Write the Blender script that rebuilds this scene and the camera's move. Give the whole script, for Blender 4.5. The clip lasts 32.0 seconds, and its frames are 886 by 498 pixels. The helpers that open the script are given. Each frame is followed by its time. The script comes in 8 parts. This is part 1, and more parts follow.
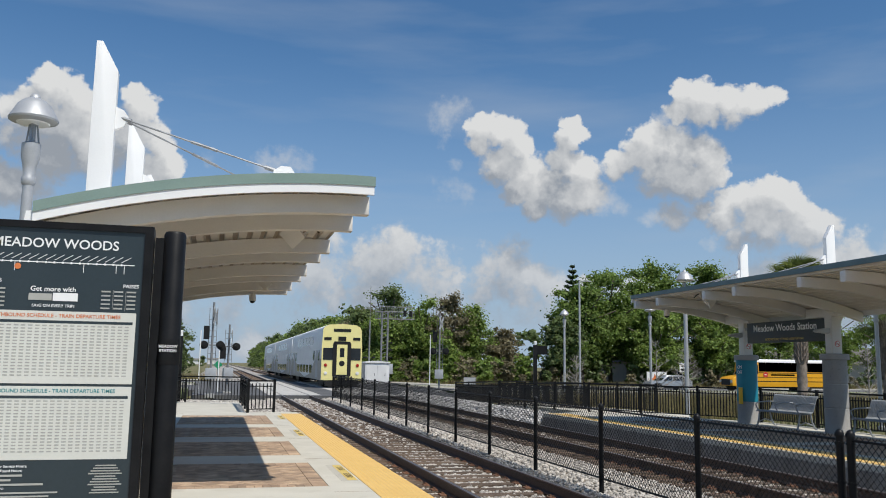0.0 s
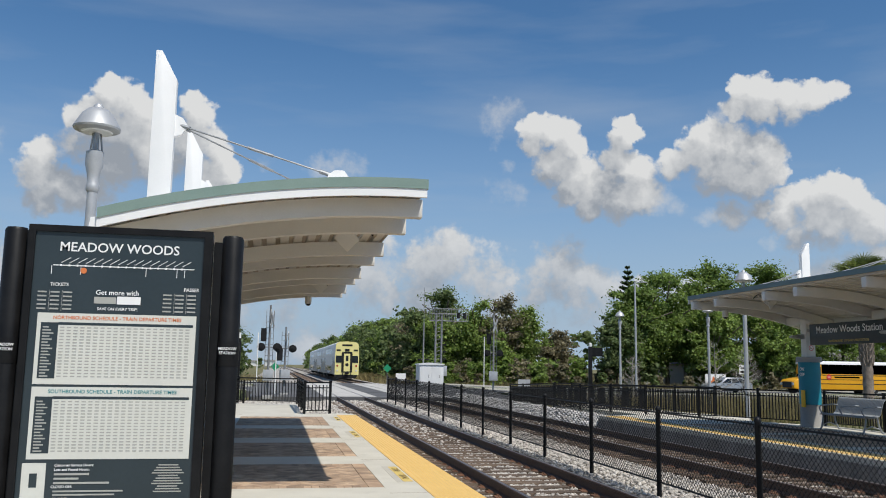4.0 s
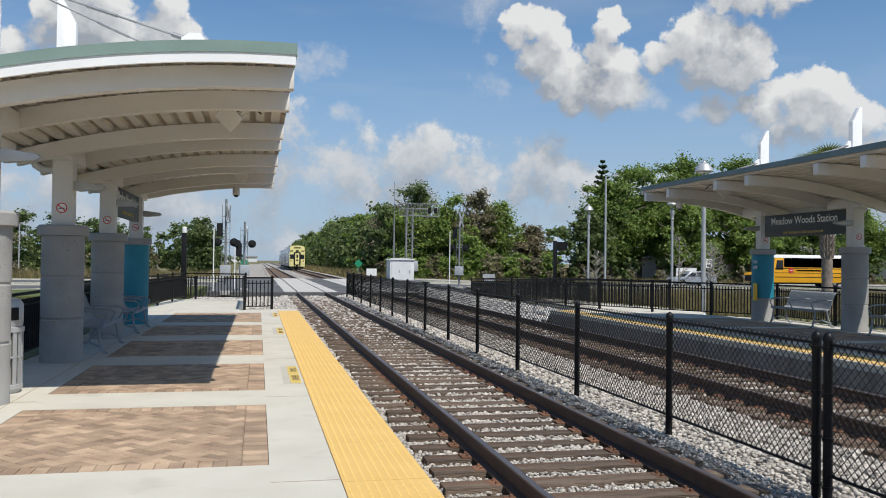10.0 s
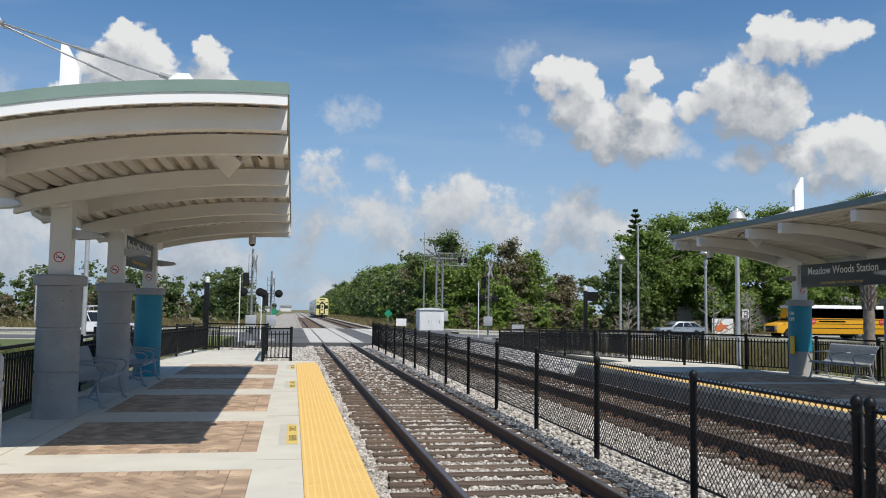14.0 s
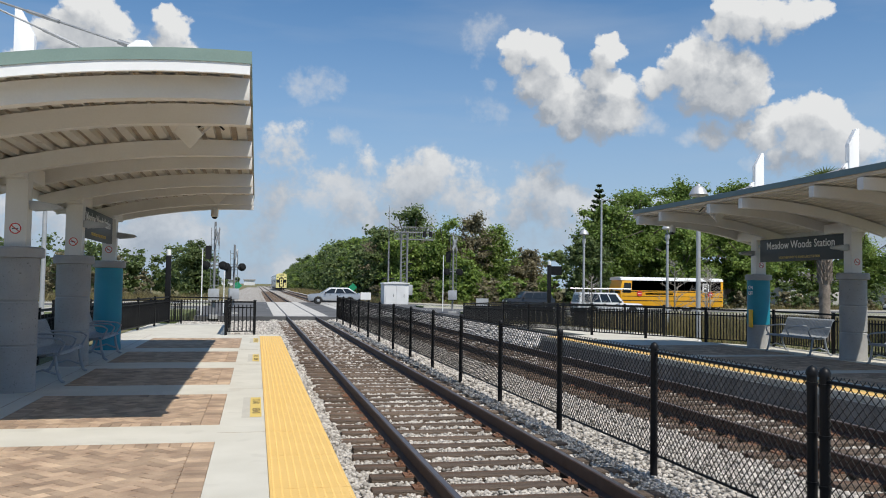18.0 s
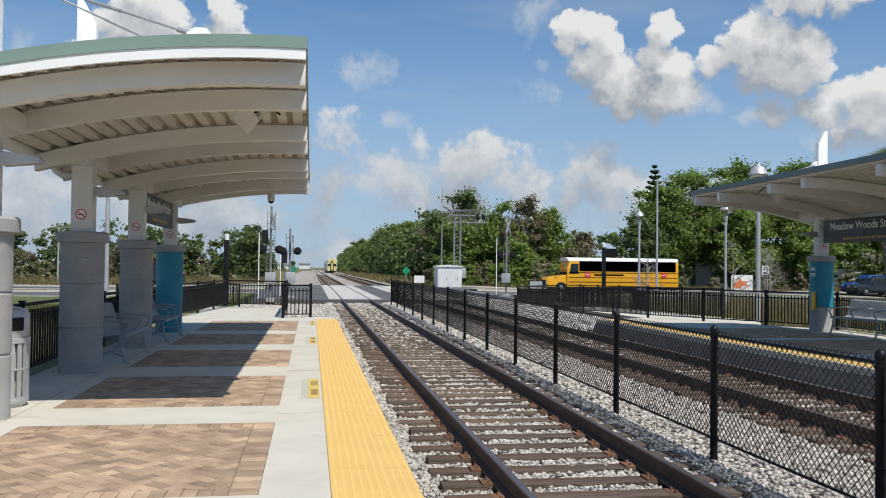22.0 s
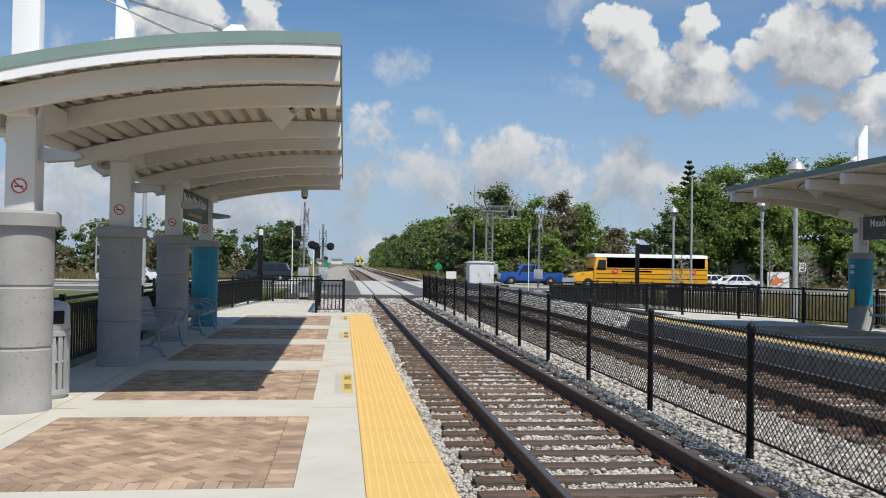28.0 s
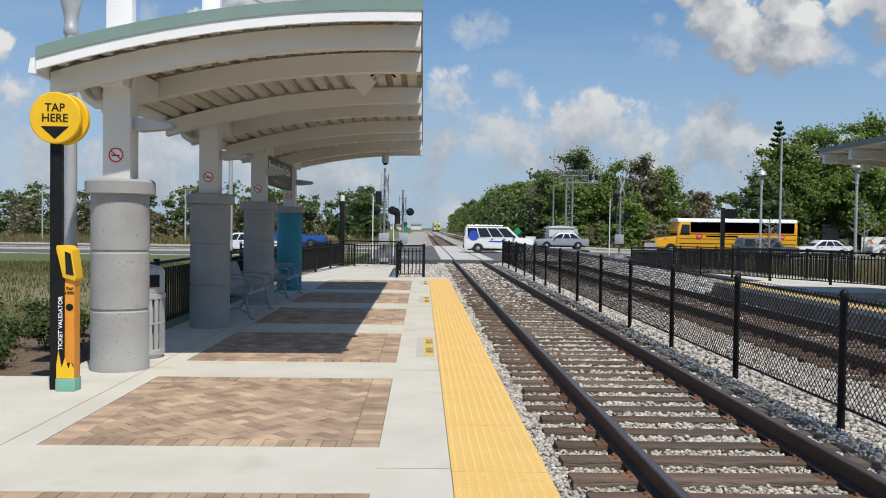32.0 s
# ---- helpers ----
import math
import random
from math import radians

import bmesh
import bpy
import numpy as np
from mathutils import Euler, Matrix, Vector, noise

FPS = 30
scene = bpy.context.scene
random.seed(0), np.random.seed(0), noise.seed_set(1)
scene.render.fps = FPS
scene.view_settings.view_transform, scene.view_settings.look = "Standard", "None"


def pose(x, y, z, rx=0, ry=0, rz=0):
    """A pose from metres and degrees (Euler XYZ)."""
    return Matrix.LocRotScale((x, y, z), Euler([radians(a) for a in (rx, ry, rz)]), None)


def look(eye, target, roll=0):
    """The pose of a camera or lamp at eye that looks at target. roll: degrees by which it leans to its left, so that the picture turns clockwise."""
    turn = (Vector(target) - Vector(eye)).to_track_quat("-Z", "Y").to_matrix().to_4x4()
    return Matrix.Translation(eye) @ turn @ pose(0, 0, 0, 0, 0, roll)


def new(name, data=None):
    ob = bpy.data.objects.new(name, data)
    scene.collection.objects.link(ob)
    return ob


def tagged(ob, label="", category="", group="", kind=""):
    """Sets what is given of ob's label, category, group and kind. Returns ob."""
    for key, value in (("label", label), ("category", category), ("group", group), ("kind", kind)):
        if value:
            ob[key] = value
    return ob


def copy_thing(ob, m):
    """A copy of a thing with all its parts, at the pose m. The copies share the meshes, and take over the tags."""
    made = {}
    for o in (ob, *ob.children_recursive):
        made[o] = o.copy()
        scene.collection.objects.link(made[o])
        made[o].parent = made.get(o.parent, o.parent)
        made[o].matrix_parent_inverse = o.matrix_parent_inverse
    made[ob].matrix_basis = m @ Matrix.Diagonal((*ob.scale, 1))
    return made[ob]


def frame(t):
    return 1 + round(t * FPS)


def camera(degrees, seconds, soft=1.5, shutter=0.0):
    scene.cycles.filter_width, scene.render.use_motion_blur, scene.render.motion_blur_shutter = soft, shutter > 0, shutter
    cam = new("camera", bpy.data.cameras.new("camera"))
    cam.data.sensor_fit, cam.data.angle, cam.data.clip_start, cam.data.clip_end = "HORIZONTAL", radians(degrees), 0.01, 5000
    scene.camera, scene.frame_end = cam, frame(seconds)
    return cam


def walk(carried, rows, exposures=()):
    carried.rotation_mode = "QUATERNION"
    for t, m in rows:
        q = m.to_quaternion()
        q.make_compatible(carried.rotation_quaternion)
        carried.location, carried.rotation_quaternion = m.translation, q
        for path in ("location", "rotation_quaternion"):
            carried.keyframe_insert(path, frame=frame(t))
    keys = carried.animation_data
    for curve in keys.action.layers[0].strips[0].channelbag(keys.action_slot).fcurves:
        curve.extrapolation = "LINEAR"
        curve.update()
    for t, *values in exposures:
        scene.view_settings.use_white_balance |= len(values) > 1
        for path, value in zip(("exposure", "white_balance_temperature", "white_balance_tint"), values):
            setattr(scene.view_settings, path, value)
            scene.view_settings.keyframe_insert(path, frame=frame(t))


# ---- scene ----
cam = camera(55.7, 32.0, soft=1.0)
PATH = [
    (0, (-2.494, -3.117, 1.509), (-1.989, -1.2, 1.7848), 0.9),
    (1, (-2.504, -3.114, 1.519), (-2.041, -1.187, 1.7968), 1.2),
    (2, (-2.509, -3.126, 1.519), (-2.068, -1.194, 1.7978), 1.2),
    (3, (-2.506, -3.134, 1.502), (-2.079, -1.2, 1.7838), 1.0),
    (3.5, (-2.5, -3.132, 1.507), (-2.101, -1.191, 1.7868), 0.9),
    (5.5, (-2.494, -3.105, 1.512), (-2.144, -1.153, 1.7848), 0.5),
    (6, (-2.464, -3.113, 1.505), (-2.145, -1.152, 1.7428), -0.0),
    (6.5, (-2.414, -3.121, 1.505), (-2.124, -1.152, 1.7168), -0.3),
    (7, (-2.324, -3.101, 1.487), (-2.066, -1.126, 1.6758), -0.9),
    (7.5, (-2.216, -2.929, 1.451), (-1.763, -0.984, 1.5648), -1.3),
    (8, (-2.068, -2.818, 1.456), (-1.59, -0.878, 1.5528), -1.3),
    (8.5, (-1.795, -2.677, 1.459), (-1.305, -0.738, 1.4658), -0.1),
    (9, (-1.633, -2.48, 1.433), (-1.114, -0.548, 1.4318), 0.2),
    (9.5, (-1.434, -2.302, 1.456), (-0.866, -0.384, 1.4708), 0.6),
    (10, (-1.181, -2.207, 1.489), (-0.751, -0.254, 1.5208), 0.7),
    (10.5, (-1.061, -1.979, 1.482), (-0.676, -0.017, 1.5478), 0.4),
    (11, (-0.96, -1.854, 1.524), (-0.585, 0.106, 1.6688), 0.3),
    (12, (-0.759, -1.684, 1.531), (-0.41, 0.279, 1.6908), 0.8),
    (13, (-0.754, -1.659, 1.524), (-0.403, 0.304, 1.6818), 0.8),
    (13.5, (-0.746, -1.661, 1.523), (-0.397, 0.303, 1.6778), 0.8),
    (15.5, (-0.722, -1.646, 1.518), (-0.343, 0.315, 1.6228), 0.7),
    (16, (-0.706, -1.66, 1.515), (-0.159, 0.262, 1.5978), 1.2),
    (16.5, (-0.686, -1.659, 1.512), (-0.032, 0.23, 1.5788), 1.3),
    (17, (-0.699, -1.649, 1.513), (-0.063, 0.246, 1.5798), 1.2),
    (17.5, (-0.717, -1.66, 1.513), (-0.191, 0.268, 1.5978), 0.9),
    (18, (-0.736, -1.646, 1.509), (-0.303, 0.305, 1.5978), 0.9),
    (19, (-0.74, -1.635, 1.505), (-0.358, 0.326, 1.5928), 0.9),
    (20, (-0.738, -1.631, 1.509), (-0.372, 0.334, 1.5828), 0.8),
    (21, (-0.753, -1.639, 1.507), (-0.398, 0.329, 1.5738), 0.7),
    (22, (-0.761, -1.633, 1.504), (-0.451, 0.342, 1.5508), 0.7),
    (23, (-0.753, -1.621, 1.507), (-0.447, 0.355, 1.5488), 0.6),
    (24, (-0.754, -1.623, 1.51), (-0.446, 0.353, 1.5518), 0.8),
    (24.5, (-0.756, -1.623, 1.511), (-0.448, 0.353, 1.5528), 0.8),
    (26.5, (-0.758, -1.626, 1.506), (-0.45, 0.35, 1.5458), 0.9),
    (27, (-0.76, -1.635, 1.498), (-0.488, 0.346, 1.5398), 0.9),
    (28, (-0.776, -1.634, 1.502), (-0.541, 0.352, 1.5378), 0.9),
    (28.5, (-0.782, -1.655, 1.495), (-0.679, 0.342, 1.4928), 0.7),
    (29, (-0.808, -1.652, 1.505), (-0.914, 0.345, 1.4718), 0.2),
    (29.5, (-0.822, -1.63, 1.505), (-0.993, 0.362, 1.4688), 0.1),
    (30, (-0.82, -1.646, 1.502), (-0.997, 0.346, 1.4648), 0.1),
    (31, (-0.813, -1.661, 1.497), (-0.891, 0.336, 1.4528), 0.4),
    (32, (-0.802, -1.661, 1.505), (-0.753, 0.338, 1.4548), 0.8),
]
walk(cam, [(t, look(eye, target, roll)) for t, eye, target, roll in PATH], exposures=[(0, -0.21), (6, -0.19), (9, -0.11), (19, -0.07), (32, -0.12)])

# ---- world and sun ----
SUN_FROM = Vector((0.88, -1.94, 3.45)).normalized()


def sun_and_sky():
    sun = new("sun", bpy.data.lights.new("sun", "SUN"))
    sun.data.energy, sun.data.angle, sun.data.color = 4.9, radians(0.6), (1.0, 0.95, 0.87)
    sun.matrix_world = look((0, 0, 60), Vector((0, 0, 60)) - SUN_FROM)
    w = bpy.data.worlds.new("sky")
    scene.world = w
    w.use_nodes = True
    nt = w.node_tree
    N, L = nt.nodes, nt.links
    N.clear()

    def math_node(op, a, b=None, c=None, clamp=False):
        n = N.new("ShaderNodeMath")
        n.operation, n.use_clamp = op, clamp
        for k, v in enumerate((a, b, c)):
            if v is None:
                continue
            if isinstance(v, (int, float)):
                n.inputs[k].default_value = v
            else:
                L.new(v, n.inputs[k])
        return n.outputs[0]

    sky = N.new("ShaderNodeTexSky")
    sky.sky_type, sky.sun_disc = "NISHITA", False
    sky.sun_elevation = math.asin(SUN_FROM.z)
    sky.sun_rotation = math.atan2(SUN_FROM.x, SUN_FROM.y)
    sky.air_density, sky.dust_density, sky.ozone_density = 1.0, 0.6, 2.0
    co = N.new("ShaderNodeTexCoord").outputs["Generated"]

    # cloud puffs: azimuth from the line of the track, height, radius (degrees), thickness
    def cloud_group(name, puffs, banks):
        group = bpy.data.node_groups.new(name, "ShaderNodeTree")
        group.interface.new_socket("Way", in_out="INPUT", socket_type="NodeSocketVector")
        group.interface.new_socket("Field", in_out="OUTPUT", socket_type="NodeSocketFloat")
        gn, gl = group.nodes, group.links
        gi, go = gn.new("NodeGroupInput"), gn.new("NodeGroupOutput")
        # the wind tears the puffs at three scales
        way = gi.outputs[0]
        for scale, amp in ((14.0, 0.010), (40.0, 0.011), (110.0, 0.006)):
            tex = gn.new("ShaderNodeTexNoise")
            tex.inputs["Scale"].default_value, tex.inputs["Detail"].default_value = scale, 3.0
            gl.new(gi.outputs[0], tex.inputs["Vector"])
            mv = gn.new("ShaderNodeVectorMath")
            mv.operation = "MULTIPLY_ADD"
            gl.new(tex.outputs["Color"], mv.inputs[0])
            mv.inputs[1].default_value = (amp * 2, amp * 2, amp * 2)
            mv.inputs[2].default_value = (-amp, -amp, -amp)
            av = gn.new("ShaderNodeVectorMath")
            gl.new(way, av.inputs[0])
            gl.new(mv.outputs[0], av.inputs[1])
            way = av.outputs[0]
        last = None
        for az, el, r, thick in puffs:
            a, e = radians(az), radians(el)
            c = Vector((math.sin(a) * math.cos(e), math.cos(a) * math.cos(e), math.sin(e)))
            sub = gn.new("ShaderNodeVectorMath")
            sub.operation = "SUBTRACT"
            gl.new(way, sub.inputs[0])
            sub.inputs[1].default_value = c
            mul = gn.new("ShaderNodeVectorMath")
            mul.operation = "MULTIPLY"
            gl.new(sub.outputs[0], mul.inputs[0])
            k = 1 / math.tan(radians(r * 1.17))
            mul.inputs[1].default_value = (k, k, k * 1.1)
            dot = gn.new("ShaderNodeVectorMath")
            dot.operation = "DOT_PRODUCT"
            gl.new(mul.outputs[0], dot.inputs[0])
            gl.new(mul.outputs[0], dot.inputs[1])
            inv = gn.new("ShaderNodeMath")
            inv.operation = "MULTIPLY_ADD"
            gl.new(dot.outputs["Value"], inv.inputs[0])
            inv.inputs[1].default_value, inv.inputs[2].default_value = -thick, thick
            if last is None:
                last = inv.outputs[0]
            else:
                mx = gn.new("ShaderNodeMath")
                mx.operation, mx.inputs[2].default_value = "SMOOTH_MAX", 0.34
                gl.new(last, mx.inputs[0])
                gl.new(inv.outputs[0], mx.inputs[1])
                last = mx.outputs[0]
        # low banks all round the horizon
        sx = gn.new("ShaderNodeSeparateXYZ")
        gl.new(gi.outputs[0], sx.inputs[0])
        lift = gn.new("ShaderNodeMath")
        lift.operation, lift.inputs[1].default_value = "SUBTRACT", 0.062
        gl.new(sx.outputs["Z"], lift.inputs[0])
        wide = gn.new("ShaderNodeMath")
        wide.operation, wide.inputs[1].default_value = "MULTIPLY", 8.6
        gl.new(lift.outputs[0], wide.inputs[0])
        sq = gn.new("ShaderNodeMath")
        sq.operation = "MULTIPLY"
        gl.new(wide.outputs[0], sq.inputs[0])
        gl.new(wide.outputs[0], sq.inputs[1])
        bank = gn.new("ShaderNodeMath")
        bank.operation, bank.inputs[0].default_value = "SUBTRACT", 0.42
        gl.new(sq.outputs[0], bank.inputs[1])
        heap = gn.new("ShaderNodeTexNoise")
        heap.inputs["Scale"].default_value, heap.inputs["Detail"].default_value = 13.0, 2.0
        gl.new(gi.outputs[0], heap.inputs["Vector"])
        swell = gn.new("ShaderNodeMath")
        swell.operation = "MULTIPLY_ADD"
        gl.new(heap.outputs["Fac"], swell.inputs[0])
        swell.inputs[1].default_value, swell.inputs[2].default_value = 4.0, -2.0
        rise = gn.new("ShaderNodeMath")
        gl.new(bank.outputs[0], rise.inputs[0])
        gl.new(swell.outputs[0], rise.inputs[1])
        top = gn.new("ShaderNodeMath")
        top.operation = "MAXIMUM"
        gl.new(last, top.inputs[0])
        gl.new(rise.outputs[0], top.inputs[1])
        last = top.outputs[0] if banks else last
        # wind-torn edges at three scales
        for scale, detail, amp in ((16.0, 4.0, 0.26), (45.0, 5.0, 0.40), (130.0, 6.0, 0.42)):
            tex = gn.new("ShaderNodeTexNoise")
            tex.inputs["Scale"].default_value, tex.inputs["Detail"].default_value = scale, detail
            tex.inputs["Roughness"].default_value = 0.58
            gl.new(gi.outputs[0], tex.inputs["Vector"])
            ma = gn.new("ShaderNodeMath")
            ma.operation = "MULTIPLY_ADD"
            gl.new(tex.outputs["Fac"], ma.inputs[0])
            ma.inputs[1].default_value = amp * 2
            ma.inputs[2].default_value = -amp
            ad = gn.new("ShaderNodeMath")
            gl.new(last, ad.inputs[0])
            gl.new(ma.outputs[0], ad.inputs[1])
            last = ad.outputs[0]
        gl.new(last, go.inputs[0])
        return group

    heaps = cloud_group("cloud heaps", [c for c in CLOUDS if c[3] > 0.82], True)
    shreds = cloud_group("cloud shreds", [c for c in CLOUDS if c[3] <= 0.82], False)

    def field(vec, group=heaps):
        g = N.new("ShaderNodeGroup")
        g.node_tree = group
        L.new(vec, g.inputs[0])
        return g.outputs[0]

    here = field(co)
    shift = N.new("ShaderNodeVectorMath")
    shift.inputs[1].default_value = (0.010, -0.004, 0.026)
    L.new(co, shift.inputs[0])
    above = field(shift.outputs[0])
    lift = N.new("ShaderNodeVectorMath")
    lift.inputs[1].default_value = (0.016, -0.008, 0.060)
    L.new(co, lift.inputs[0])
    over = field(lift.outputs[0])
    crown = math_node("MULTIPLY_ADD", math_node("SUBTRACT", here, above), 0.40, 0.42, clamp=True)
    roofed = math_node("MULTIPLY_ADD", over, 0.62, 0.10, clamp=True)
    lit = math_node("SUBTRACT", crown, math_node("MULTIPLY", roofed, 0.68), clamp=True)
    # crisp sunlit heads, soft grey feet
    cover = N.new("ShaderNodeMapRange")
    cover.interpolation_type = "SMOOTHSTEP"
    cover.inputs["From Min"].default_value = 0.0
    L.new(math_node("MULTIPLY_ADD", lit, -0.45, 1.05), cover.inputs["From Max"])
    L.new(here, cover.inputs["Value"])
    shade = N.new("ShaderNodeMix")
    shade.data_type = "RGBA"
    shade.inputs["A"].default_value = (0.35, 0.385, 0.435, 1)
    shade.inputs["B"].default_value = (0.83, 0.835, 0.83, 1)
    L.new(lit, shade.inputs["Factor"])
    # thin haze low over the horizon
    sep = N.new("ShaderNodeSeparateXYZ")
    L.new(co, sep.inputs[0])
    low = N.new("ShaderNodeMapRange")
    low.interpolation_type = "SMOOTHSTEP"
    low.inputs["From Min"].default_value, low.inputs["From Max"].default_value = 0.0, 0.40
    low.inputs["To Min"].default_value, low.inputs["To Max"].default_value = 0.72, 0.0
    L.new(sep.outputs["Z"], low.inputs["Value"])

    dim = N.new("ShaderNodeMix")
    dim.data_type, dim.blend_type = "RGBA", "MULTIPLY"
    dim.inputs["Factor"].default_value = 1
    dim.inputs["B"].default_value = (SKY_GAIN * 0.59, SKY_GAIN * 1.0, SKY_GAIN * 1.28, 1)
    L.new(sky.outputs[0], dim.inputs["A"])
    haze = N.new("ShaderNodeMix")
    haze.data_type = "RGBA"
    haze.inputs["B"].default_value = (0.42, 0.55, 0.73, 1)
    L.new(low.outputs[0], haze.inputs["Factor"])
    L.new(dim.outputs["Result"], haze.inputs["A"])
    # faint high streaks
    streak_map = N.new("ShaderNodeMapping")
    streak_map.inputs["Rotation"].default_value = (0.0, 0.5, 0.3)
    streak_map.inputs["Scale"].default_value = (2.2, 4.0, 15.0)
    L.new(co, streak_map.inputs["Vector"])
    streak = N.new("ShaderNodeTexNoise")
    streak.inputs["Scale"].default_value, streak.inputs["Detail"].default_value = 1.3, 6.0
    L.new(streak_map.outputs[0], streak.inputs["Vector"])
    thin = N.new("ShaderNodeMapRange")
    thin.inputs["From Min"].default_value, thin.inputs["From Max"].default_value = 0.46, 0.80
    thin.inputs["To Max"].default_value = 0.30
    L.new(streak.outputs["Fac"], thin.inputs["Value"])
    high = N.new("ShaderNodeMix")
    high.data_type = "RGBA"
    high.inputs["B"].default_value = (0.50, 0.57, 0.66, 1)
    L.new(thin.outputs[0], high.inputs["Factor"])
    L.new(haze.outputs["Result"], high.inputs["A"])
    mix = N.new("ShaderNodeMix")
    mix.data_type = "RGBA"
    L.new(cover.outputs[0], mix.inputs["Factor"])
    L.new(high.outputs["Result"], mix.inputs["A"])
    L.new(shade.outputs["Result"], mix.inputs["B"])
    # thin shreds, half seen through
    torn = N.new("ShaderNodeMapRange")
    torn.interpolation_type = "SMOOTHSTEP"
    torn.inputs["From Min"].default_value, torn.inputs["From Max"].default_value = -0.05, 1.25
    torn.inputs["To Max"].default_value = 0.72
    L.new(field(co, shreds), torn.inputs["Value"])
    veiled = N.new("ShaderNodeMix")
    veiled.data_type = "RGBA"
    veiled.inputs["B"].default_value = (0.68, 0.70, 0.72, 1)
    L.new(torn.outputs[0], veiled.inputs["Factor"])
    L.new(mix.outputs["Result"], veiled.inputs["A"])
    # the haze veils low clouds too
    veil = N.new("ShaderNodeMapRange")
    veil.interpolation_type = "SMOOTHSTEP"
    veil.inputs["From Min"].default_value, veil.inputs["From Max"].default_value = 0.0, 0.22
    veil.inputs["To Min"].default_value, veil.inputs["To Max"].default_value = 0.45, 0.03
    L.new(sep.outputs["Z"], veil.inputs["Value"])
    far = N.new("ShaderNodeMix")
    far.data_type = "RGBA"
    far.inputs["B"].default_value = (0.45, 0.55, 0.68, 1)
    L.new(veil.outputs[0], far.inputs["Factor"])
    L.new(veiled.outputs["Result"], far.inputs["A"])
    bg, out = N.new("ShaderNodeBackground"), N.new("ShaderNodeOutputWorld")
    bg.inputs["Strength"].default_value = 1.0
    L.new(far.outputs["Result"], bg.inputs["Color"])
    L.new(bg.outputs[0], out.inputs[0])


SKY_GAIN = 0.092
# azimuth from the line of the track, height, radius in degrees, thickness
# tall torn pair over the tracks
HEAP_TALL = [
    (17.5, 16.0, 1.16, 1.3), (18.9, 15.8, 1.24, 1.3), (19.7, 14.8, 1.08, 1.3), (17.3, 14.9, 0.97, 1.3), (18.7, 13.5, 1.47, 1.3), (20.3, 13.1, 1.55, 1.3),
    (21.6, 12.3, 1.74, 1.3), (19.7, 12.0, 1.16, 1.3), (21.2, 11.0, 1.08, 1.3), (23.1, 11.4, 1.74, 1.3), (24.5, 11.5, 1.55, 1.3), (23.7, 16.2, 0.77, 1.3),
    (24.1, 15.7, 0.7, 1.3), (23.2, 15.1, 0.97, 1.3), (22.8, 14.0, 1.08, 1.3), (23.5, 13.4, 1.24, 1.3), (24.5, 13.0, 1.16, 1.3), (25.8, 11.1, 1.08, 0.8),
    (26.9, 10.8, 0.7, 0.6),
]
# thin torn shreds
WISPS = [
    (14.5, 17.1, 1.16, 0.55), (15.7, 17.5, 0.85, 0.55), (14.7, 15.4, 0.62, 0.42), (15.5, 13.5, 0.58, 0.42), (15.0, 11.9, 1.08, 0.45), (16.2, 11.6, 0.85, 0.45),
    (14.0, 12.3, 0.58, 0.4), (3.7, 13.7, 0.93, 0.6), (4.5, 13.2, 1.0, 0.6), (-1.0, 13.2, 0.62, 0.4), (18.5, 7.4, 0.54, 0.4),
]
# big bank beside it
HEAP_BANK = [
    (29.0, 15.1, 1.24, 1.3), (28.4, 14.0, 1.55, 1.3), (30.3, 14.5, 1.74, 1.3), (31.7, 14.0, 1.55, 1.3), (32.7, 13.4, 1.24, 1.3), (26.9, 13.5, 1.24, 1.3),
    (29.7, 12.7, 1.74, 1.3), (31.5, 12.4, 1.74, 1.3), (33.0, 12.5, 0.97, 1.3), (31.2, 18.0, 0.85, 1.3), (32.5, 17.6, 1.24, 1.3), (34.1, 17.3, 1.24, 1.3),
    (35.6, 17.1, 1.08, 1.3), (36.8, 17.1, 0.77, 0.9), (31.0, 16.8, 0.97, 1.3), (32.5, 16.5, 1.08, 1.3), (34.2, 16.2, 0.85, 0.9), (29.9, 16.3, 0.62, 0.8),
]
# long shelf under the bank
HEAP_LOWER = [
    (36.9, 11.2, 0.97, 1.2), (36.1, 10.9, 1.24, 1.2), (37.7, 10.6, 1.08, 1.2), (34.9, 10.8, 1.08, 1.2), (33.5, 10.7, 0.97, 1.2), (38.3, 10.1, 0.85, 1.2),
    (31.9, 10.4, 0.85, 1.2), (30.2, 10.1, 1.08, 0.9), (28.7, 10.0, 0.7, 0.7), (33.3, 9.8, 1.16, 1.2), (35.7, 9.7, 1.35, 1.2), (37.3, 9.4, 1.35, 1.2),
    (38.9, 9.3, 1.08, 1.2), (39.6, 9.1, 0.97, 0.9), (34.3, 8.5, 1.08, 0.9), (36.3, 8.6, 1.35, 0.9), (38.3, 8.5, 1.16, 0.9), (32.6, 8.3, 0.62, 0.6),
]
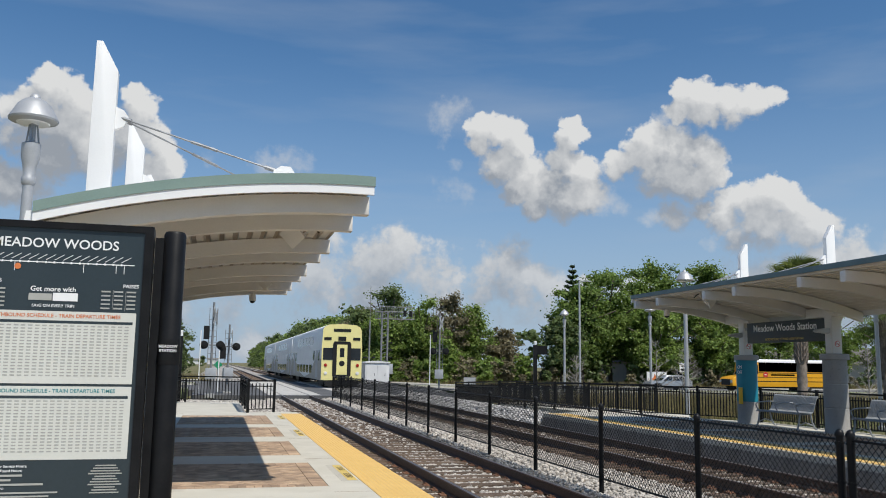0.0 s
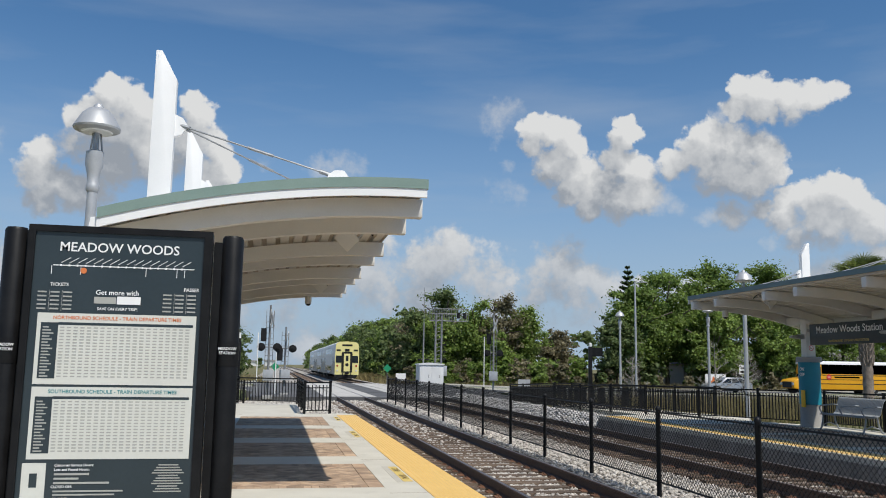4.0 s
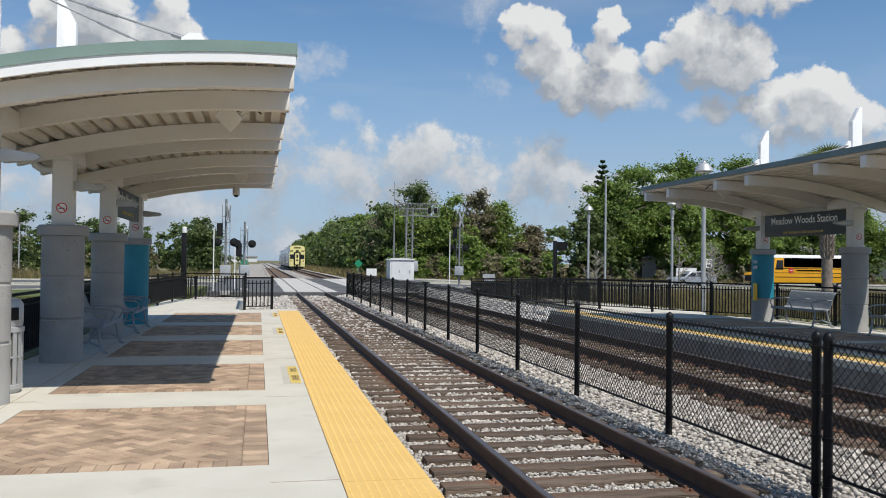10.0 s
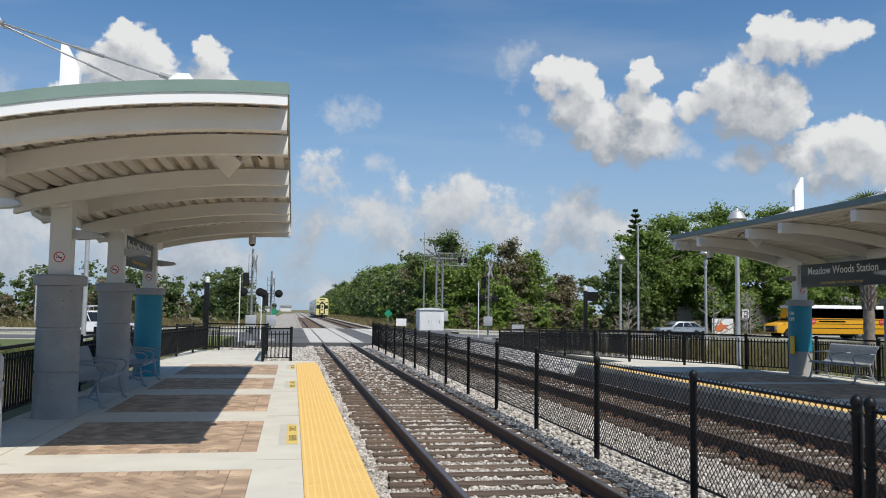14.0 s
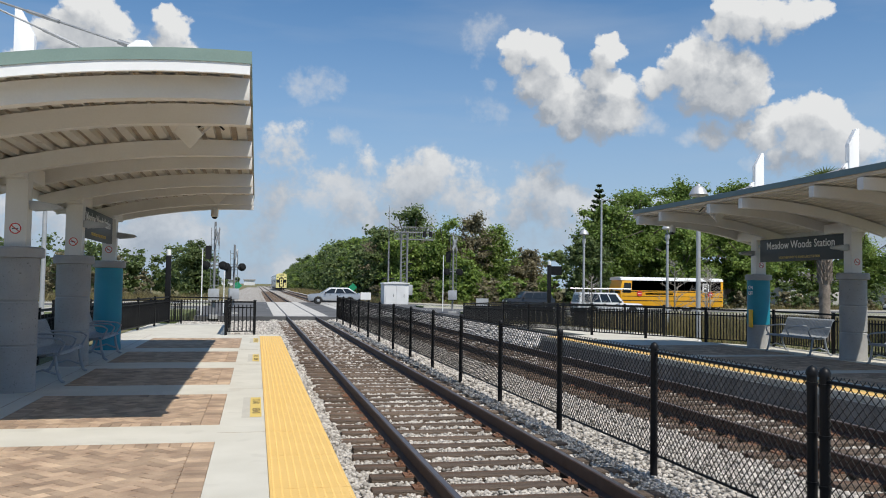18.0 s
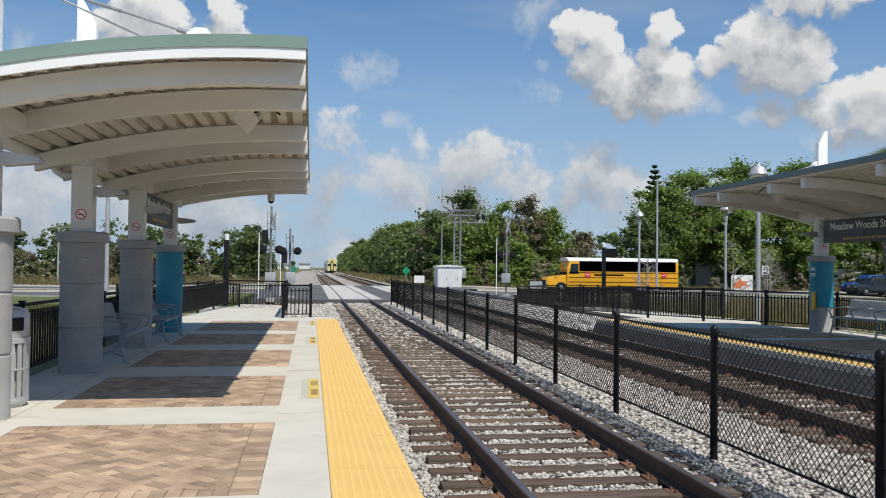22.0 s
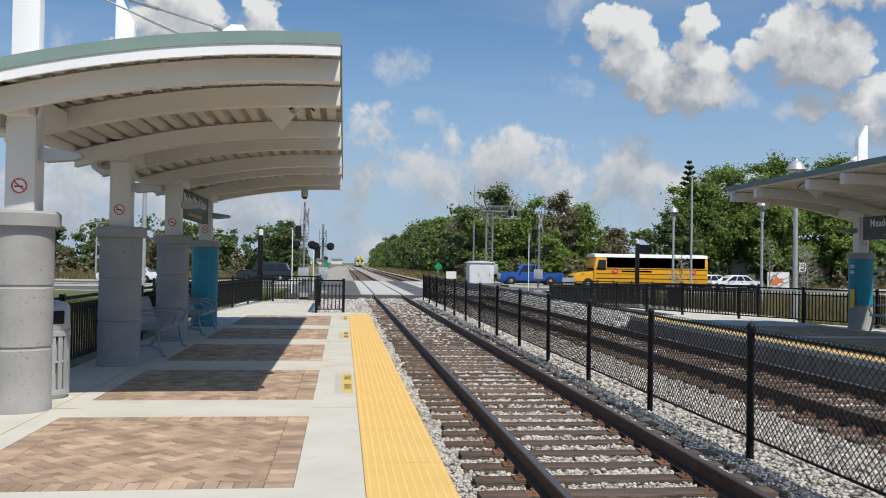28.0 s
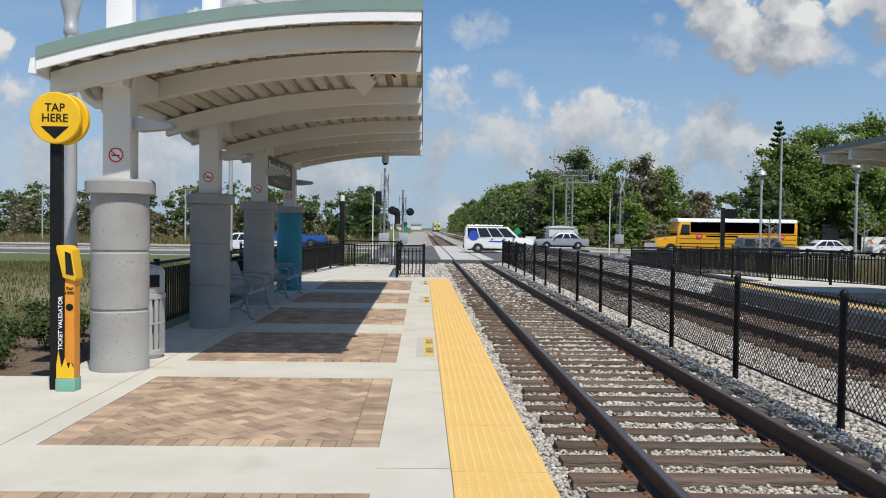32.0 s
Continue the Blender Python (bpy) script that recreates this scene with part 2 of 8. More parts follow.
# heap behind the canopy masts
HEAP_MAST = [
    (-11.1, 17.5, 0.77, 1.25), (-11.2, 16.6, 1.24, 1.25), (-10.2, 16.7, 1.24, 1.25), (-12.5, 15.7, 0.93, 1.25), (-13.1, 15.1, 1.0, 1.25), (-9.3, 16.1, 1.08, 1.25),
    (-11.7, 14.8, 1.85, 1.25), (-9.9, 14.6, 1.85, 1.25), (-6.4, 17.0, 0.85, 1.25), (-5.9, 16.0, 1.16, 1.25), (-5.1, 14.8, 1.04, 1.25), (-6.2, 14.5, 1.62, 1.25),
    (-4.3, 13.6, 1.04, 1.25), (-3.7, 12.6, 1.0, 1.25), (-5.0, 12.1, 1.62, 1.25), (-8.2, 13.2, 2.01, 1.25), (-10.9, 12.6, 1.85, 1.25), (-13.2, 13.3, 1.24, 0.9),
    (-15.1, 12.6, 1.08, 1.25), (-15.3, 11.3, 1.47, 1.25), (-13.7, 10.8, 1.24, 1.25), (-12.4, 10.6, 1.62, 1.25), (-14.8, 9.8, 1.24, 1.25),
]
# distant heaps over the wood
PUFFS_LOW = [
    (9.2, 7.6, 0.93, 0.85), (10.0, 7.0, 1.0, 0.85), (8.5, 6.8, 0.77, 0.85), (10.4, 6.4, 0.77, 0.85), (9.3, 6.0, 0.93, 0.85), (6.6, 5.9, 0.85, 0.85),
    (7.3, 5.6, 0.77, 0.85), (14.9, 6.0, 0.7, 0.85), (15.8, 6.0, 0.62, 0.85), (15.5, 5.2, 0.77, 0.85), (17.6, 5.8, 0.54, 0.85), (19.3, 5.4, 1.16, 0.85),
    (20.8, 5.8, 1.08, 0.85), (22.0, 5.5, 1.16, 0.85), (20.1, 4.7, 1.24, 0.85), (22.7, 5.1, 0.97, 0.85), (17.4, 4.7, 0.97, 0.85), (24.6, 5.9, 0.77, 0.85),
    (7.4, 4.4, 1.16, 0.85), (9.7, 4.1, 0.97, 0.85),
]
# small fair-weather puffs
PUFFS_SMALL = [
    (2.4, 13.2, 0.93, 0.75), (3.5, 13.5, 0.77, 0.75), (3.1, 12.8, 0.93, 0.7), (1.1, 9.8, 1.0, 0.8), (2.1, 9.7, 0.85, 0.7), (5.5, 9.9, 0.77, 0.7),
    (6.2, 9.8, 0.62, 0.6), (7.4, 8.3, 0.7, 0.45), (5.2, 6.4, 1.08, 0.8), (4.0, 5.6, 1.16, 0.8), (6.7, 6.6, 0.93, 0.8),
]
# puffs over the field
PUFFS_WEST = [
    (-29.1, 11.8, 1.16, 1.1), (-30.1, 12.0, 1.0, 1.1), (-28.1, 11.3, 1.16, 1.1), (-26.8, 10.5, 0.93, 0.9), (-31.0, 11.1, 1.0, 0.9), (-29.8, 10.4, 1.24, 0.8),
    (-28.8, 8.6, 0.93, 0.6), (-18.1, 13.3, 0.93, 0.6), (-32.2, 11.2, 0.7, 0.5),
]
# the rest of the sky goes on alike
SKY_REST = [
    (44.3, 6.9, 1.9, 0.8), (42.4, 5.6, 1.9, 0.8), (46.1, 10.2, 1.5, 0.7), (-29.9, 7.7, 1.7, 0.7), (-29.2, 5.4, 2.3, 0.7), (-25.0, 3.4, 3.2, 0.6),
    (60, 14, 4.2, 1.1), (82, 20, 4.8, 1.1), (110, 12, 4.8, 1.1), (140, 25, 5.4, 1.1), (170, 12, 5.4, 1.1), (205, 18, 5.4, 1.1),
    (240, 12, 4.8, 1.1), (275, 20, 5.4, 1.1), (305, 12, 3.6, 1.1),
]
CLOUDS = HEAP_TALL + WISPS + HEAP_BANK + HEAP_LOWER + HEAP_MAST + PUFFS_LOW + PUFFS_SMALL + PUFFS_WEST + SKY_REST
sun_and_sky()


# ---- materials ----
def nodes_of(name):
    m = bpy.data.materials.new(name)
    m.use_nodes = True
    b = m.node_tree.nodes["Principled BSDF"]
    return m, m.node_tree.nodes, m.node_tree.links, b


def surf(name, c1, c2, scale=6.0, rough=0.6, metal=0.0, bump=0.15, fine=60.0, vary=0.0, spots=None, coat=0.0, rough2=None, stretch=(1, 1, 1), island=False, depth=0.01, gloss=0.5):
    """Two colours mixed by a coarse and a fine noise, with relief from the fine one; vary: from piece to piece."""
    m, N, L, b = nodes_of(name)
    tc = N.new("ShaderNodeTexCoord")
    mp = N.new("ShaderNodeMapping")
    mp.inputs["Scale"].default_value = stretch
    L.new(tc.outputs["Object"], mp.inputs["Vector"])
    n1, n2 = N.new("ShaderNodeTexNoise"), N.new("ShaderNodeTexNoise")
    for n, s, d in ((n1, scale, 5.0), (n2, fine, 4.0)):
        n.inputs["Scale"].default_value, n.inputs["Detail"].default_value = s, d
        L.new(mp.outputs[0], n.inputs["Vector"])
    add = N.new("ShaderNodeMath")
    add.operation, add.inputs[1].default_value = "MULTIPLY_ADD", 0.45
    L.new(n2.outputs["Fac"], add.inputs[0])
    L.new(n1.outputs["Fac"], add.inputs[2])
    rng = N.new("ShaderNodeMapRange")
    rng.inputs["From Min"].default_value, rng.inputs["From Max"].default_value = 0.48, 0.98
    L.new(add.outputs[0], rng.inputs["Value"])
    mix = N.new("ShaderNodeMix")
    mix.data_type = "RGBA"
    mix.inputs["A"].default_value, mix.inputs["B"].default_value = (*c1, 1), (*c2, 1)
    L.new(rng.outputs[0], mix.inputs["Factor"])
    col = mix.outputs["Result"]
    if spots:
        n3 = N.new("ShaderNodeTexNoise")
        n3.inputs["Scale"].default_value, n3.inputs["Detail"].default_value = spots[1], 3.0
        L.new(mp.outputs[0], n3.inputs["Vector"])
        r3 = N.new("ShaderNodeMapRange")
        r3.inputs["From Min"].default_value, r3.inputs["From Max"].default_value = spots[2], spots[2] + 0.1
        r3.inputs["To Max"].default_value = spots[3]
        L.new(n3.outputs["Fac"], r3.inputs["Value"])
        m3 = N.new("ShaderNodeMix")
        m3.data_type = "RGBA"
        m3.inputs["B"].default_value = (*spots[0], 1)
        L.new(r3.outputs[0], m3.inputs["Factor"])
        L.new(col, m3.inputs["A"])
        col = m3.outputs["Result"]
    if vary:
        if island:
            src = N.new("ShaderNodeNewGeometry").outputs["Random Per Island"]
        else:
            src = N.new("ShaderNodeObjectInfo").outputs["Random"]
        hsv = N.new("ShaderNodeHueSaturation")
        r4 = N.new("ShaderNodeMapRange")
        r4.inputs["To Min"].default_value, r4.inputs["To Max"].default_value = 1 - vary, 1 + vary
        L.new(src, r4.inputs["Value"])
        L.new(r4.outputs[0], hsv.inputs["Value"])
        L.new(col, hsv.inputs["Color"])
        col = hsv.outputs["Color"]
    L.new(col, b.inputs["Base Color"])
    b.inputs["Metallic"].default_value = metal
    b.inputs["Coat Weight"].default_value = coat
    b.inputs["Specular IOR Level"].default_value = gloss
    if rough2 is None:
        rough2 = min(1.0, rough + 0.12)
    rr = N.new("ShaderNodeMapRange")
    rr.inputs["To Min"].default_value, rr.inputs["To Max"].default_value = rough, rough2
    L.new(n1.outputs["Fac"], rr.inputs["Value"])
    L.new(rr.outputs[0], b.inputs["Roughness"])
    if bump:
        bp = N.new("ShaderNodeBump")
        bp.inputs["Strength"].default_value, bp.inputs["Distance"].default_value = bump, depth
        L.new(n2.outputs["Fac"], bp.inputs["Height"])
        L.new(bp.outputs[0], b.inputs["Normal"])
    return m


CONCRETE = surf("platform concrete", (0.492, 0.463, 0.388), (0.585, 0.555, 0.475), 1.6, 0.8, bump=0.18, fine=90, spots=((0.40, 0.37, 0.31), 2.3, 0.60, 0.35))
PRECAST = surf("precast concrete", (0.285, 0.280, 0.270), (0.385, 0.380, 0.365), 2.0, 0.8, bump=0.45, fine=120, spots=((0.12, 0.115, 0.11), 38.0, 0.63, 0.75))
CAPSTONE = surf("dark cap concrete", (0.30, 0.295, 0.29), (0.38, 0.375, 0.365), 3, 0.82, bump=0.3, fine=120)
# track-side wall of the platform across, much darker than its slab
EDGE_DARK = surf("dark edge concrete", (0.12, 0.113, 0.105), (0.25, 0.238, 0.222), 3.0, 0.85, bump=0.3, fine=60, stretch=(1, 1, 0.4))
RIPRAP = surf("pale rip-rap rock", (0.40, 0.385, 0.36), (0.60, 0.58, 0.55), 5, 0.9, bump=0.4, fine=50, vary=0.3, island=True)
PAVER = surf("clay paver", (0.265, 0.178, 0.118), (0.475, 0.345, 0.23), 3.0, 0.85, bump=0.3, fine=110, vary=0.27, spots=((0.18, 0.13, 0.11), 7.0, 0.62, 0.3))
PAVER_FAR = surf("clay paver joined", (0.265, 0.178, 0.118), (0.475, 0.345, 0.23), 3.0, 0.85, bump=0.3, fine=110, vary=0.27, island=True, spots=((0.18, 0.13, 0.11), 7.0, 0.62, 0.3))
JOINT = surf("joint sand", (0.27, 0.20, 0.15), (0.36, 0.28, 0.21), 30, 0.95, bump=0.2)
YELLOW_TILE = surf("yellow tactile tile", (0.66, 0.42, 0.125), (0.73, 0.48, 0.16), 2.2, 0.6, bump=0.1, fine=60, spots=((0.5, 0.33, 0.09), 3.0, 0.62, 0.4))
YELLOW_DECAL = surf("yellow floor decal", (0.60, 0.43, 0.10), (0.68, 0.50, 0.14), 5, 0.5, bump=0.03, spots=((0.5, 0.4, 0.2), 9, 0.62, 0.5))
WORN_INK = surf("worn brown ink", (0.10, 0.075, 0.035), (0.28, 0.2, 0.08), 14, 0.7, bump=0)
GREY_DECAL = surf("worn adhesive patch", (0.42, 0.39, 0.33), (0.52, 0.49, 0.42), 6, 0.8, bump=0.08)
PAINT_WHITE = surf("white steel paint", (0.66, 0.64, 0.60), (0.73, 0.715, 0.685), 1.3, 0.45, bump=0.04, fine=40)
PAINT_FIN = surf("white mast paint", (0.80, 0.80, 0.79), (0.86, 0.86, 0.85), 1.3, 0.4, bump=0.03)
DECK = surf("warm white deck", (0.60, 0.565, 0.51), (0.68, 0.655, 0.60), 1.5, 0.5, bump=0.04, spots=((0.3, 0.24, 0.18), 3.0, 0.66, 0.5))
GREEN_EDGE = surf("pale green flashing", (0.19, 0.27, 0.235), (0.24, 0.33, 0.29), 2.0, 0.45, metal=0.1, bump=0.03)
TEAL_EDGE = surf("grey green flashing", (0.11, 0.17, 0.18), (0.15, 0.22, 0.23), 2.0, 0.45, metal=0.1, bump=0.03)
GALV = surf("galvanised steel", (0.27, 0.28, 0.29), (0.39, 0.40, 0.41), 9, 0.42, metal=0.7, bump=0.05)
ALU = surf("brushed aluminium", (0.55, 0.56, 0.57), (0.66, 0.67, 0.68), 5, 0.35, metal=0.85, bump=0.02)
SILVER_PAINT = surf("silver grey paint", (0.40, 0.41, 0.42), (0.50, 0.51, 0.52), 4, 0.4, metal=0.35, bump=0.03)
BLACK_PAINT = surf("black powder coat", (0.005, 0.005, 0.0055), (0.012, 0.012, 0.0125), 7, 0.4, bump=0.04, spots=((0.08, 0.07, 0.06), 30, 0.76, 0.25), gloss=0.22)
BLACK_WIRE = surf("black vinyl wire", (0.008, 0.008, 0.008), (0.014, 0.014, 0.014), 10, 0.5, bump=0, gloss=0.25)
BENCH_PAINT = surf("grey bench coating", (0.24, 0.26, 0.28), (0.32, 0.34, 0.36), 10, 0.45, bump=0.05)
TEAL_WRAP = surf("teal vinyl wrap", (0.012, 0.21, 0.29), (0.016, 0.25, 0.34), 3, 0.45, bump=0.02)
RAIL = surf("rusty rail steel", (0.060, 0.036, 0.028), (0.105, 0.066, 0.050), 7, 0.6, metal=0.25, bump=0.3, fine=80)
RAIL_TOP = surf("polished rail head", (0.16, 0.13, 0.12), (0.30, 0.27, 0.25), 5, 0.35, metal=0.8, bump=0.02, stretch=(1, 0.1, 1))
TIE = surf("weathered tie wood", (0.066, 0.046, 0.032), (0.20, 0.148, 0.108), 5.0, 0.9, bump=0.8, fine=40, vary=0.30, stretch=(0.35, 4.0, 4.0), depth=0.025, spots=((0.16, 0.07, 0.035), 0.9, 0.60, 0.5))
RUST = surf("rusted plate", (0.13, 0.062, 0.035), (0.24, 0.125, 0.075), 8, 0.85, metal=0.2, bump=0.4, vary=0.3)
STONE = surf("granite ballast", (0.30, 0.275, 0.24), (0.55, 0.505, 0.45), 9, 0.9, bump=0.3, fine=80, vary=0.36, island=True)
BALLAST = surf("ballast bed", (0.20, 0.183, 0.162), (0.50, 0.465, 0.42), 13, 0.95, bump=1.0, fine=34, depth=0.05, spots=((0.16, 0.12, 0.09), 0.9, 0.60, 0.4))
ASPHALT = surf("asphalt", (0.075, 0.075, 0.078), (0.12, 0.12, 0.12), 1.2, 0.9, bump=0.2, fine=50)
ROAD_CONC = surf("crossing panel concrete", (0.42, 0.40, 0.37), (0.52, 0.50, 0.46), 1.5, 0.85, bump=0.1)
GRASS = surf("rough grass ground", (0.062, 0.075, 0.022), (0.20, 0.17, 0.075), 0.35, 0.95, bump=0.8, fine=7, depth=0.1, spots=((0.26, 0.21, 0.12), 0.12, 0.52, 0.6))
LAWN = surf("mown verge", (0.055, 0.085, 0.022), (0.13, 0.14, 0.045), 0.5, 0.95, bump=0.6, fine=12, depth=0.06)
MULCH = surf("bark mulch", (0.10, 0.062, 0.04), (0.24, 0.17, 0.12), 12, 0.95, bump=1.0, fine=45, depth=0.04)
CLEAR_DARK = surf("tinted window", (0.012, 0.015, 0.018), (0.02, 0.024, 0.028), 2, 0.06, bump=0, rough2=0.1)


# ---- mesh helpers ----
def box(bm, x0, y0, z0, x1, y1, z1, m=None):
    v = [bm.verts.new(p) for p in ((x0, y0, z0), (x1, y0, z0), (x1, y1, z0), (x0, y1, z0), (x0, y0, z1), (x1, y0, z1), (x1, y1, z1), (x0, y1, z1))]
    if m is not None:
        for p in v:
            p.co = m @ p.co
    for f in ((3, 2, 1, 0), (4, 5, 6, 7), (0, 1, 5, 4), (1, 2, 6, 5), (2, 3, 7, 6), (3, 0, 4, 7)):
        bm.faces.new([v[k] for k in f])
    return v


def rod(bm, a, b, r, r2=None, n=10):
    a, b = Vector(a), Vector(b)
    r2 = r if r2 is None else r2
    q = (b - a).to_track_quat("Z", "Y")
    low, top = [], []
    for k in range(n):
        w = 2 * math.pi * k / n
        d = q @ Vector((math.cos(w), math.sin(w), 0))
        low.append(bm.verts.new(a + d * r))
        top.append(bm.verts.new(b + d * r2))
    for k in range(n):
        bm.faces.new((low[k], low[(k + 1) % n], top[(k + 1) % n], top[k]))
    bm.faces.new(low[::-1])
    bm.faces.new(top)


def pipe(bm, pts, r, n=8):
    pts = [Vector(p) for p in pts]
    rings = []
    for k, p in enumerate(pts):
        d = (pts[min(k + 1, len(pts) - 1)] - pts[max(k - 1, 0)]).normalized()
        ref = Vector((0, 1, 0)) if abs(d.y) < 0.9 else Vector((1, 0, 0))
        u = d.cross(ref).normalized()
        w = d.cross(u)
        rings.append([bm.verts.new(p + (u * math.cos(2 * math.pi * j / n) + w * math.sin(2 * math.pi * j / n)) * r) for j in range(n)])
    for a, b in zip(rings, rings[1:]):
        for j in range(n):
            bm.faces.new((a[j], a[(j + 1) % n], b[(j + 1) % n], b[j]))
    bm.faces.new(rings[0][::-1])
    bm.faces.new(rings[-1])


def lathe(bm, prof, n=24, at=(0, 0, 0), sx=1.0, sy=1.0):
    """Turn a profile of (radius, z) about the upright axis."""
    rings = []
    for r, z in prof:
        rings.append([bm.verts.new((at[0] + r * sx * math.cos(2 * math.pi * j / n), at[1] + r * sy * math.sin(2 * math.pi * j / n), at[2] + z)) for j in range(n)])
    for a, b in zip(rings, rings[1:]):
        for j in range(n):
            bm.faces.new((a[j], a[(j + 1) % n], b[(j + 1) % n], b[j]))
    bm.faces.new(rings[0][::-1])
    bm.faces.new(rings[-1])


def prism(bm, poly, axis, a, b):
    """A polygon pulled along an axis from a to b: axis y takes (x, z), x takes (y, z), z takes (x, y)."""
    def at(p, d):
        return {"y": (p[0], d, p[1]), "x": (d, p[0], p[1]), "z": (p[0], p[1], d)}[axis]
    lo = [bm.verts.new(at(p, a)) for p in poly]
    hi = [bm.verts.new(at(p, b)) for p in poly]
    n = len(poly)
    bm.faces.new(lo)
    bm.faces.new(hi[::-1])
    for k in range(n):
        bm.faces.new((lo[k], hi[k], hi[(k + 1) % n], lo[(k + 1) % n]))


def mesh_of(name, bm, mat, smooth=0.6, bevel=0.0):
    if bevel:
        bmesh.ops.bevel(bm, geom=bm.edges[:], offset=bevel, segments=2, affect="EDGES", profile=0.6)
    bmesh.ops.recalc_face_normals(bm, faces=bm.faces[:])
    for f in bm.faces:
        f.smooth = True
    for e in bm.edges:
        e.smooth = len(e.link_faces) == 2 and e.calc_face_angle(9) < smooth
    me = bpy.data.meshes.new(name)
    bm.to_mesh(me)
    bm.free()
    me.materials.append(mat)
    return me


def part(name, bm, mat, parent, label="", smooth=0.6, bevel=0.0, kind=""):
    ob = new(name, bm if isinstance(bm, bpy.types.Mesh) else mesh_of(name, bm, mat, smooth, bevel))
    ob.parent = parent
    return tagged(ob, label, kind=kind)


def thing(name, label, category, group="", at=None, kind=""):
    ob = new(name)
    ob.empty_display_size = 0.2
    if at is not None:
        ob.matrix_world = at if isinstance(at, Matrix) else Matrix.Translation(at)
    return tagged(ob, label, category, group, kind)


def solo(name, bm, mat, label, category, group="", kind="", at=None, smooth=0.6, bevel=0.0):
    ob = new(name, bm if isinstance(bm, bpy.types.Mesh) else mesh_of(name, bm, mat, smooth, bevel))
    if at is not None:
        ob.matrix_world = at if isinstance(at, Matrix) else Matrix.Translation(at)
    return tagged(ob, label, category, group, kind)


def raw_mesh(name, verts, faces, mat):
    """A mesh from number arrays: verts (n, 3), faces (m, k)."""
    verts, faces = np.asarray(verts, np.float32), np.asarray(faces, np.int32)
    me = bpy.data.meshes.new(name)
    k = faces.shape[1]
    me.vertices.add(len(verts))
    me.vertices.foreach_set("co", verts.ravel())
    me.loops.add(faces.size)
    me.loops.foreach_set("vertex_index", faces.ravel())
    me.polygons.add(len(faces))
    me.polygons.foreach_set("loop_start", np.arange(0, faces.size, k, dtype=np.int32))
    me.update(calc_edges=True)
    me.materials.append(mat)
    return me


def words(text, size, m, mat, name, parent, label="", depth=0.0015, spread=1.0):
    """Lettering in the built-in font as a flat mesh, centred on m, reading along its x."""
    cu = bpy.data.curves.new("letters", "FONT")
    cu.body, cu.size, cu.align_x, cu.align_y, cu.extrude, cu.offset, cu.resolution_u = text, size, "CENTER", "CENTER", depth, size * 0.012, 3
    cu.space_character = spread
    tmp = bpy.data.objects.new("letters", cu)
    scene.collection.objects.link(tmp)
    me = bpy.data.meshes.new_from_object(tmp.evaluated_get(bpy.context.evaluated_depsgraph_get()))
    bpy.data.objects.remove(tmp)
    bpy.data.curves.remove(cu)
    me.transform(m)
    me.materials.clear()
    me.materials.append(mat)
    ob = new(name, me)
    ob.parent = parent
    return tagged(ob, label)


# ---- ground, platforms, tracks ----
TRACKS = (1.66, 6.12)
RAIL_Z = -0.20


def road_z(x):
    """The road climbs to the rails and lies lower on both sides."""
    f = min(1.0, max(0.0, (abs(x - 3.9) - 7.0) / 14.0))
    return -0.205 - 0.33 * f * f * (3 - 2 * f)


def ground():
    bm = bmesh.new()
    xs = [-2500, -300, -80, -40, -20, -10, -5.2, -4.75, -4.4, 0.0, 3.2, 7.7, 12.3, 14, 20, 40, 80, 300, 2500]
    ys = [-2500, -60, -10, 0, 4, 8, 12, 16, 20, 24, 28, 34, 40, 70, 80, 120, 300, 1000, 4500]
    grid = {}
    for i, x in enumerate(xs):
        for j, y in enumerate(ys):
            z = -0.52
            if y > 33:
                z = -0.85 if abs(x - 3.7) > 8.5 else -0.6
            elif x < -4.5:
                z = -0.12 if x > -5.3 else -0.35
            elif x > 12.2:
                z = -0.35
            if abs(x) > 500 or y > 900 or y < -900:
                z = -1.0
            grid[i, j] = bm.verts.new((x, y, z))
    for i in range(len(xs) - 1):
        for j in range(len(ys) - 1):
            bm.faces.new((grid[i, j], grid[i + 1, j], grid[i + 1, j + 1], grid[i, j + 1]))
    solo("ground", bm, GRASS, "rough dry grass ground reaching the horizon", "ground", kind="structure")
    bm = bmesh.new()
    n, step = [], 6
    for j, y in enumerate(range(-12, 560, step)):
        row = [bm.verts.new((x, y, z)) for x, z in ((-0.05, -0.45), (0.3, -0.435), (2.95, -0.435), (3.3, -0.43), (4.8, -0.435), (7.45, -0.435), (8.6 if y > 23 else 7.95, -0.45), (9.8 if y > 23 else 7.96, -0.55))]
        n.append(row)
    for a, b in zip(n, n[1:]):
        for k in range(len(a) - 1):
            bm.faces.new((a[k], a[k + 1], b[k + 1], b[k]))
    solo("ballast_bed", bm, BALLAST, "grey crushed stone ballast bed under the tracks", "ballast", kind="structure")
    # left shoulder past the platform end
    bm = bmesh.new()
    prism(bm, [(-4.2, 23.85), (-0.02, 23.85), (-0.02, 41.0), (-4.2, 40.6)], "z", -0.6, -0.37)
    prism(bm, [(-5.5, 78.9), (-0.06, 78.9), (-0.06, 420.0), (-5.0, 420.0)], "z", -0.9, -0.52)
    solo("ballast_shoulder", bm, BALLAST, "grey crushed stone beside the platform end", "ballast", kind="structure")


PANELS = [(-3.1, -0.55), (0.45, 3.05), (4.04, 6.66), (7.64, 10.2), (11.28, 13.82), (14.92, 17.5), (18.5, 22.1)]
PX0, PX1 = -3.40, -1.08


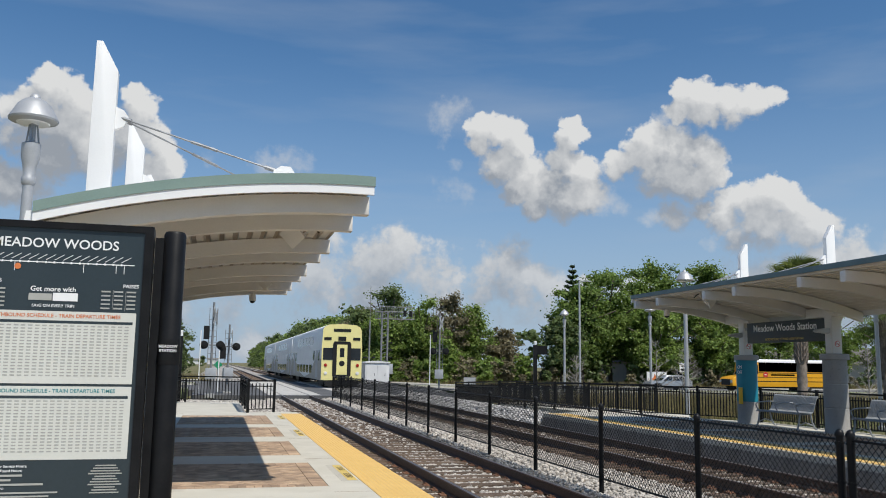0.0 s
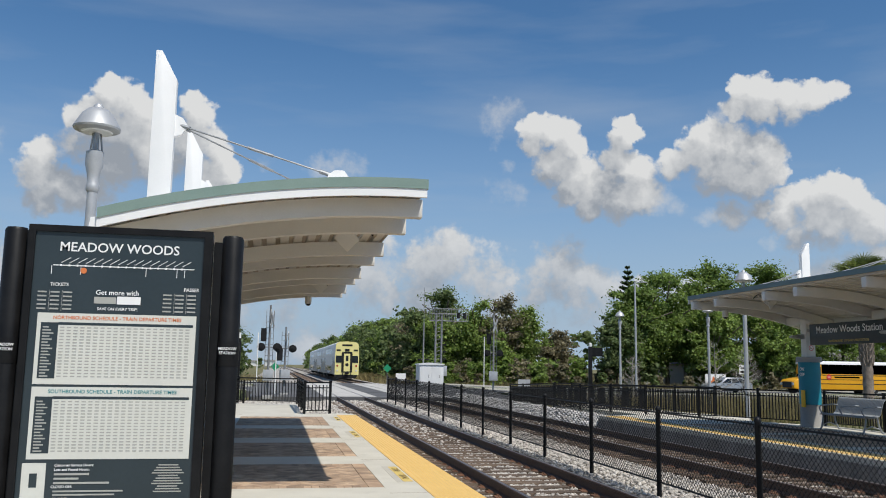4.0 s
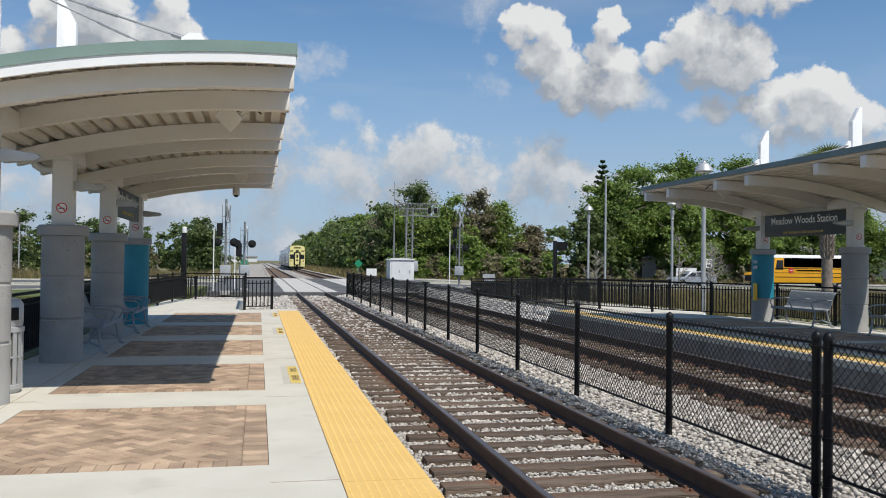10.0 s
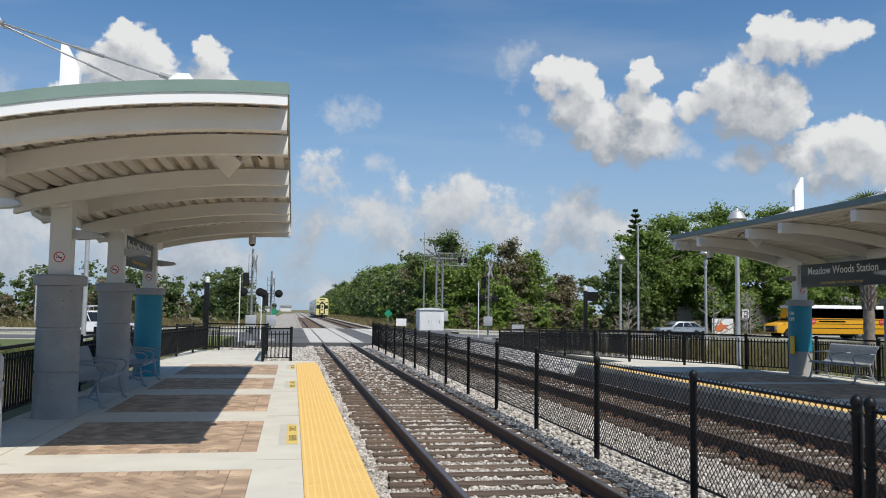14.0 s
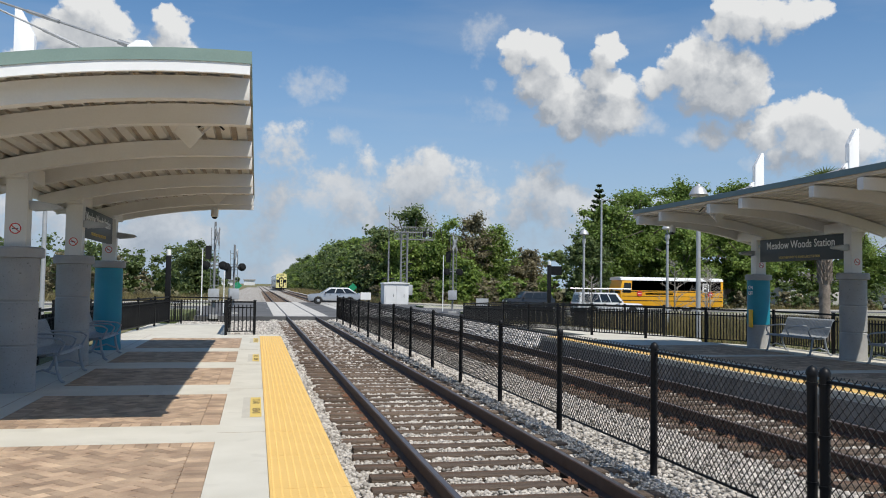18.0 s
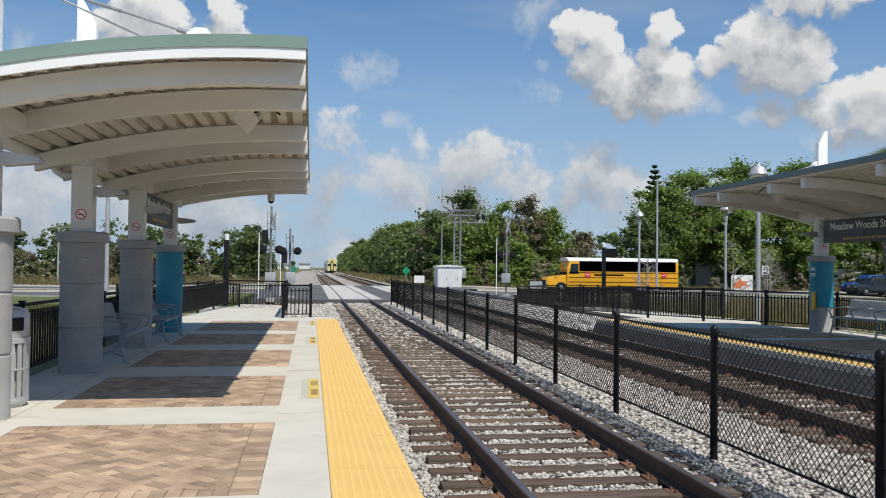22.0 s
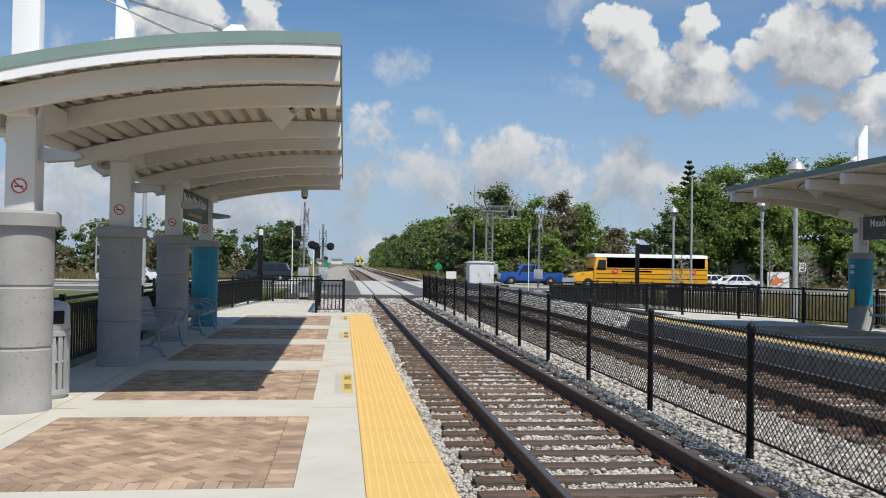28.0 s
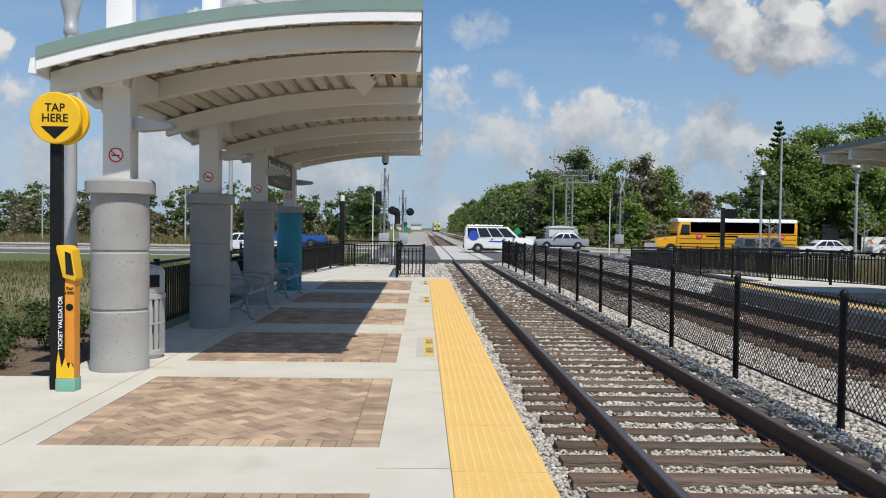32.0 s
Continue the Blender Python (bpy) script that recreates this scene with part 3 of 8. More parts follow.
def platform_left():
    top = thing("platform", "pale concrete station platform with brick paver panels", "platform", kind="structure")
    bm = bmesh.new()
    # bands of concrete between the paver panels, each a real slab, and the side strips
    ys = [-9.0] + [v for p in PANELS for v in p] + [23.8]
    for a, b in zip(ys[::2], ys[1::2]):
        box(bm, PX0, a, -0.5, PX1, b, 0.0)
    part("cross_band", bm, CONCRETE, top, bevel=0)
    bm = bmesh.new()
    box(bm, PX1, -9, -0.5, -0.61, 23.8, 0.0)
    part("edge_band", bm, CONCRETE, top)
    bm = bmesh.new()
    box(bm, -4.45, -9, -0.5, PX0, 23.8, 0.0)
    box(bm, -12.0, -9, -0.5, -4.45, 6.6, 0.0)
    part("rear_band", bm, CONCRETE, top)
    bm = bmesh.new()
    box(bm, -0.61, -9, -0.5, -0.002, 23.0, -0.012)
    box(bm, -0.61, 23.0, -0.5, -0.05, 23.8, 0.0)
    part("edge_beam", bm, CONCRETE, top)
    bm = bmesh.new()
    for a, b in PANELS:
        box(bm, PX0, a, -0.5, PX1, b, -0.014)
    part("sand_bed", bm, JOINT, top)
    # ramp leaving the far end
    bm = bmesh.new()
    prism(bm, [(23.8, -0.5), (23.8, 0.0), (31.6, -0.06), (31.6, -0.5)], "x", -4.5, -1.62)
    part("ramp", bm, CONCRETE, top)
    # saw-cut joints
    bm = bmesh.new()
    for k in range(len(ys) // 2):
        y = (ys[2 * k] + ys[2 * k + 1]) / 2
        box(bm, PX1 + 0.002, y - 0.004, -0.01, -0.615, y + 0.004, 0.0015)
        box(bm, -4.44, y - 0.004, -0.01, PX0 - 0.002, y + 0.004, 0.0015)
    box(bm, -3.632, -9, -0.01, -3.624, 23.8, 0.0015)
    box(bm, -11.9, 2.396, -0.01, -3.636, 2.404, 0.0015)
    part("saw_joint", bm, JOINT, top)
    # tactile tiles
    dome = bmesh.new()
    box(dome, 0.004, 0.004, -0.012, 0.602, 1.215, 0.0)
    for i in range(10):
        for j in range(20):
            x, y = 0.033 + i * 0.0605, 0.033 + j * 0.0605
            lo = [dome.verts.new((x + 0.013 * math.cos(k * 1.0472), y + 0.013 * math.sin(k * 1.0472), 0.0)) for k in range(6)]
            hi = [dome.verts.new((x + 0.007 * math.cos(k * 1.0472), y + 0.007 * math.sin(k * 1.0472), 0.005)) for k in range(6)]
            dome.faces.new(hi)
            for k in range(6):
                dome.faces.new((lo[k], lo[(k + 1) % 6], hi[(k + 1) % 6], hi[k]))
    me = mesh_of("tactile_tile", dome, YELLOW_TILE)
    strip = thing("tactile_strip", "yellow tactile warning strip along the platform edge", "tactile paving", kind="structure")
    y = 23.0 - 1.22
    while y > -6:
        ob = part("tactile_tile", me, YELLOW_TILE, strip)
        ob.location = (-0.607, y, 0.001)
        y -= 1.22
    # pairs of floor notices
    for yc in (1.78, 8.95, 15.85, 21.2):
        n = thing("floor_notice", "worn yellow floor notice with black lettering", "floor notice", "floor notices", at=(-0.75, yc, 0.0))
        bm = bmesh.new()
        box(bm, -0.11, -0.86, 0.0005, 0.10, 0.86, 0.002)
        part("backing", bm, GREY_DECAL, n)
        bm = bmesh.new()
        box(bm, -0.02, -0.82, 0.002, 0.112, 0.82, 0.004)
        part("yellow_face", bm, YELLOW_DECAL, n)
        words("STAND", 0.125, pose(0.047, 0.42, 0.005, 0, 0, -90), WORN_INK, "lettering", n, depth=0.0004)
        words("BEHIND", 0.125, pose(0.047, -0.36, 0.005, 0, 0, -90), WORN_INK, "lettering", n, depth=0.0004)


def platform_right():
    top = thing("platform_across", "concrete platform across the tracks with yellow edge strip", "platform", kind="structure")
    bm = bmesh.new()
    prism(bm, [(8.02, -12), (13.5, -12), (13.25, 18.9), (10.0, 24.2), (8.5, 23.4), (8.02, 23.4)], "z", -0.9, 0.0)
    part("slab", bm, CONCRETE, top)
    bm = bmesh.new()
    prism(bm, [(10.0, 24.2), (12.0, 20.98), (13.2, 23.0), (11.2, 32.0), (9.3, 32.0)], "z", -0.9, -0.02)
    part("ramp", bm, CONCRETE, top)
    bm = bmesh.new()
    box(bm, 8.10, -12, -0.10, 8.72, 23.1, 0.008)
    part("edge_strip", bm, YELLOW_TILE, top, "yellow tactile edge")
    bm = bmesh.new()
    box(bm, 7.975, -12, -0.9, 8.018, 23.35, -0.11)
    part("edge_wall", bm, EDGE_DARK, top, "dark platform edge wall")


def tracks():
    prof = [(-0.075, -0.17), (0.075, -0.17), (0.075, -0.155), (0.015, -0.135), (0.010, -0.045), (0.036, -0.030), (0.036, -0.006), (0.028, 0.0), (-0.028, 0.0), (-0.036, -0.006), (-0.036, -0.030), (-0.010, -0.045), (-0.015, -0.135), (-0.075, -0.155)]
    tie = bmesh.new()
    box(tie, -1.30, -0.115, -0.40, 1.30, 0.115, -0.168)
    tie_me = mesh_of("tie", tie, TIE, bevel=0.012)
    plate = bmesh.new()
    box(plate, -0.17, -0.09, -0.175, 0.17, 0.09, -0.158)
    for sx in (-0.11, 0.11):
        for sy in (-0.05, 0.05):
            box(plate, sx - 0.012, sy - 0.012, -0.16, sx + 0.012, sy + 0.012, -0.135)
    plate_me = mesh_of("tie_plate", plate, RUST)
    far_tie = bmesh.new()
    rng = random.Random(4)
    for cx in TRACKS:
        tr = thing("track", "railway track with rusty rails on weathered wooden ties", "railway track", "railway tracks", at=(cx, 0, RAIL_Z), kind="structure")
        for s in (-0.7525, 0.7525):
            bm = bmesh.new()
            prism(bm, [(s + x, z) for x, z in prof], "y", -10, 620)
            r = part("rail", bm, RAIL, tr)
            bm = bmesh.new()
            box(bm, s - 0.026, -10, 0.0, s + 0.024, 620, 0.0012)
            part("rail_head", bm, RAIL_TOP, r, "worn shiny rail head")
        y = 0.6 - 0.503 * 19
        while y < 41:
            if y < (38 if cx < 3 else 34):
                ob = part("tie", tie_me, TIE, tr)
                ob.matrix_basis = pose(rng.uniform(-0.05, 0.05), y, rng.uniform(-0.012, 0.008), 0, 0, rng.uniform(-0.9, 0.9))
                for s in (-0.7525, 0.7525):
                    if 0 < y < 14:
                        p = part("tie_plate", plate_me, RUST, tr)
                        p.location = (s, y, 0.0)
            else:
                box(far_tie, cx - 1.3, y - 0.115, RAIL_Z - 0.4, cx + 1.3, y + 0.115, RAIL_Z - 0.18)
            y += 0.503
        y = 66.0
        while y < 200:
            box(far_tie, cx - 1.3, y - 0.115, RAIL_Z - 0.4, cx + 1.3, y + 0.115, RAIL_Z - 0.18)
            y += 0.503
    solo("distant_ties", far_tie, TIE, "distant weathered wooden railway ties", "railway ties", kind="stuff")


def ballast_stones():
    rng = np.random.default_rng(3)
    phi = (1 + 5 ** 0.5) / 2
    ico = np.array([(-1, phi, 0), (1, phi, 0), (-1, -phi, 0), (1, -phi, 0), (0, -1, phi), (0, 1, phi), (0, -1, -phi), (0, 1, -phi), (phi, 0, -1), (phi, 0, 1), (-phi, 0, -1), (-phi, 0, 1)]) / 1.9
    tri = np.array([(0, 11, 5), (0, 5, 1), (0, 1, 7), (0, 7, 10), (0, 10, 11), (1, 5, 9), (5, 11, 4), (11, 10, 2), (10, 7, 6), (7, 1, 8), (3, 9, 4), (3, 4, 2), (3, 2, 6), (3, 6, 8), (3, 8, 9), (4, 9, 5), (2, 4, 11), (6, 2, 10), (8, 6, 7), (9, 8, 1)])

    def scatter(name, x0, x1, y0, y1, count, size, zf, mat=STONE):
        x, y = rng.uniform(x0, x1, count), rng.uniform(y0, y1, count)
        keep = np.ones(count, bool)
        for cx in TRACKS:
            for s in (-0.7525, 0.7525):
                keep &= np.abs(x - cx - s) > 0.10
            on_tie = (np.abs(x - cx) < 1.3) & (np.abs((y - 0.6 + 0.25) % 0.503 - 0.25) < 0.115)
            keep &= ~on_tie | (rng.random(count) < 0.06)
        x, y = x[keep], y[keep]
        n = len(x)
        r = size * rng.uniform(0.6, 1.35, n)
        z = zf(x, y) + r * 0.25 + rng.uniform(-0.012, 0.012, n)
        v = ico[None] * rng.uniform(0.55, 1.2, (n, 12, 1)) * np.stack([r * rng.uniform(0.8, 1.3, n), r * rng.uniform(0.8, 1.3, n), r * rng.uniform(0.6, 1.0, n)], -1)[:, None]
        a = rng.uniform(0, 6.28, n)
        c, s = np.cos(a)[:, None], np.sin(a)[:, None]
        v = np.stack([v[..., 0] * c - v[..., 1] * s, v[..., 0] * s + v[..., 1] * c, v[..., 2]], -1) + np.stack([x, y, z], -1)[:, None]
        f = tri[None] + 12 * np.arange(n)[:, None, None]
        solo(name, raw_mesh(name, v.reshape(-1, 3), f.reshape(-1, 3), mat), mat, "loose grey crushed granite ballast stones", "ballast", kind="stuff")

    def bed(x, y):
        out = -0.398 + 0.06 * np.exp(-((x - 3.7) / 0.6) ** 2)
        for cx in TRACKS:
            out = out - 0.012 * (np.abs(x - cx) < 1.32) - 0.014 * ((np.abs(x - cx) < 1.4) & (np.abs(x - cx) > 0.8))
        out = out - 0.014 * (np.abs(x - TRACKS[1]) < 1.32)
        return out
    scatter("ballast_stones", 0.02, 3.35, 0.4, 5.6, 21000, 0.0185, bed)
    scatter("ballast_stones", 0.02, 3.35, 5.6, 9.0, 10000, 0.023, bed)
    scatter("ballast_stones", 3.35, 7.6, 0.4, 9.0, 17000, 0.026, bed)
    scatter("ballast_stones", 0.02, 7.6, 9.0, 18.0, 22000, 0.032, bed)
    scatter("ballast_stones", 0.02, 7.6, 18.0, 43.0, 16000, 0.050, bed)
    scatter("rip_rap", 7.6, 9.1, 23.5, 46.0, 3600, 0.115, lambda x, y: -0.46 + 0.32 * np.exp(-((x - 8.4) / 0.55) ** 2), RIPRAP)
    scatter("ballast_stones", -4.2, 0.0, 23.9, 40.5, 4200, 0.050, lambda x, y: np.full_like(x, -0.36))


def pavers():
    """Diagonal herringbone clay pavers, cut along the edges, with a soldier course round each panel."""
    host = bpy.data.objects["platform"]
    rng = random.Random(8)
    W, G = 0.102, 0.003
    q = math.sqrt(0.5)

    def cut(poly, axis, v, keep_less):
        out = []
        for k in range(len(poly)):
            a, b = poly[k - 1], poly[k]
            ia, ib = (a[axis] <= v) == keep_less, (b[axis] <= v) == keep_less
            if ia != ib:
                f = (v - a[axis]) / (b[axis] - a[axis])
                out.append((a[0] + (b[0] - a[0]) * f, a[1] + (b[1] - a[1]) * f))
            if ib:
                out.append(b)
        return out

    def brick(vs, fs, poly, z, tilt):
        """A top face with a worn edge and short sides."""
        n, k = len(poly), len(vs)
        cx, cy = sum(p[0] for p in poly) / n, sum(p[1] for p in poly) / n
        far = max(math.hypot(p[0] - cx, p[1] - cy) for p in poly)
        g = min(0.05, 0.005 / far)
        for f, dz in ((1 - g * 2.2, 0.0), (1 - g * 0.9, -0.003), (1 - g * 0.7, -0.02)):
            for p in poly:
                vs.append((cx + (p[0] - cx) * f, cy + (p[1] - cy) * f, z + dz + tilt * (p[0] - cx)))
        fs.append(tuple(range(k, k + n)))
        for r in (0, n):
            for j in range(n):
                i = (j + 1) % n
                fs.append((k + r + i, k + r + j, k + r + n + j, k + r + n + i))

    vs, fs, singles = [], [], 0
    sites = [(PX0, PX1, a, b, 0.0, k == 2) for k, (a, b) in enumerate(PANELS)]
    sites += [(9.05, 11.95, 19.4 - k * 3.66 - 3.1, 19.4 - k * 3.66, 0.006, False) for k in range(6)]
    for PA, PB, a, b, top, near in sites:
        polys = []
        n = round((b - a) / W)
        for k in range(n):
            y0, y1 = a + (b - a) * k / n, a + (b - a) * (k + 1) / n
            for x in (PA, PB - 0.2):
                polys.append([(x, y0), (x + 0.2, y0), (x + 0.2, y1), (x, y1)])
        n = round((PB - PA - 0.4) / W)
        for k in range(n):
            x0, x1 = PA + 0.2 + (PB - PA - 0.4) * k / n, PA + 0.2 + (PB - PA - 0.4) * (k + 1) / n
            for y in (a, b - 0.2):
                polys.append([(x0, y), (x1, y), (x1, y + 0.2), (x0, y + 0.2)])
        mx, my = (PA + PB) / 2, (a + b) / 2
        for i in range(-32, 32):
            for j in range(-32, 32):
                kk = (i - j) % 4
                if kk == 0:
                    r = (i, j, i + 2, j + 1)
                elif kk == 3:
                    r = (i, j, i + 1, j + 2)
                else:
                    continue
                poly = [(mx + (u - v) * W * q, my + (u + v) * W * q) for u, v in ((r[0], r[1]), (r[2], r[1]), (r[2], r[3]), (r[0], r[3]))]
                for axis, v, less in ((0, PA + 0.2, False), (0, PB - 0.2, True), (1, a + 0.2, False), (1, b - 0.2, True)):
                    poly = cut(poly, axis, v, less) if len(poly) > 2 else []
                if len(poly) > 2 and abs(sum(poly[k - 1][0] * poly[k][1] - poly[k][0] * poly[k - 1][1] for k in range(len(poly)))) > 0.002:
                    polys.append(poly)
        for poly in polys:
            z, tilt = top + rng.uniform(-0.002, 0.0008), rng.uniform(-0.006, 0.006)
            if near and singles < 300 and poly[0][0] > -2.9:
                v1, f1 = [], []
                brick(v1, f1, poly, z, tilt)
                me = bpy.data.meshes.new("paver")
                me.from_pydata(v1, [], f1)
                me.materials.append(PAVER)
                part("paver", me, PAVER, host)
                singles += 1
            else:
                brick(vs, fs, poly, z, tilt)
    me = bpy.data.meshes.new("pavers_joined")
    me.from_pydata(vs, [], fs)
    me.materials.append(PAVER_FAR)
    part("pavers_joined", me, PAVER_FAR, host, kind="stuff")


ground()
platform_left()
platform_right()
tracks()


# ---- station canopies ----
COL_Y = (7.1, 10.78, 14.46, 18.14)
COL_X = -3.93


def roof_z(x):
    """Top of the near roof over the platform, x from the column line."""
    return 3.675 - 0.0435 * (x - 2.95) ** 2


def column_base(parent, y, mat, wrap=False):
    base = bmesh.new()
    prof = [(0.293, 0.0), (0.293, 0.10), (0.288, 0.115), (0.288, 0.60), (0.276, 0.612), (0.276, 0.628), (0.288, 0.64), (0.288, 1.20), (0.276, 1.212), (0.276, 1.228), (0.288, 1.24), (0.288, 1.80)]
    lathe(base, prof, 28, (0, y, 0))
    part("column_base", base, mat, parent, "teal wrapped column base" if wrap else "pale precast column base")
    cap = bmesh.new()
    lathe(cap, [(0.288, 1.80), (0.345, 1.81), (0.345, 1.93), (0.32, 1.955), (0.10, 1.957)], 28, (0, y, 0))
    part("column_cap", cap, CAPSTONE, parent)


NO_SMOKING_RED = surf("sign red", (0.55, 0.03, 0.03), (0.6, 0.05, 0.04), 5, 0.4, bump=0)
SIGN_WHITE = surf("sign white", (0.75, 0.75, 0.73), (0.8, 0.8, 0.78), 5, 0.4, bump=0)
SIGN_DARK = surf("sign charcoal", (0.035, 0.045, 0.05), (0.05, 0.06, 0.065), 4, 0.4, bump=0)
WHITE_LETTER = surf("white lettering", (0.78, 0.78, 0.76), (0.84, 0.84, 0.82), 5, 0.5, bump=0)
LENS_GLASS = surf("frosted lens", (0.75, 0.75, 0.72), (0.82, 0.82, 0.8), 5, 0.25, bump=0)


# deck sheet above the ribs: browner and darker than they are, randomly blotched
DECK_BROWN = surf("brown deck sheet", (0.30, 0.245, 0.19), (0.46, 0.40, 0.33), 1.6, 0.6, bump=0.05, spots=((0.10, 0.075, 0.055), 3.0, 0.60, 0.7))


def no_smoking(parent, x, y, z, r=0.075):
    bm = bmesh.new()
    lathe(bm, [(r, 0.0), (r, 0.004), (0.001, 0.0045)], 24)
    bm.transform(pose(x, y, z, 90))
    d = part("no_smoking_sign", bm, SIGN_WHITE, parent, "round white and red no-smoking sticker")
    bm = bmesh.new()
    n = 28
    ring = []
    for k in range(n):
        a = 2 * math.pi * k / n
        ring.append([bm.verts.new((x + q * math.cos(a), y - 0.006, z + q * math.sin(a))) for q in (r * 0.80, r)])
    for k in range(n):
        bm.faces.new((ring[k][0], ring[k][1], ring[(k + 1) % n][1], ring[(k + 1) % n][0]))
    box(bm, -r * 0.85, -0.0065, -r * 0.09, r * 0.85, -0.006, r * 0.09, pose(x, y, z, 0, 40, 0))
    part("red_ring", bm, NO_SMOKING_RED, d)
    bm = bmesh.new()
    box(bm, x - r * 0.6, y - 0.0055, z - r * 0.16, x + r * 0.5, y - 0.005, z + r * 0.04)
    part("cigarette_bar", bm, SIGN_DARK, d)


def canopy(name, label, mirror, cols, blue, far_first=False):
    """Cantilever canopy; local x runs from the column line towards the track, before mirroring."""
    top = thing(name, label, "canopy", "platform canopies")
    sgn = -1 if mirror else 1
    y0, y1 = cols[0] - 0.78, cols[-1] + 1.14
    TIP, BACK = 3.09, -0.52
    xs = [BACK + (TIP - BACK) * k / 22 for k in range(23)]

    def shell(lo, hi, ya, yb, xa=None, xb=None):
        bm = bmesh.new()
        use = [x for x in xs if (xa is None or x >= xa - 1e-6) and (xb is None or x <= xb + 1e-6)]
        prism(bm, [(x, roof_z(x) + lo) for x in use] + [(x, roof_z(x) + hi) for x in use[::-1]], "y", ya, yb)
        return bm
    edge = GREEN_EDGE if not mirror else TEAL_EDGE
    part("roof_edge", shell(-0.115, 0.0, y0, y0 + 0.04), edge, top, "pale green metal flashing")
    part("roof_edge", shell(-0.115, 0.0, y1 - 0.04, y1), edge, top, "pale green metal flashing")
    part("fascia", shell(-0.215, -0.115, y0 + 0.012, y0 + 0.05), PAINT_FIN, top, "white fascia board")
    part("fascia", shell(-0.215, -0.115, y1 - 0.05, y1 - 0.012), PAINT_FIN, top, "white fascia board")
    part("roof_sheet", shell(-0.10, -0.012, y0 + 0.04, y1 - 0.04), PAINT_WHITE, top)
    bm = bmesh.new()
    box(bm, TIP, y0, roof_z(TIP) - 0.115, TIP + 0.012, y1, roof_z(TIP))
    part("roof_edge", bm, edge, top, "pale green metal flashing")
    bm = bmesh.new()
    prism(bm, [(BACK - 0.09, roof_z(BACK) - 0.235), (BACK - 0.07, roof_z(BACK) - 0.10), (BACK, roof_z(BACK) - 0.09), (BACK, roof_z(BACK) - 0.25)], "y", y0 + 0.05, y1 - 0.05)
    part("gutter", bm, PAINT_FIN, top, "white rear gutter")
    # deck ribs run along the canopy, one trapezoid beside another
    bm = bmesh.new()
    n = 17
    w = (TIP - BACK - 0.06) / n
    for k in range(n):
        x = BACK + 0.03 + (k + 0.5) * w
        z = roof_z(x) - 0.10
        prism(bm, [(x - 0.075, z + 0.01), (x - 0.058, z - 0.058), (x + 0.058, z - 0.058), (x + 0.075, z + 0.01)], "y", y0 + 0.06, y1 - 0.06)
    part("deck_ribs", bm, DECK, top, "ribbed warm white metal deck")
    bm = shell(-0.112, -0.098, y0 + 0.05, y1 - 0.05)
    part("deck_sheet", bm, DECK_BROWN, top, "brownish deck sheet between the ribs")
    # curved tapered beams, a pair at each column
    for yc in cols:
        for dy in (-0.40, 0.90):
            bm = bmesh.new()
            d = 0.215
            bx = [x for x in xs if x < TIP - 0.1] + [TIP - 0.004]
            lowz = [(x, roof_z(x) - 0.186 - d) for x in bx]
            up = [(x, roof_z(x) - 0.183) for x in bx[::-1]]
            prism(bm, lowz + up, "y", yc + dy - 0.075, yc + dy + 0.075)
            part("beam", bm, PAINT_WHITE, top, "white curved steel beam", bevel=0.006)
        bm = bmesh.new()
        box(bm, -0.13, yc - 0.32, roof_z(0) - 0.42, 0.13, yc + 0.82, roof_z(0) - 0.20)
        part("cross_head", bm, PAINT_WHITE, top, bevel=0.008)
        bm = bmesh.new()
        box(bm, -0.14, yc - 0.13, 1.95, 0.14, yc + 0.13, roof_z(0) - 0.2)
        part("post", bm, PAINT_WHITE, top, "white steel post", bevel=0.01)
        # mast blade with a slanted head
        bm = bmesh.new()
        prism(bm, [(-0.13, roof_z(0) - 0.1), (-0.13, 5.23), (-0.06, 5.23), (0.13, 4.88), (0.13, roof_z(0) - 0.1)], "y", yc - 0.07, yc + 0.07)
        part("mast", bm, PAINT_FIN, top, "white mast blade with slanted top", bevel=0.008)
        # stay rods to the beams
        for dy in (-0.40, 0.90):
            bm = bmesh.new()
            a, b = Vector((0.20, yc + 0.03 * dy, 4.33)), Vector((1.98, yc + dy, roof_z(1.98) + 0.11))
            rod(bm, a, b, 0.011, n=8)
            rod(bm, a.lerp(b, 0.45), a.lerp(b, 0.62), 0.019, n=8)
            rod(bm, a.lerp(b, 0.93), b, 0.026, n=8)
            rod(bm, a, a.lerp(b, 0.06), 0.026, n=8)
            part("stay_rod", bm, GALV, top, "galvanised stay rod with turnbuckle")
            bm = bmesh.new()
            prism(bm, [(1.94, roof_z(2) - 0.02), (1.95, roof_z(2) + 0.10), (2.03, roof_z(2) + 0.16), (2.14, roof_z(2) + 0.16), (2.2, roof_z(2) + 0.08), (2.22, roof_z(2) - 0.02)], "y", yc + dy - 0.05, yc + dy + 0.05)
            part("stay_lug", bm, PAINT_FIN, top)
        bm = bmesh.new()
        prism(bm, [(0.12, 4.18), (0.12, 4.46), (0.22, 4.42), (0.28, 4.33), (0.22, 4.22)], "y", yc - 0.035, yc + 0.035)
        part("mast_lug", bm, PAINT_FIN, top)
        # downpipe elbow behind the post
        bm = bmesh.new()
        pipe(bm, [(-0.52, yc + 0.28, 2.98), (-0.45, yc + 0.28, 2.84), (-0.36, yc + 0.28, 2.78), (-0.08, yc + 0.28, 2.78)], 0.06, 10)
        part("downpipe", bm, PAINT_WHITE, top)
        # lamp arm out of the post
        bm = bmesh.new()
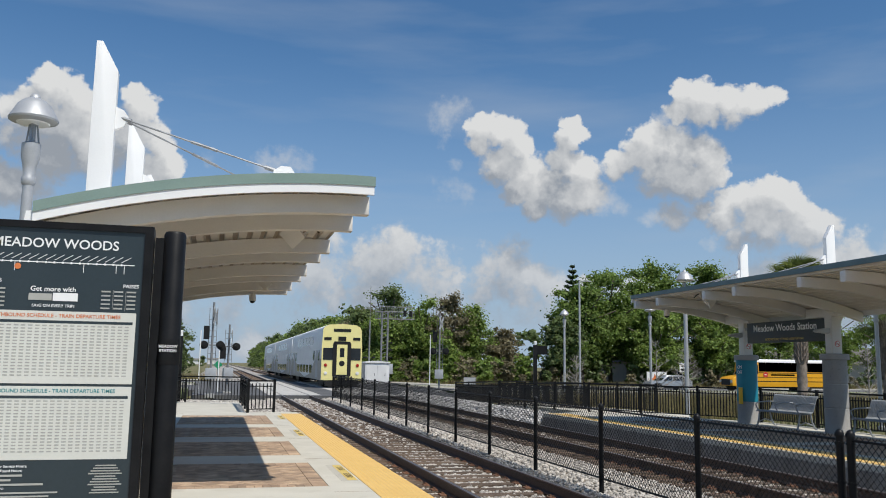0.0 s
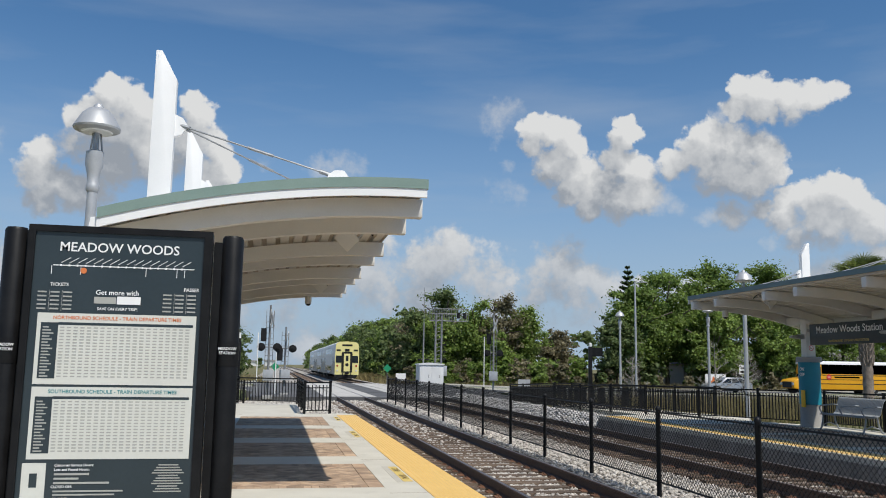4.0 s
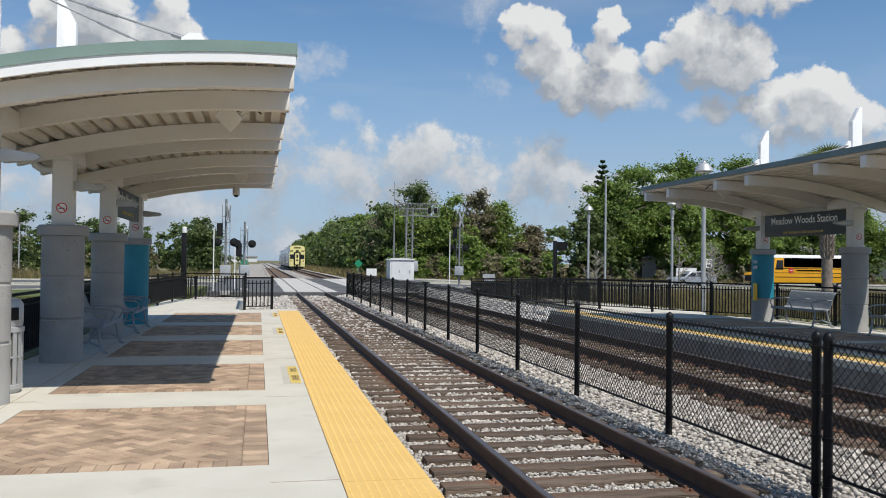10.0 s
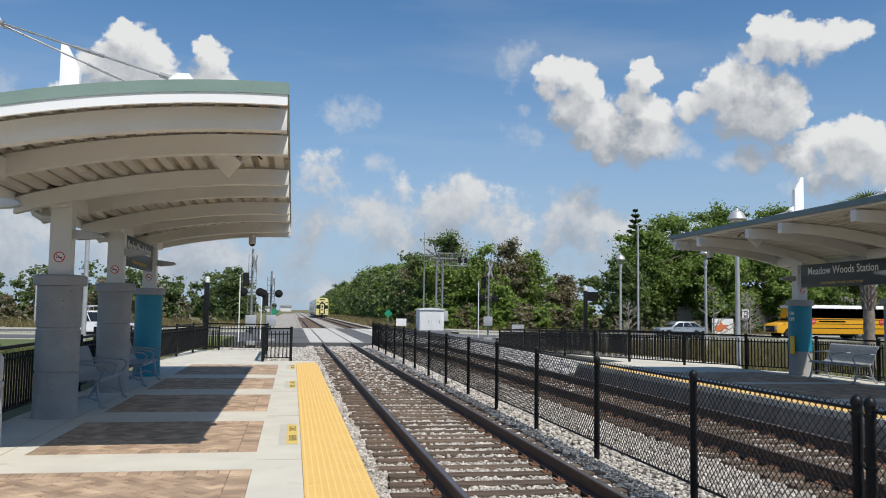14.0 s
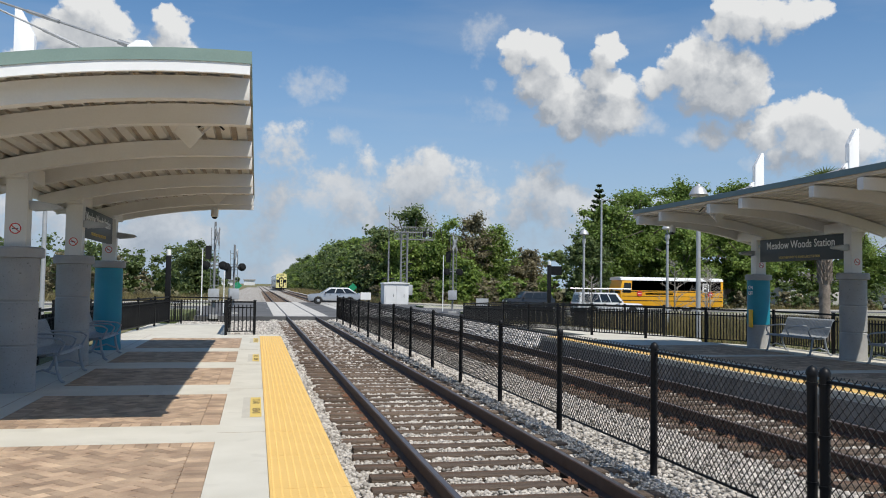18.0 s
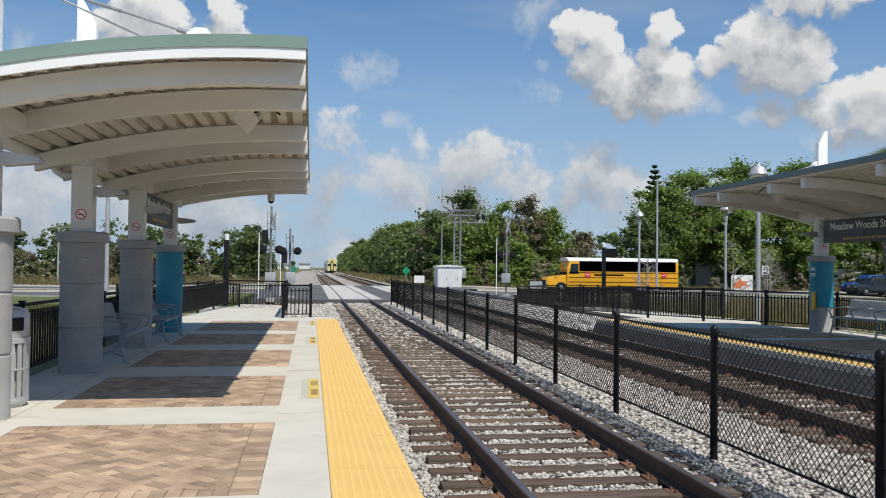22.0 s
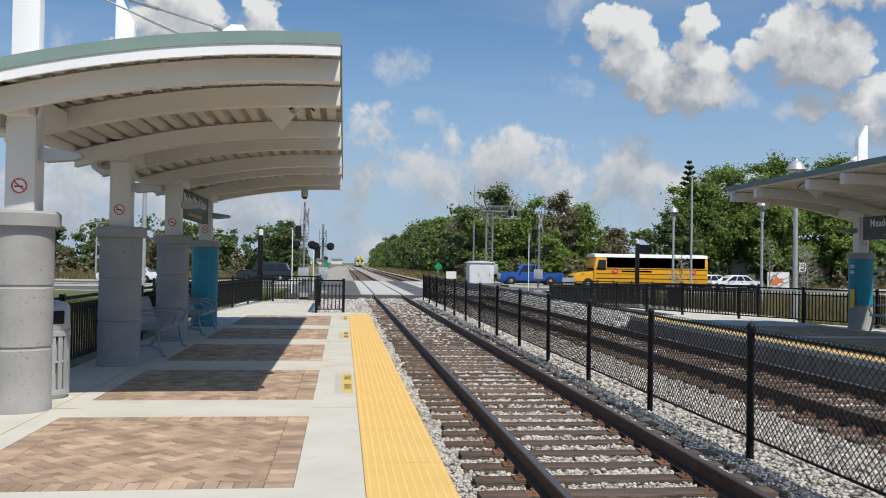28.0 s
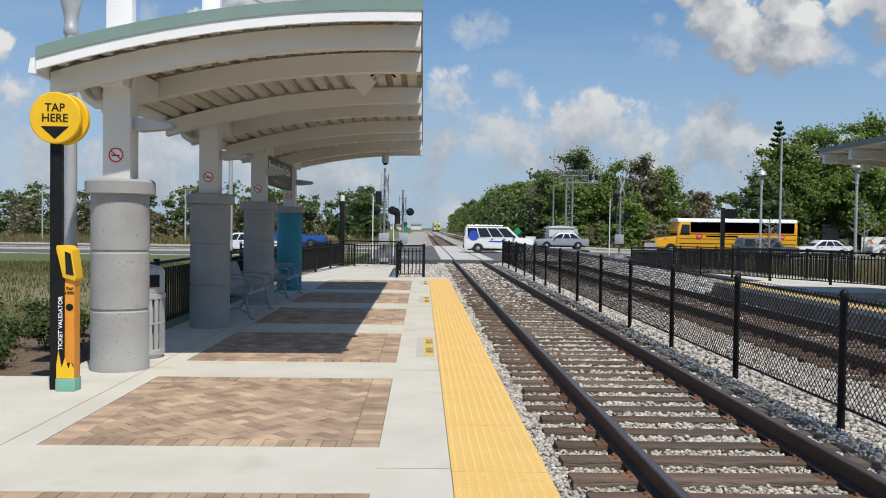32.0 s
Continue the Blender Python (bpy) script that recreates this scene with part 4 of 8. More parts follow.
        prism(bm, [(0.14, 2.47), (0.14, 2.59), (0.22, 2.59), (0.52, 2.55), (0.56, 2.51), (0.50, 2.48), (0.2, 2.45)], "y", yc - 0.07, yc + 0.07)
        part("lamp_arm", bm, SILVER_PAINT, top, "grey post-mounted light fitting", bevel=0.01)
    for k, yc in enumerate(cols):
        is_blue = k == blue
        column_base(top, yc, TEAL_WRAP if is_blue and not mirror else PRECAST, is_blue)
        if is_blue:
            bm = bmesh.new()
            lathe(bm, [(0.292, 0.62), (0.292, 1.80)], 28, (0, yc, 0))
            part("wrap", bm, TEAL_WRAP, top, "teal vinyl wrap with white letters")
    # flat loudspeaker boards with cable under the deck, and the dome camera
    for yc in (cols[0] + 1.75, cols[2] + 1.75):
        bm = bmesh.new()
        box(bm, -0.14, -0.015, -0.14, 0.14, 0.015, 0.14, pose(2.36, yc - 0.1, roof_z(2.3) - 0.36, 38, 45, 0))
        part("speaker", bm, PAINT_WHITE, top, "white tilted loudspeaker panel", bevel=0.006)
        bm = bmesh.new()
        box(bm, 0, -0.02, -0.014, 0.42, 0.02, 0.014, pose(2.36, yc + 0.02, roof_z(2.3) - 0.47, 0, -42, 0))
        box(bm, 0, -0.015, -0.01, 0.36, 0.015, 0.01, pose(2.34, yc + 0.10, roof_z(2.3) - 0.38, 0, -40, 0))
        part("speaker_bracket", bm, PAINT_WHITE, top)
        bm = bmesh.new()
        pipe(bm, [(2.30 + 0.46 * q, yc + 0.14, roof_z(2.5) - 0.20 - 0.06 * math.sin(q * 7) - 0.03 * q) for q in [k / 12 for k in range(13)]], 0.012, 6)
        part("cable", bm, BLACK_PAINT, top)
    # conduit along the first beam
    bm = bmesh.new()
    pipe(bm, [(0.16, cols[0] - 0.12, 2.87), (0.19, cols[0] - 0.12, 3.10), (0.4, cols[0] - 0.1, 3.17), (0.8, cols[0] + 0.1, roof_z(0.8) - 0.2), (1.0, cols[0] + 0.3, roof_z(1) - 0.16)], 0.018, 8)
    part("conduit", bm, PAINT_WHITE, top)
    cam_y = cols[-1] + 0.62
    bm = bmesh.new()
    lathe(bm, [(0.075, 0.0), (0.085, 0.02), (0.085, 0.15), (0.06, 0.2)], 16, (2.2, cam_y, 3.06))
    dome = part("security_dome", bm, PAINT_WHITE, top, "white dome camera housing")
    bm = bmesh.new()
    lathe(bm, [(0.01, -0.055), (0.04, -0.045), (0.062, -0.02), (0.066, 0.005)], 16, (2.2, cam_y, 3.06))
    part("dome_glass", bm, CLEAR_DARK, dome)
    for o in top.children_recursive:
        if o.type == "MESH":
            if mirror:
                o.data.transform(Matrix.Diagonal((-1, 1, 1, 1)))
                o.data.flip_normals()
    for k, yc in enumerate(cols):
        no_smoking(top, 0.0 if not mirror else 0.0, yc - 0.133, 2.20)
    return top


main = canopy("station_canopy", "white cantilever platform canopy with masts and stay rods", False, COL_Y, 3)
main.location = (COL_X, 0, 0)
RCOL_X, RCOL_Y = 12.42, (7.52, 11.18, 14.84, 18.5)
across = canopy("station_canopy", "white cantilever canopy on the platform across the tracks", True, RCOL_Y, 3)
across.location = (RCOL_X, 0, 0)


# ---- fences ----
def picket_fence(label, pts, height=0.98, z=0.0, z2=None, step=0.115, joined=False):
    f = thing("picket_fence", label, "fence", "black picket fences")
    bm = bmesh.new()
    box(bm, -0.012, -0.012, 0.10, 0.012, 0.012, height - 0.10)
    me = mesh_of("picket", bm, BLACK_PAINT)
    bm = bmesh.new()
    box(bm, -0.032, -0.032, 0, 0.032, 0.032, height + 0.02)
    box(bm, -0.037, -0.037, height + 0.02, 0.037, 0.037, height + 0.035)
    pm = mesh_of("post", bm, BLACK_PAINT)
    legs = list(zip(pts, pts[1:]))
    zz = [z] * (len(pts)) if z2 is None else [z + (z2 - z) * k / (len(pts) - 1) for k in range(len(pts))]
    for (a, b), za, zb in zip(legs, zz, zz[1:]):
        a, b = Vector((*a, za)), Vector((*b, zb))
        d = b - a
        n = max(1, round(d.length / 2.35))
        ang = math.atan2(d.y, d.x)
        for k in range(n + 1):
            if k == n and (b - Vector((*pts[-1], zz[-1]))).length > 0.01:
                continue
            o = part("post", pm, BLACK_PAINT, f)
            p = a + d * (k / n)
            o.matrix_basis = Matrix.Translation(p) @ pose(0, 0, 0, 0, 0, math.degrees(ang))
        for h0, h1 in ((height - 0.045, height), (height - 0.20, height - 0.17), (0.09, 0.12)):
            bm = bmesh.new()
            box(bm, 0, -0.018, h0, d.xy.length, 0.018, h1)
            o = part("rail", bm, BLACK_PAINT, f)
            o.matrix_basis = Matrix.Translation(a) @ pose(0, 0, 0, 0, -math.degrees(math.atan2(d.z, d.xy.length)), math.degrees(ang))
        m = int(d.length / step)
        for k in range(1, m):
            o = part("picket", me, BLACK_PAINT, f)
            o.matrix_basis = Matrix.Translation(a + d * (k / m)) @ pose(0, 0, 0, 0, 0, math.degrees(ang))
    return f


picket_fence("black steel picket fence behind the benches", [(-4.52, 7.95), (-4.52, 23.5), (-3.86, 30.8)])
picket_fence("black steel picket fence closing the platform end", [(-3.86, 30.8), (-1.62, 29.9), (-1.56, 23.45), (-0.76, 23.75)])
picket_fence("black steel picket fence behind the opposite platform", [(13.3, 2.0), (13.15, 18.9), (10.0, 24.1)], step=0.098)
picket_fence("black steel ramp fence beside the opposite platform", [(10.0, 24.1), (9.2, 31.5), (9.4, 39.0)], z=0.0, z2=-0.30, step=0.085)
picket_fence("black steel ramp fence on the outer side", [(12.3, 23.6), (11.8, 31.5), (11.8, 39.0), (9.4, 39.0)], z=0.0, z2=-0.30)
picket_fence("black steel picket fence past the platform ramp", [(-6.2, 23.4), (-5.9, 32.5), (-3.8, 35.5)], z=-0.05, z2=-0.25)


def chain_fence():
    f = thing("chain_link_fence", "low black chain-link fence between the two tracks", "fence", at=(3.2, 0, -0.36))
    H = 1.27
    ys = [0.9, 3.58, 3.72, 6.18, 8.87, 11.62, 14.33, 17.0, 19.8, 22.6, 25.4, 28.2, 31.0, 34.0, 37.0, 40.0]
    bm = bmesh.new()
    lathe(bm, [(0.037, 0.0), (0.037, H), (0.043, H), (0.043, H + 0.03), (0.03, H + 0.055), (0.006, H + 0.07)], 12)
    pm = mesh_of("post", bm, BLACK_PAINT)
    for y in ys:
        o = part("post", pm, BLACK_PAINT, f)
        o.location = (0, y, 0)
        for z in (0.12, 0.5, 0.85, H - 0.06):
            if y in (3.58, 3.72):
                bm = bmesh.new()
                lathe(bm, [(0.045, z - 0.012), (0.045, z + 0.012)], 12, (0, y, 0))
                part("band", bm, BLACK_PAINT, f)
    for a, b in zip(ys, ys[1:]):
        if b - a < 0.5:
            continue
        for z, r in ((H - 0.03, 0.013), (0.22, 0.014)):
            bm = bmesh.new()
            rod(bm, (0, a, z), (0, b, z), r, n=8)
            part("rail", bm, BLACK_PAINT, f)
        # woven wires, one mesh for each bay
        L, h0, h1, pitch, w = b - a, 0.215, H + 0.012, 0.055 if a < 20 else 0.08, 0.0042 if a < 20 else 0.005
        vs, fs = [], []
        for s in (1, -1):
            c = -(h1 - h0)
            while c < L:
                # a wire climbing at 45 degrees, cut to the bay
                u0, u1 = max(0.0, c), min(L, c + (h1 - h0))
                if u1 - u0 > 0.01:
                    v0, v1 = h0 + (u0 - c), h0 + (u1 - c)
                    if s < 0:
                        v0, v1 = h0 + h1 - v0, h0 + h1 - v1
                    k = len(vs)
                    n = w * 0.9
                    for uu, vv in ((u0, v0), (u1, v1)):
                        vs += [(w * s * 0.6 - w, a + uu, vv - n), (w * s * 0.6 + w, a + uu, vv - n), (w * s * 0.6, a + uu, vv + n)]
                    fs += [(k, k + 1, k + 4, k + 3), (k + 1, k + 2, k + 5, k + 4), (k + 2, k, k + 3, k + 5)]
                c += pitch * 1.41
        part("mesh", raw_mesh("mesh", vs, fs, BLACK_WIRE), BLACK_WIRE, f, "black vinyl chain-link mesh")


chain_fence()


# ---- street furniture ----
def bench():
    b = thing("bench", "grey metal strap bench with curved arms", "bench", "platform benches")
    prof = [(0.0, 0.40), (0.03, 0.435), (0.10, 0.44), (0.25, 0.42), (0.40, 0.42), (0.46, 0.46), (0.50, 0.56), (0.545, 0.70), (0.60, 0.84), (0.63, 0.86), (0.65, 0.84)]
    bm = bmesh.new()
    vs = []
    for k, (u, z) in enumerate(prof):
        p, q = prof[max(0, k - 1)], prof[min(len(prof) - 1, k + 1)]
        t = Vector((q[0] - p[0], q[1] - p[1])).normalized()
        nx, nz = -t.y * 0.006, t.x * 0.006
        vs.append([bm.verts.new((x, u + s * nx, z + s * nz)) for s, x in ((1, -0.019), (1, 0.019), (-1, 0.019), (-1, -0.019))])
    for p, q in zip(vs, vs[1:]):
        for j in range(4):
            bm.faces.new((p[j], p[(j + 1) % 4], q[(j + 1) % 4], q[j]))
    bm.faces.new(vs[0])
    bm.faces.new(vs[-1][::-1])
    me = mesh_of("slat", bm, BENCH_PAINT)
    n = 34
    for k in range(n):
        o = part("slat", me, BENCH_PAINT, b)
        o.location = (-0.86 + 1.72 * k / (n - 1), 0, 0)
    for z, u in ((0.405, 0.05), (0.40, 0.38), (0.82, 0.61)):
        bm = bmesh.new()
        rod(bm, (-0.88, u, z), (0.88, u, z), 0.016, n=8)
        part("cross_bar", bm, BENCH_PAINT, b)
    for x in (-0.84, 0.84):
        bm = bmesh.new()
        pipe(bm, [(x, -0.06, 0.0), (x, 0.0, 0.04), (x, 0.05, 0.2), (x, 0.08, 0.40), (x, 0.2, 0.405), (x, 0.40, 0.405), (x, 0.44, 0.2), (x, 0.52, 0.04), (x, 0.60, 0.0)], 0.024, 8)
        part("leg", bm, BENCH_PAINT, b, "cast curved leg frame")
        bm = bmesh.new()
        pipe(bm, [(x, 0.05, 0.12), (x, 0.24, 0.19), (x, 0.46, 0.12)], 0.016, 8)
        part("brace", bm, BENCH_PAINT, b)
    for x in (-0.84, 0.0, 0.84):
        bm = bmesh.new()
        pipe(bm, [(x, 0.53, 0.66), (x, 0.40, 0.67), (x, 0.2, 0.66), (x, 0.03, 0.64), (x, -0.04, 0.59), (x, -0.02, 0.53), (x, 0.04, 0.43)], 0.017, 8)
        part("arm", bm, BENCH_PAINT, b, "curved metal arm rest")
    return b


def benches():
    b = bench()
    b.matrix_basis = pose(-3.52, 12.55, 0, 0, 0, 90)
    copy_thing(b, pose(-3.52, 16.2, 0, 0, 0, 90))
    for y in (16.7, 13.05, 9.4, 5.7):
        copy_thing(b, pose(12.05, y, 0, 0, 0, -90))


benches()


def trash_can():
    t = thing("trash_can", "silver slatted litter bin with domed hood beside the column", "litter bin", at=(-3.98, 7.88, 0))
    bm = bmesh.new()
    lathe(bm, [(0.25, 0.03), (0.27, 0.05), (0.27, 0.09), (0.25, 0.10)], 24)
    part("base_ring", bm, SILVER_PAINT, t)
    bm = bmesh.new()
    lathe(bm, [(0.25, 0.66), (0.275, 0.67), (0.275, 0.72), (0.25, 0.73)], 24)
    part("top_ring", bm, SILVER_PAINT, t)
    bm = bmesh.new()
    lathe(bm, [(0.26, 0.38), (0.268, 0.385), (0.268, 0.40), (0.26, 0.405)], 24)
    part("mid_ring", bm, SILVER_PAINT, t)
    for k in range(20):
        a = 2 * math.pi * k / 20
        bm = bmesh.new()
        box(bm, -0.006, -0.026, 0.06, 0.006, 0.026, 0.70, pose(0.258 * math.cos(a), 0.258 * math.sin(a), 0, 0, 0, math.degrees(a)))
        part("slat", bm, SILVER_PAINT, t)
    bm = bmesh.new()
    lathe(bm, [(0.20, 0.05), (0.215, 0.2), (0.205, 0.4), (0.22, 0.62), (0.18, 0.64)], 18)
    for v in bm.verts:
        v.co.x += 0.012 * math.sin(v.co.z * 21 + v.co.y * 30)
    part("liner", bm, GREY_DECAL, t, "pale bag liner")
    bm = bmesh.new()
    lathe(bm, [(0.255, 0.73), (0.262, 0.76), (0.262, 0.97), (0.23, 1.02), (0.12, 1.045), (0.01, 1.05)], 24)
    hood = part("hood", bm, SILVER_PAINT, t)
    bm = bmesh.new()
    box(bm, -0.03, -0.11, 0.80, 0.012, 0.11, 0.94, pose(0.258, 0, 0))
    part("mouth", bm, BLACK_PAINT, hood, bevel=0.008)
    t.rotation_euler = (0, 0, radians(-50))
    bm = bmesh.new()
    lathe(bm, [(0.24, 0.0), (0.25, 0.03)], 20)
    part("foot", bm, SILVER_PAINT, t)


trash_can()

BOARD_DARK = surf("dark printed sheet", (0.022, 0.034, 0.040), (0.030, 0.044, 0.052), 3, 0.3, bump=0)
BOARD_WHITE = surf("printed paper white", (0.60, 0.60, 0.54), (0.66, 0.66, 0.60), 3, 0.35, bump=0)
BOARD_GREY = surf("fine print grey", (0.36, 0.36, 0.33), (0.42, 0.42, 0.38), 6, 0.4, bump=0)
INK_ORANGE = surf("orange print", (0.62, 0.16, 0.05), (0.68, 0.2, 0.06), 6, 0.4, bump=0)
INK_TEAL = surf("teal print", (0.03, 0.22, 0.24), (0.04, 0.26, 0.28), 6, 0.4, bump=0)


def timetable_board():
    t = thing("timetable_board", "black framed timetable board on two posts and a concrete plinth", "notice board")
    X0, X1, Y, Z0, Z1 = -3.80, -2.86, 1.60, 0.735, 2.20
    t.location.z = 0.022
    bm = bmesh.new()
    box(bm, X0, Y - 0.0, Z0, X1, Y + 0.085, Z1)
    part("case", bm, BLACK_PAINT, t, bevel=0.008)
    bm = bmesh.new()
    W = 0.035
    for a in ((X0, Z0, X1, Z0 + W), (X0, Z1 - W, X1, Z1), (X0, Z0 + W, X0 + W, Z1 - W), (X1 - W - 0.01, Z0 + W, X1, Z1 - W)):
        box(bm, a[0], Y - 0.022, a[1], a[2], Y - 0.002, a[3])
    part("frame", bm, BLACK_PAINT, t)
    bm = bmesh.new()
    box(bm, X0 + W, Y - 0.010, Z0 + W, X1 - W - 0.01, Y - 0.003, Z1 - W)
    sheet = part("printed_sheet", bm, BOARD_DARK, t, "dark poster with two white timetables")
    for x in (X0 + 0.02, X1 - 0.03):
        bm = bmesh.new()
        lathe(bm, [(0.012, 0), (0.012, 0.006), (0.004, 0.008)], 10)
        bm.transform(pose(x + (0.05 if x < -3.3 else -0.12), Y - 0.022, Z0 + 0.017, 90))
        part("lock", bm, ALU, t)
    # posts and side channels
    for x, s in ((X0 - 0.075, -1), (X1 + 0.105, 1)):
        bm = bmesh.new()
        lathe(bm, [(0.058, 0.62), (0.058, 2.17), (0.05, 2.185), (0.01, 2.19)], 20, (x, Y + 0.045, 0))
        p = part("post", bm, BLACK_PAINT, t, "round black post")
        bm = bmesh.new()
        lathe(bm, [(0.10, 0.60), (0.10, 0.665), (0.085, 0.675), (0.06, 0.676)], 20, (x, Y + 0.045, 0))
        part("collar", bm, BLACK_PAINT, t)
        bm = bmesh.new()
        box(bm, min(x, x - s * 0.10), Y + 0.03, 0.72, max(x, x - s * 0.10), Y + 0.07, 2.15)
        part("channel", bm, BLACK_PAINT, t)
        # small name plate wrapped on the post
        bm = bmesh.new()
        lathe(bm, [(0.0600, 1.47), (0.0605, 1.475), (0.0605, 1.60), (0.0600, 1.605)], 20, (x, Y + 0.045, 0))
        n = part("name_plate", bm, BLACK_PAINT, t)
        words("MEADOW", 0.021, pose(x, Y - 0.0165, 1.565, 90), WHITE_LETTER, "lettering", n)
        words("STATION", 0.021, pose(x, Y - 0.0165, 1.542, 90), WHITE_LETTER, "lettering", n)
    # plinth with rounded ends and a lip
    bm = bmesh.new()
    def stadium(r, n=12):
        c0, c1 = X0 - 0.10, X1 + 0.13
        return [(c1 + r * math.cos(a), Y + 0.045 + r * math.sin(a)) for a in [-math.pi / 2 + math.pi * k / n for k in range(n + 1)]] + [(c0 + r * math.cos(a), Y + 0.045 + r * math.sin(a)) for a in [math.pi / 2 + math.pi * k / n for k in range(n + 1)]]
    prism(bm, stadium(0.20), "z", -0.022, 0.47)
    part("plinth", bm, PRECAST, t)
    bm = bmesh.new()
    prism(bm, stadium(0.245), "z", 0.47, 0.595)
    part("plinth_cap", bm, CONCRETE, t, bevel=0.015)
    # printing
    yf = Y - 0.0115

    def bar(x0, z0, x1, z1, mat, name="print_bar", host=sheet, lift=0.0):
        bm = bmesh.new()
        box(bm, x0, yf - 0.0006 - lift, z0, x1, yf - lift, z1)
        return part(name, bm, mat, host)

    def line(text, size, x, z, mat=WHITE_LETTER, spread=1.0, lift=0.0):
        words(text, size, pose(x, yf - 0.001 - lift, z, 90), mat, "lettering", sheet, depth=0.0003, spread=spread)
    cx = (X0 + X1) / 2 - 0.008
    line("MEADOW WOODS", 0.070, cx, 2.085)
    bm = bmesh.new()
    box(bm, X0 + 0.13, yf - 0.001, 1.985, X1 - 0.09, yf, 1.990)
    for k in range(16):
        x = X0 + 0.17 + k * 0.041
        box(bm, x - 0.004, yf - 0.0015, 1.982, x + 0.004, yf, 1.993)
        box(bm, -0.0, -0.001, -0.0015, 0.055, 0, 0.0015, pose(x, yf, 2.0, 0, -32, 0))
    for x in (X0 + 0.125, X0 + 0.27, X0 + 0.60, X0 + 0.76, X0 + 0.80):
        box(bm, x - 0.0015, yf - 0.001, 1.94, x + 0.0015, yf, 1.985)
    part("route_map", bm, WHITE_LETTER, sheet, "white route line with stops")
    bm = bmesh.new()
    lathe(bm, [(0.016, 0), (0.016, 0.001)], 16)
    bm.transform(pose(X0 + 0.285, yf - 0.0015, 1.962, 90))
    part("stop_mark", bm, INK_ORANGE, sheet)
    line("TICKETS", 0.024, X0 + 0.17, 1.885)
    line("PASSES", 0.026, X1 - 0.10, 1.875)
    line("SAVE ON EVERY TRIP!", 0.021, cx + 0.005, 1.762)
    bm = bmesh.new()
    box(bm, cx - 0.115, yf - 0.001, 1.79, cx - 0.005, yf, 1.825)
    part("logo_bar", bm, BOARD_GREY, sheet)
    bm = bmesh.new()
    box(bm, cx + 0.0, yf - 0.001, 1.788, cx + 0.12, yf, 1.83)
    part("logo_bar", bm, WHITE_LETTER, sheet)
    line("Get more with", 0.036, cx, 1.848)
    for x0 in (X0 + 0.06, X1 - 0.25):
        bm = bmesh.new()
        for r in range(5):
            z = 1.845 - r * 0.022
            for c in range(3):
                box(bm, x0 + c * 0.063 + 0.006, yf - 0.001, z - 0.004, x0 + c * 0.063 + 0.050, yf, z + 0.004)
        for c in (1, 2):
            box(bm, x0 + c * 0.063, yf - 0.001, 1.745, x0 + c * 0.063 + 0.0015, yf, 1.855)
        part("fare_table", bm, BOARD_GREY, sheet, kind="stuff")
    for zt, zb, name, ink, rows in ((1.735, 1.365, "NORTHBOUND SCHEDULE - TRAIN DEPARTURE TIMES", INK_ORANGE, 17), (1.352, 0.985, "SOUTHBOUND SCHEDULE - TRAIN DEPARTURE TIMES", INK_TEAL, 17)):
        x0, x1 = X0 + 0.075, X1 - 0.065
        bar(x0, zb, x1, zt, BOARD_WHITE, "timetable")
        line(name, 0.0262, (x0 + x1) / 2, zt - 0.024, ink, lift=0.0008)
        bar(x0 + 0.02, zb + 0.03, x0 + 0.105, zt - 0.05, BOARD_DARK, "stop_column", lift=0.0008)
        bar(x0 + 0.105, zt - 0.062, x1 - 0.015, zt - 0.048, BOARD_DARK, "head_bar", lift=0.0008)
        bm = bmesh.new()
        rh = (zt - zb - 0.10) / rows
        for r in range(rows):
            z = zt - 0.074 - r * rh
            box(bm, x0 + 0.03, yf - 0.0022, z - rh * 0.24, x0 + 0.03 + 0.03 + 0.03 * ((r * 7) % 5) / 5, yf - 0.0016, z + rh * 0.2)
            for c in range(20):
                xx = x0 + 0.115 + c * (x1 - x0 - 0.135) / 20
                box(bm, xx, yf - 0.0017, z - rh * 0.22, xx + 0.021, yf - 0.001, z + rh * 0.16)
        part("timetable_print", bm, BOARD_GREY, sheet, kind="stuff")
    # foot of the poster
    zf = 0.955
    bar(X0 + 0.06, 0.785, X0 + 0.175, zf + 0.012, BOARD_WHITE, "contact_box")
    bar(X0 + 0.098, 0.845, X0 + 0.135, 0.915, BOARD_DARK, "phone_shape", lift=0.0008)
    line("Customer Service Hours:", 0.0185, X0 + 0.31, zf)
    line("Lost and Found Hours:", 0.0185, X0 + 0.30, zf - 0.022)
    line("CLOSED ON:", 0.0175, X0 + 0.255, zf - 0.108)
    bm = bmesh.new()
    for k, w in enumerate((0.17, 0.12, 0.27)):
        box(bm, X0 + 0.215, yf - 0.001, zf - 0.050 - k * 0.022, X0 + 0.215 + w, yf, zf - 0.040 - k * 0.022)
    for k, w in enumerate((0.34, 0.30, 0.07)):
        box(bm, X0 + 0.215, yf - 0.001, zf - 0.134 - k * 0.018, X0 + 0.215 + w, yf, zf - 0.126 - k * 0.018)
    for k in range(11):
        w = 0.10 + 0.02 * ((k * 5) % 4)
        box(bm, X1 - 0.165 - w / 2, yf - 0.001, zf - 0.004 - k * 0.0135, X1 - 0.165 + w / 2, yf, zf + 0.002 - k * 0.0135)
    part("fine_print", bm, BOARD_GREY, sheet, kind="stuff")


timetable_board()

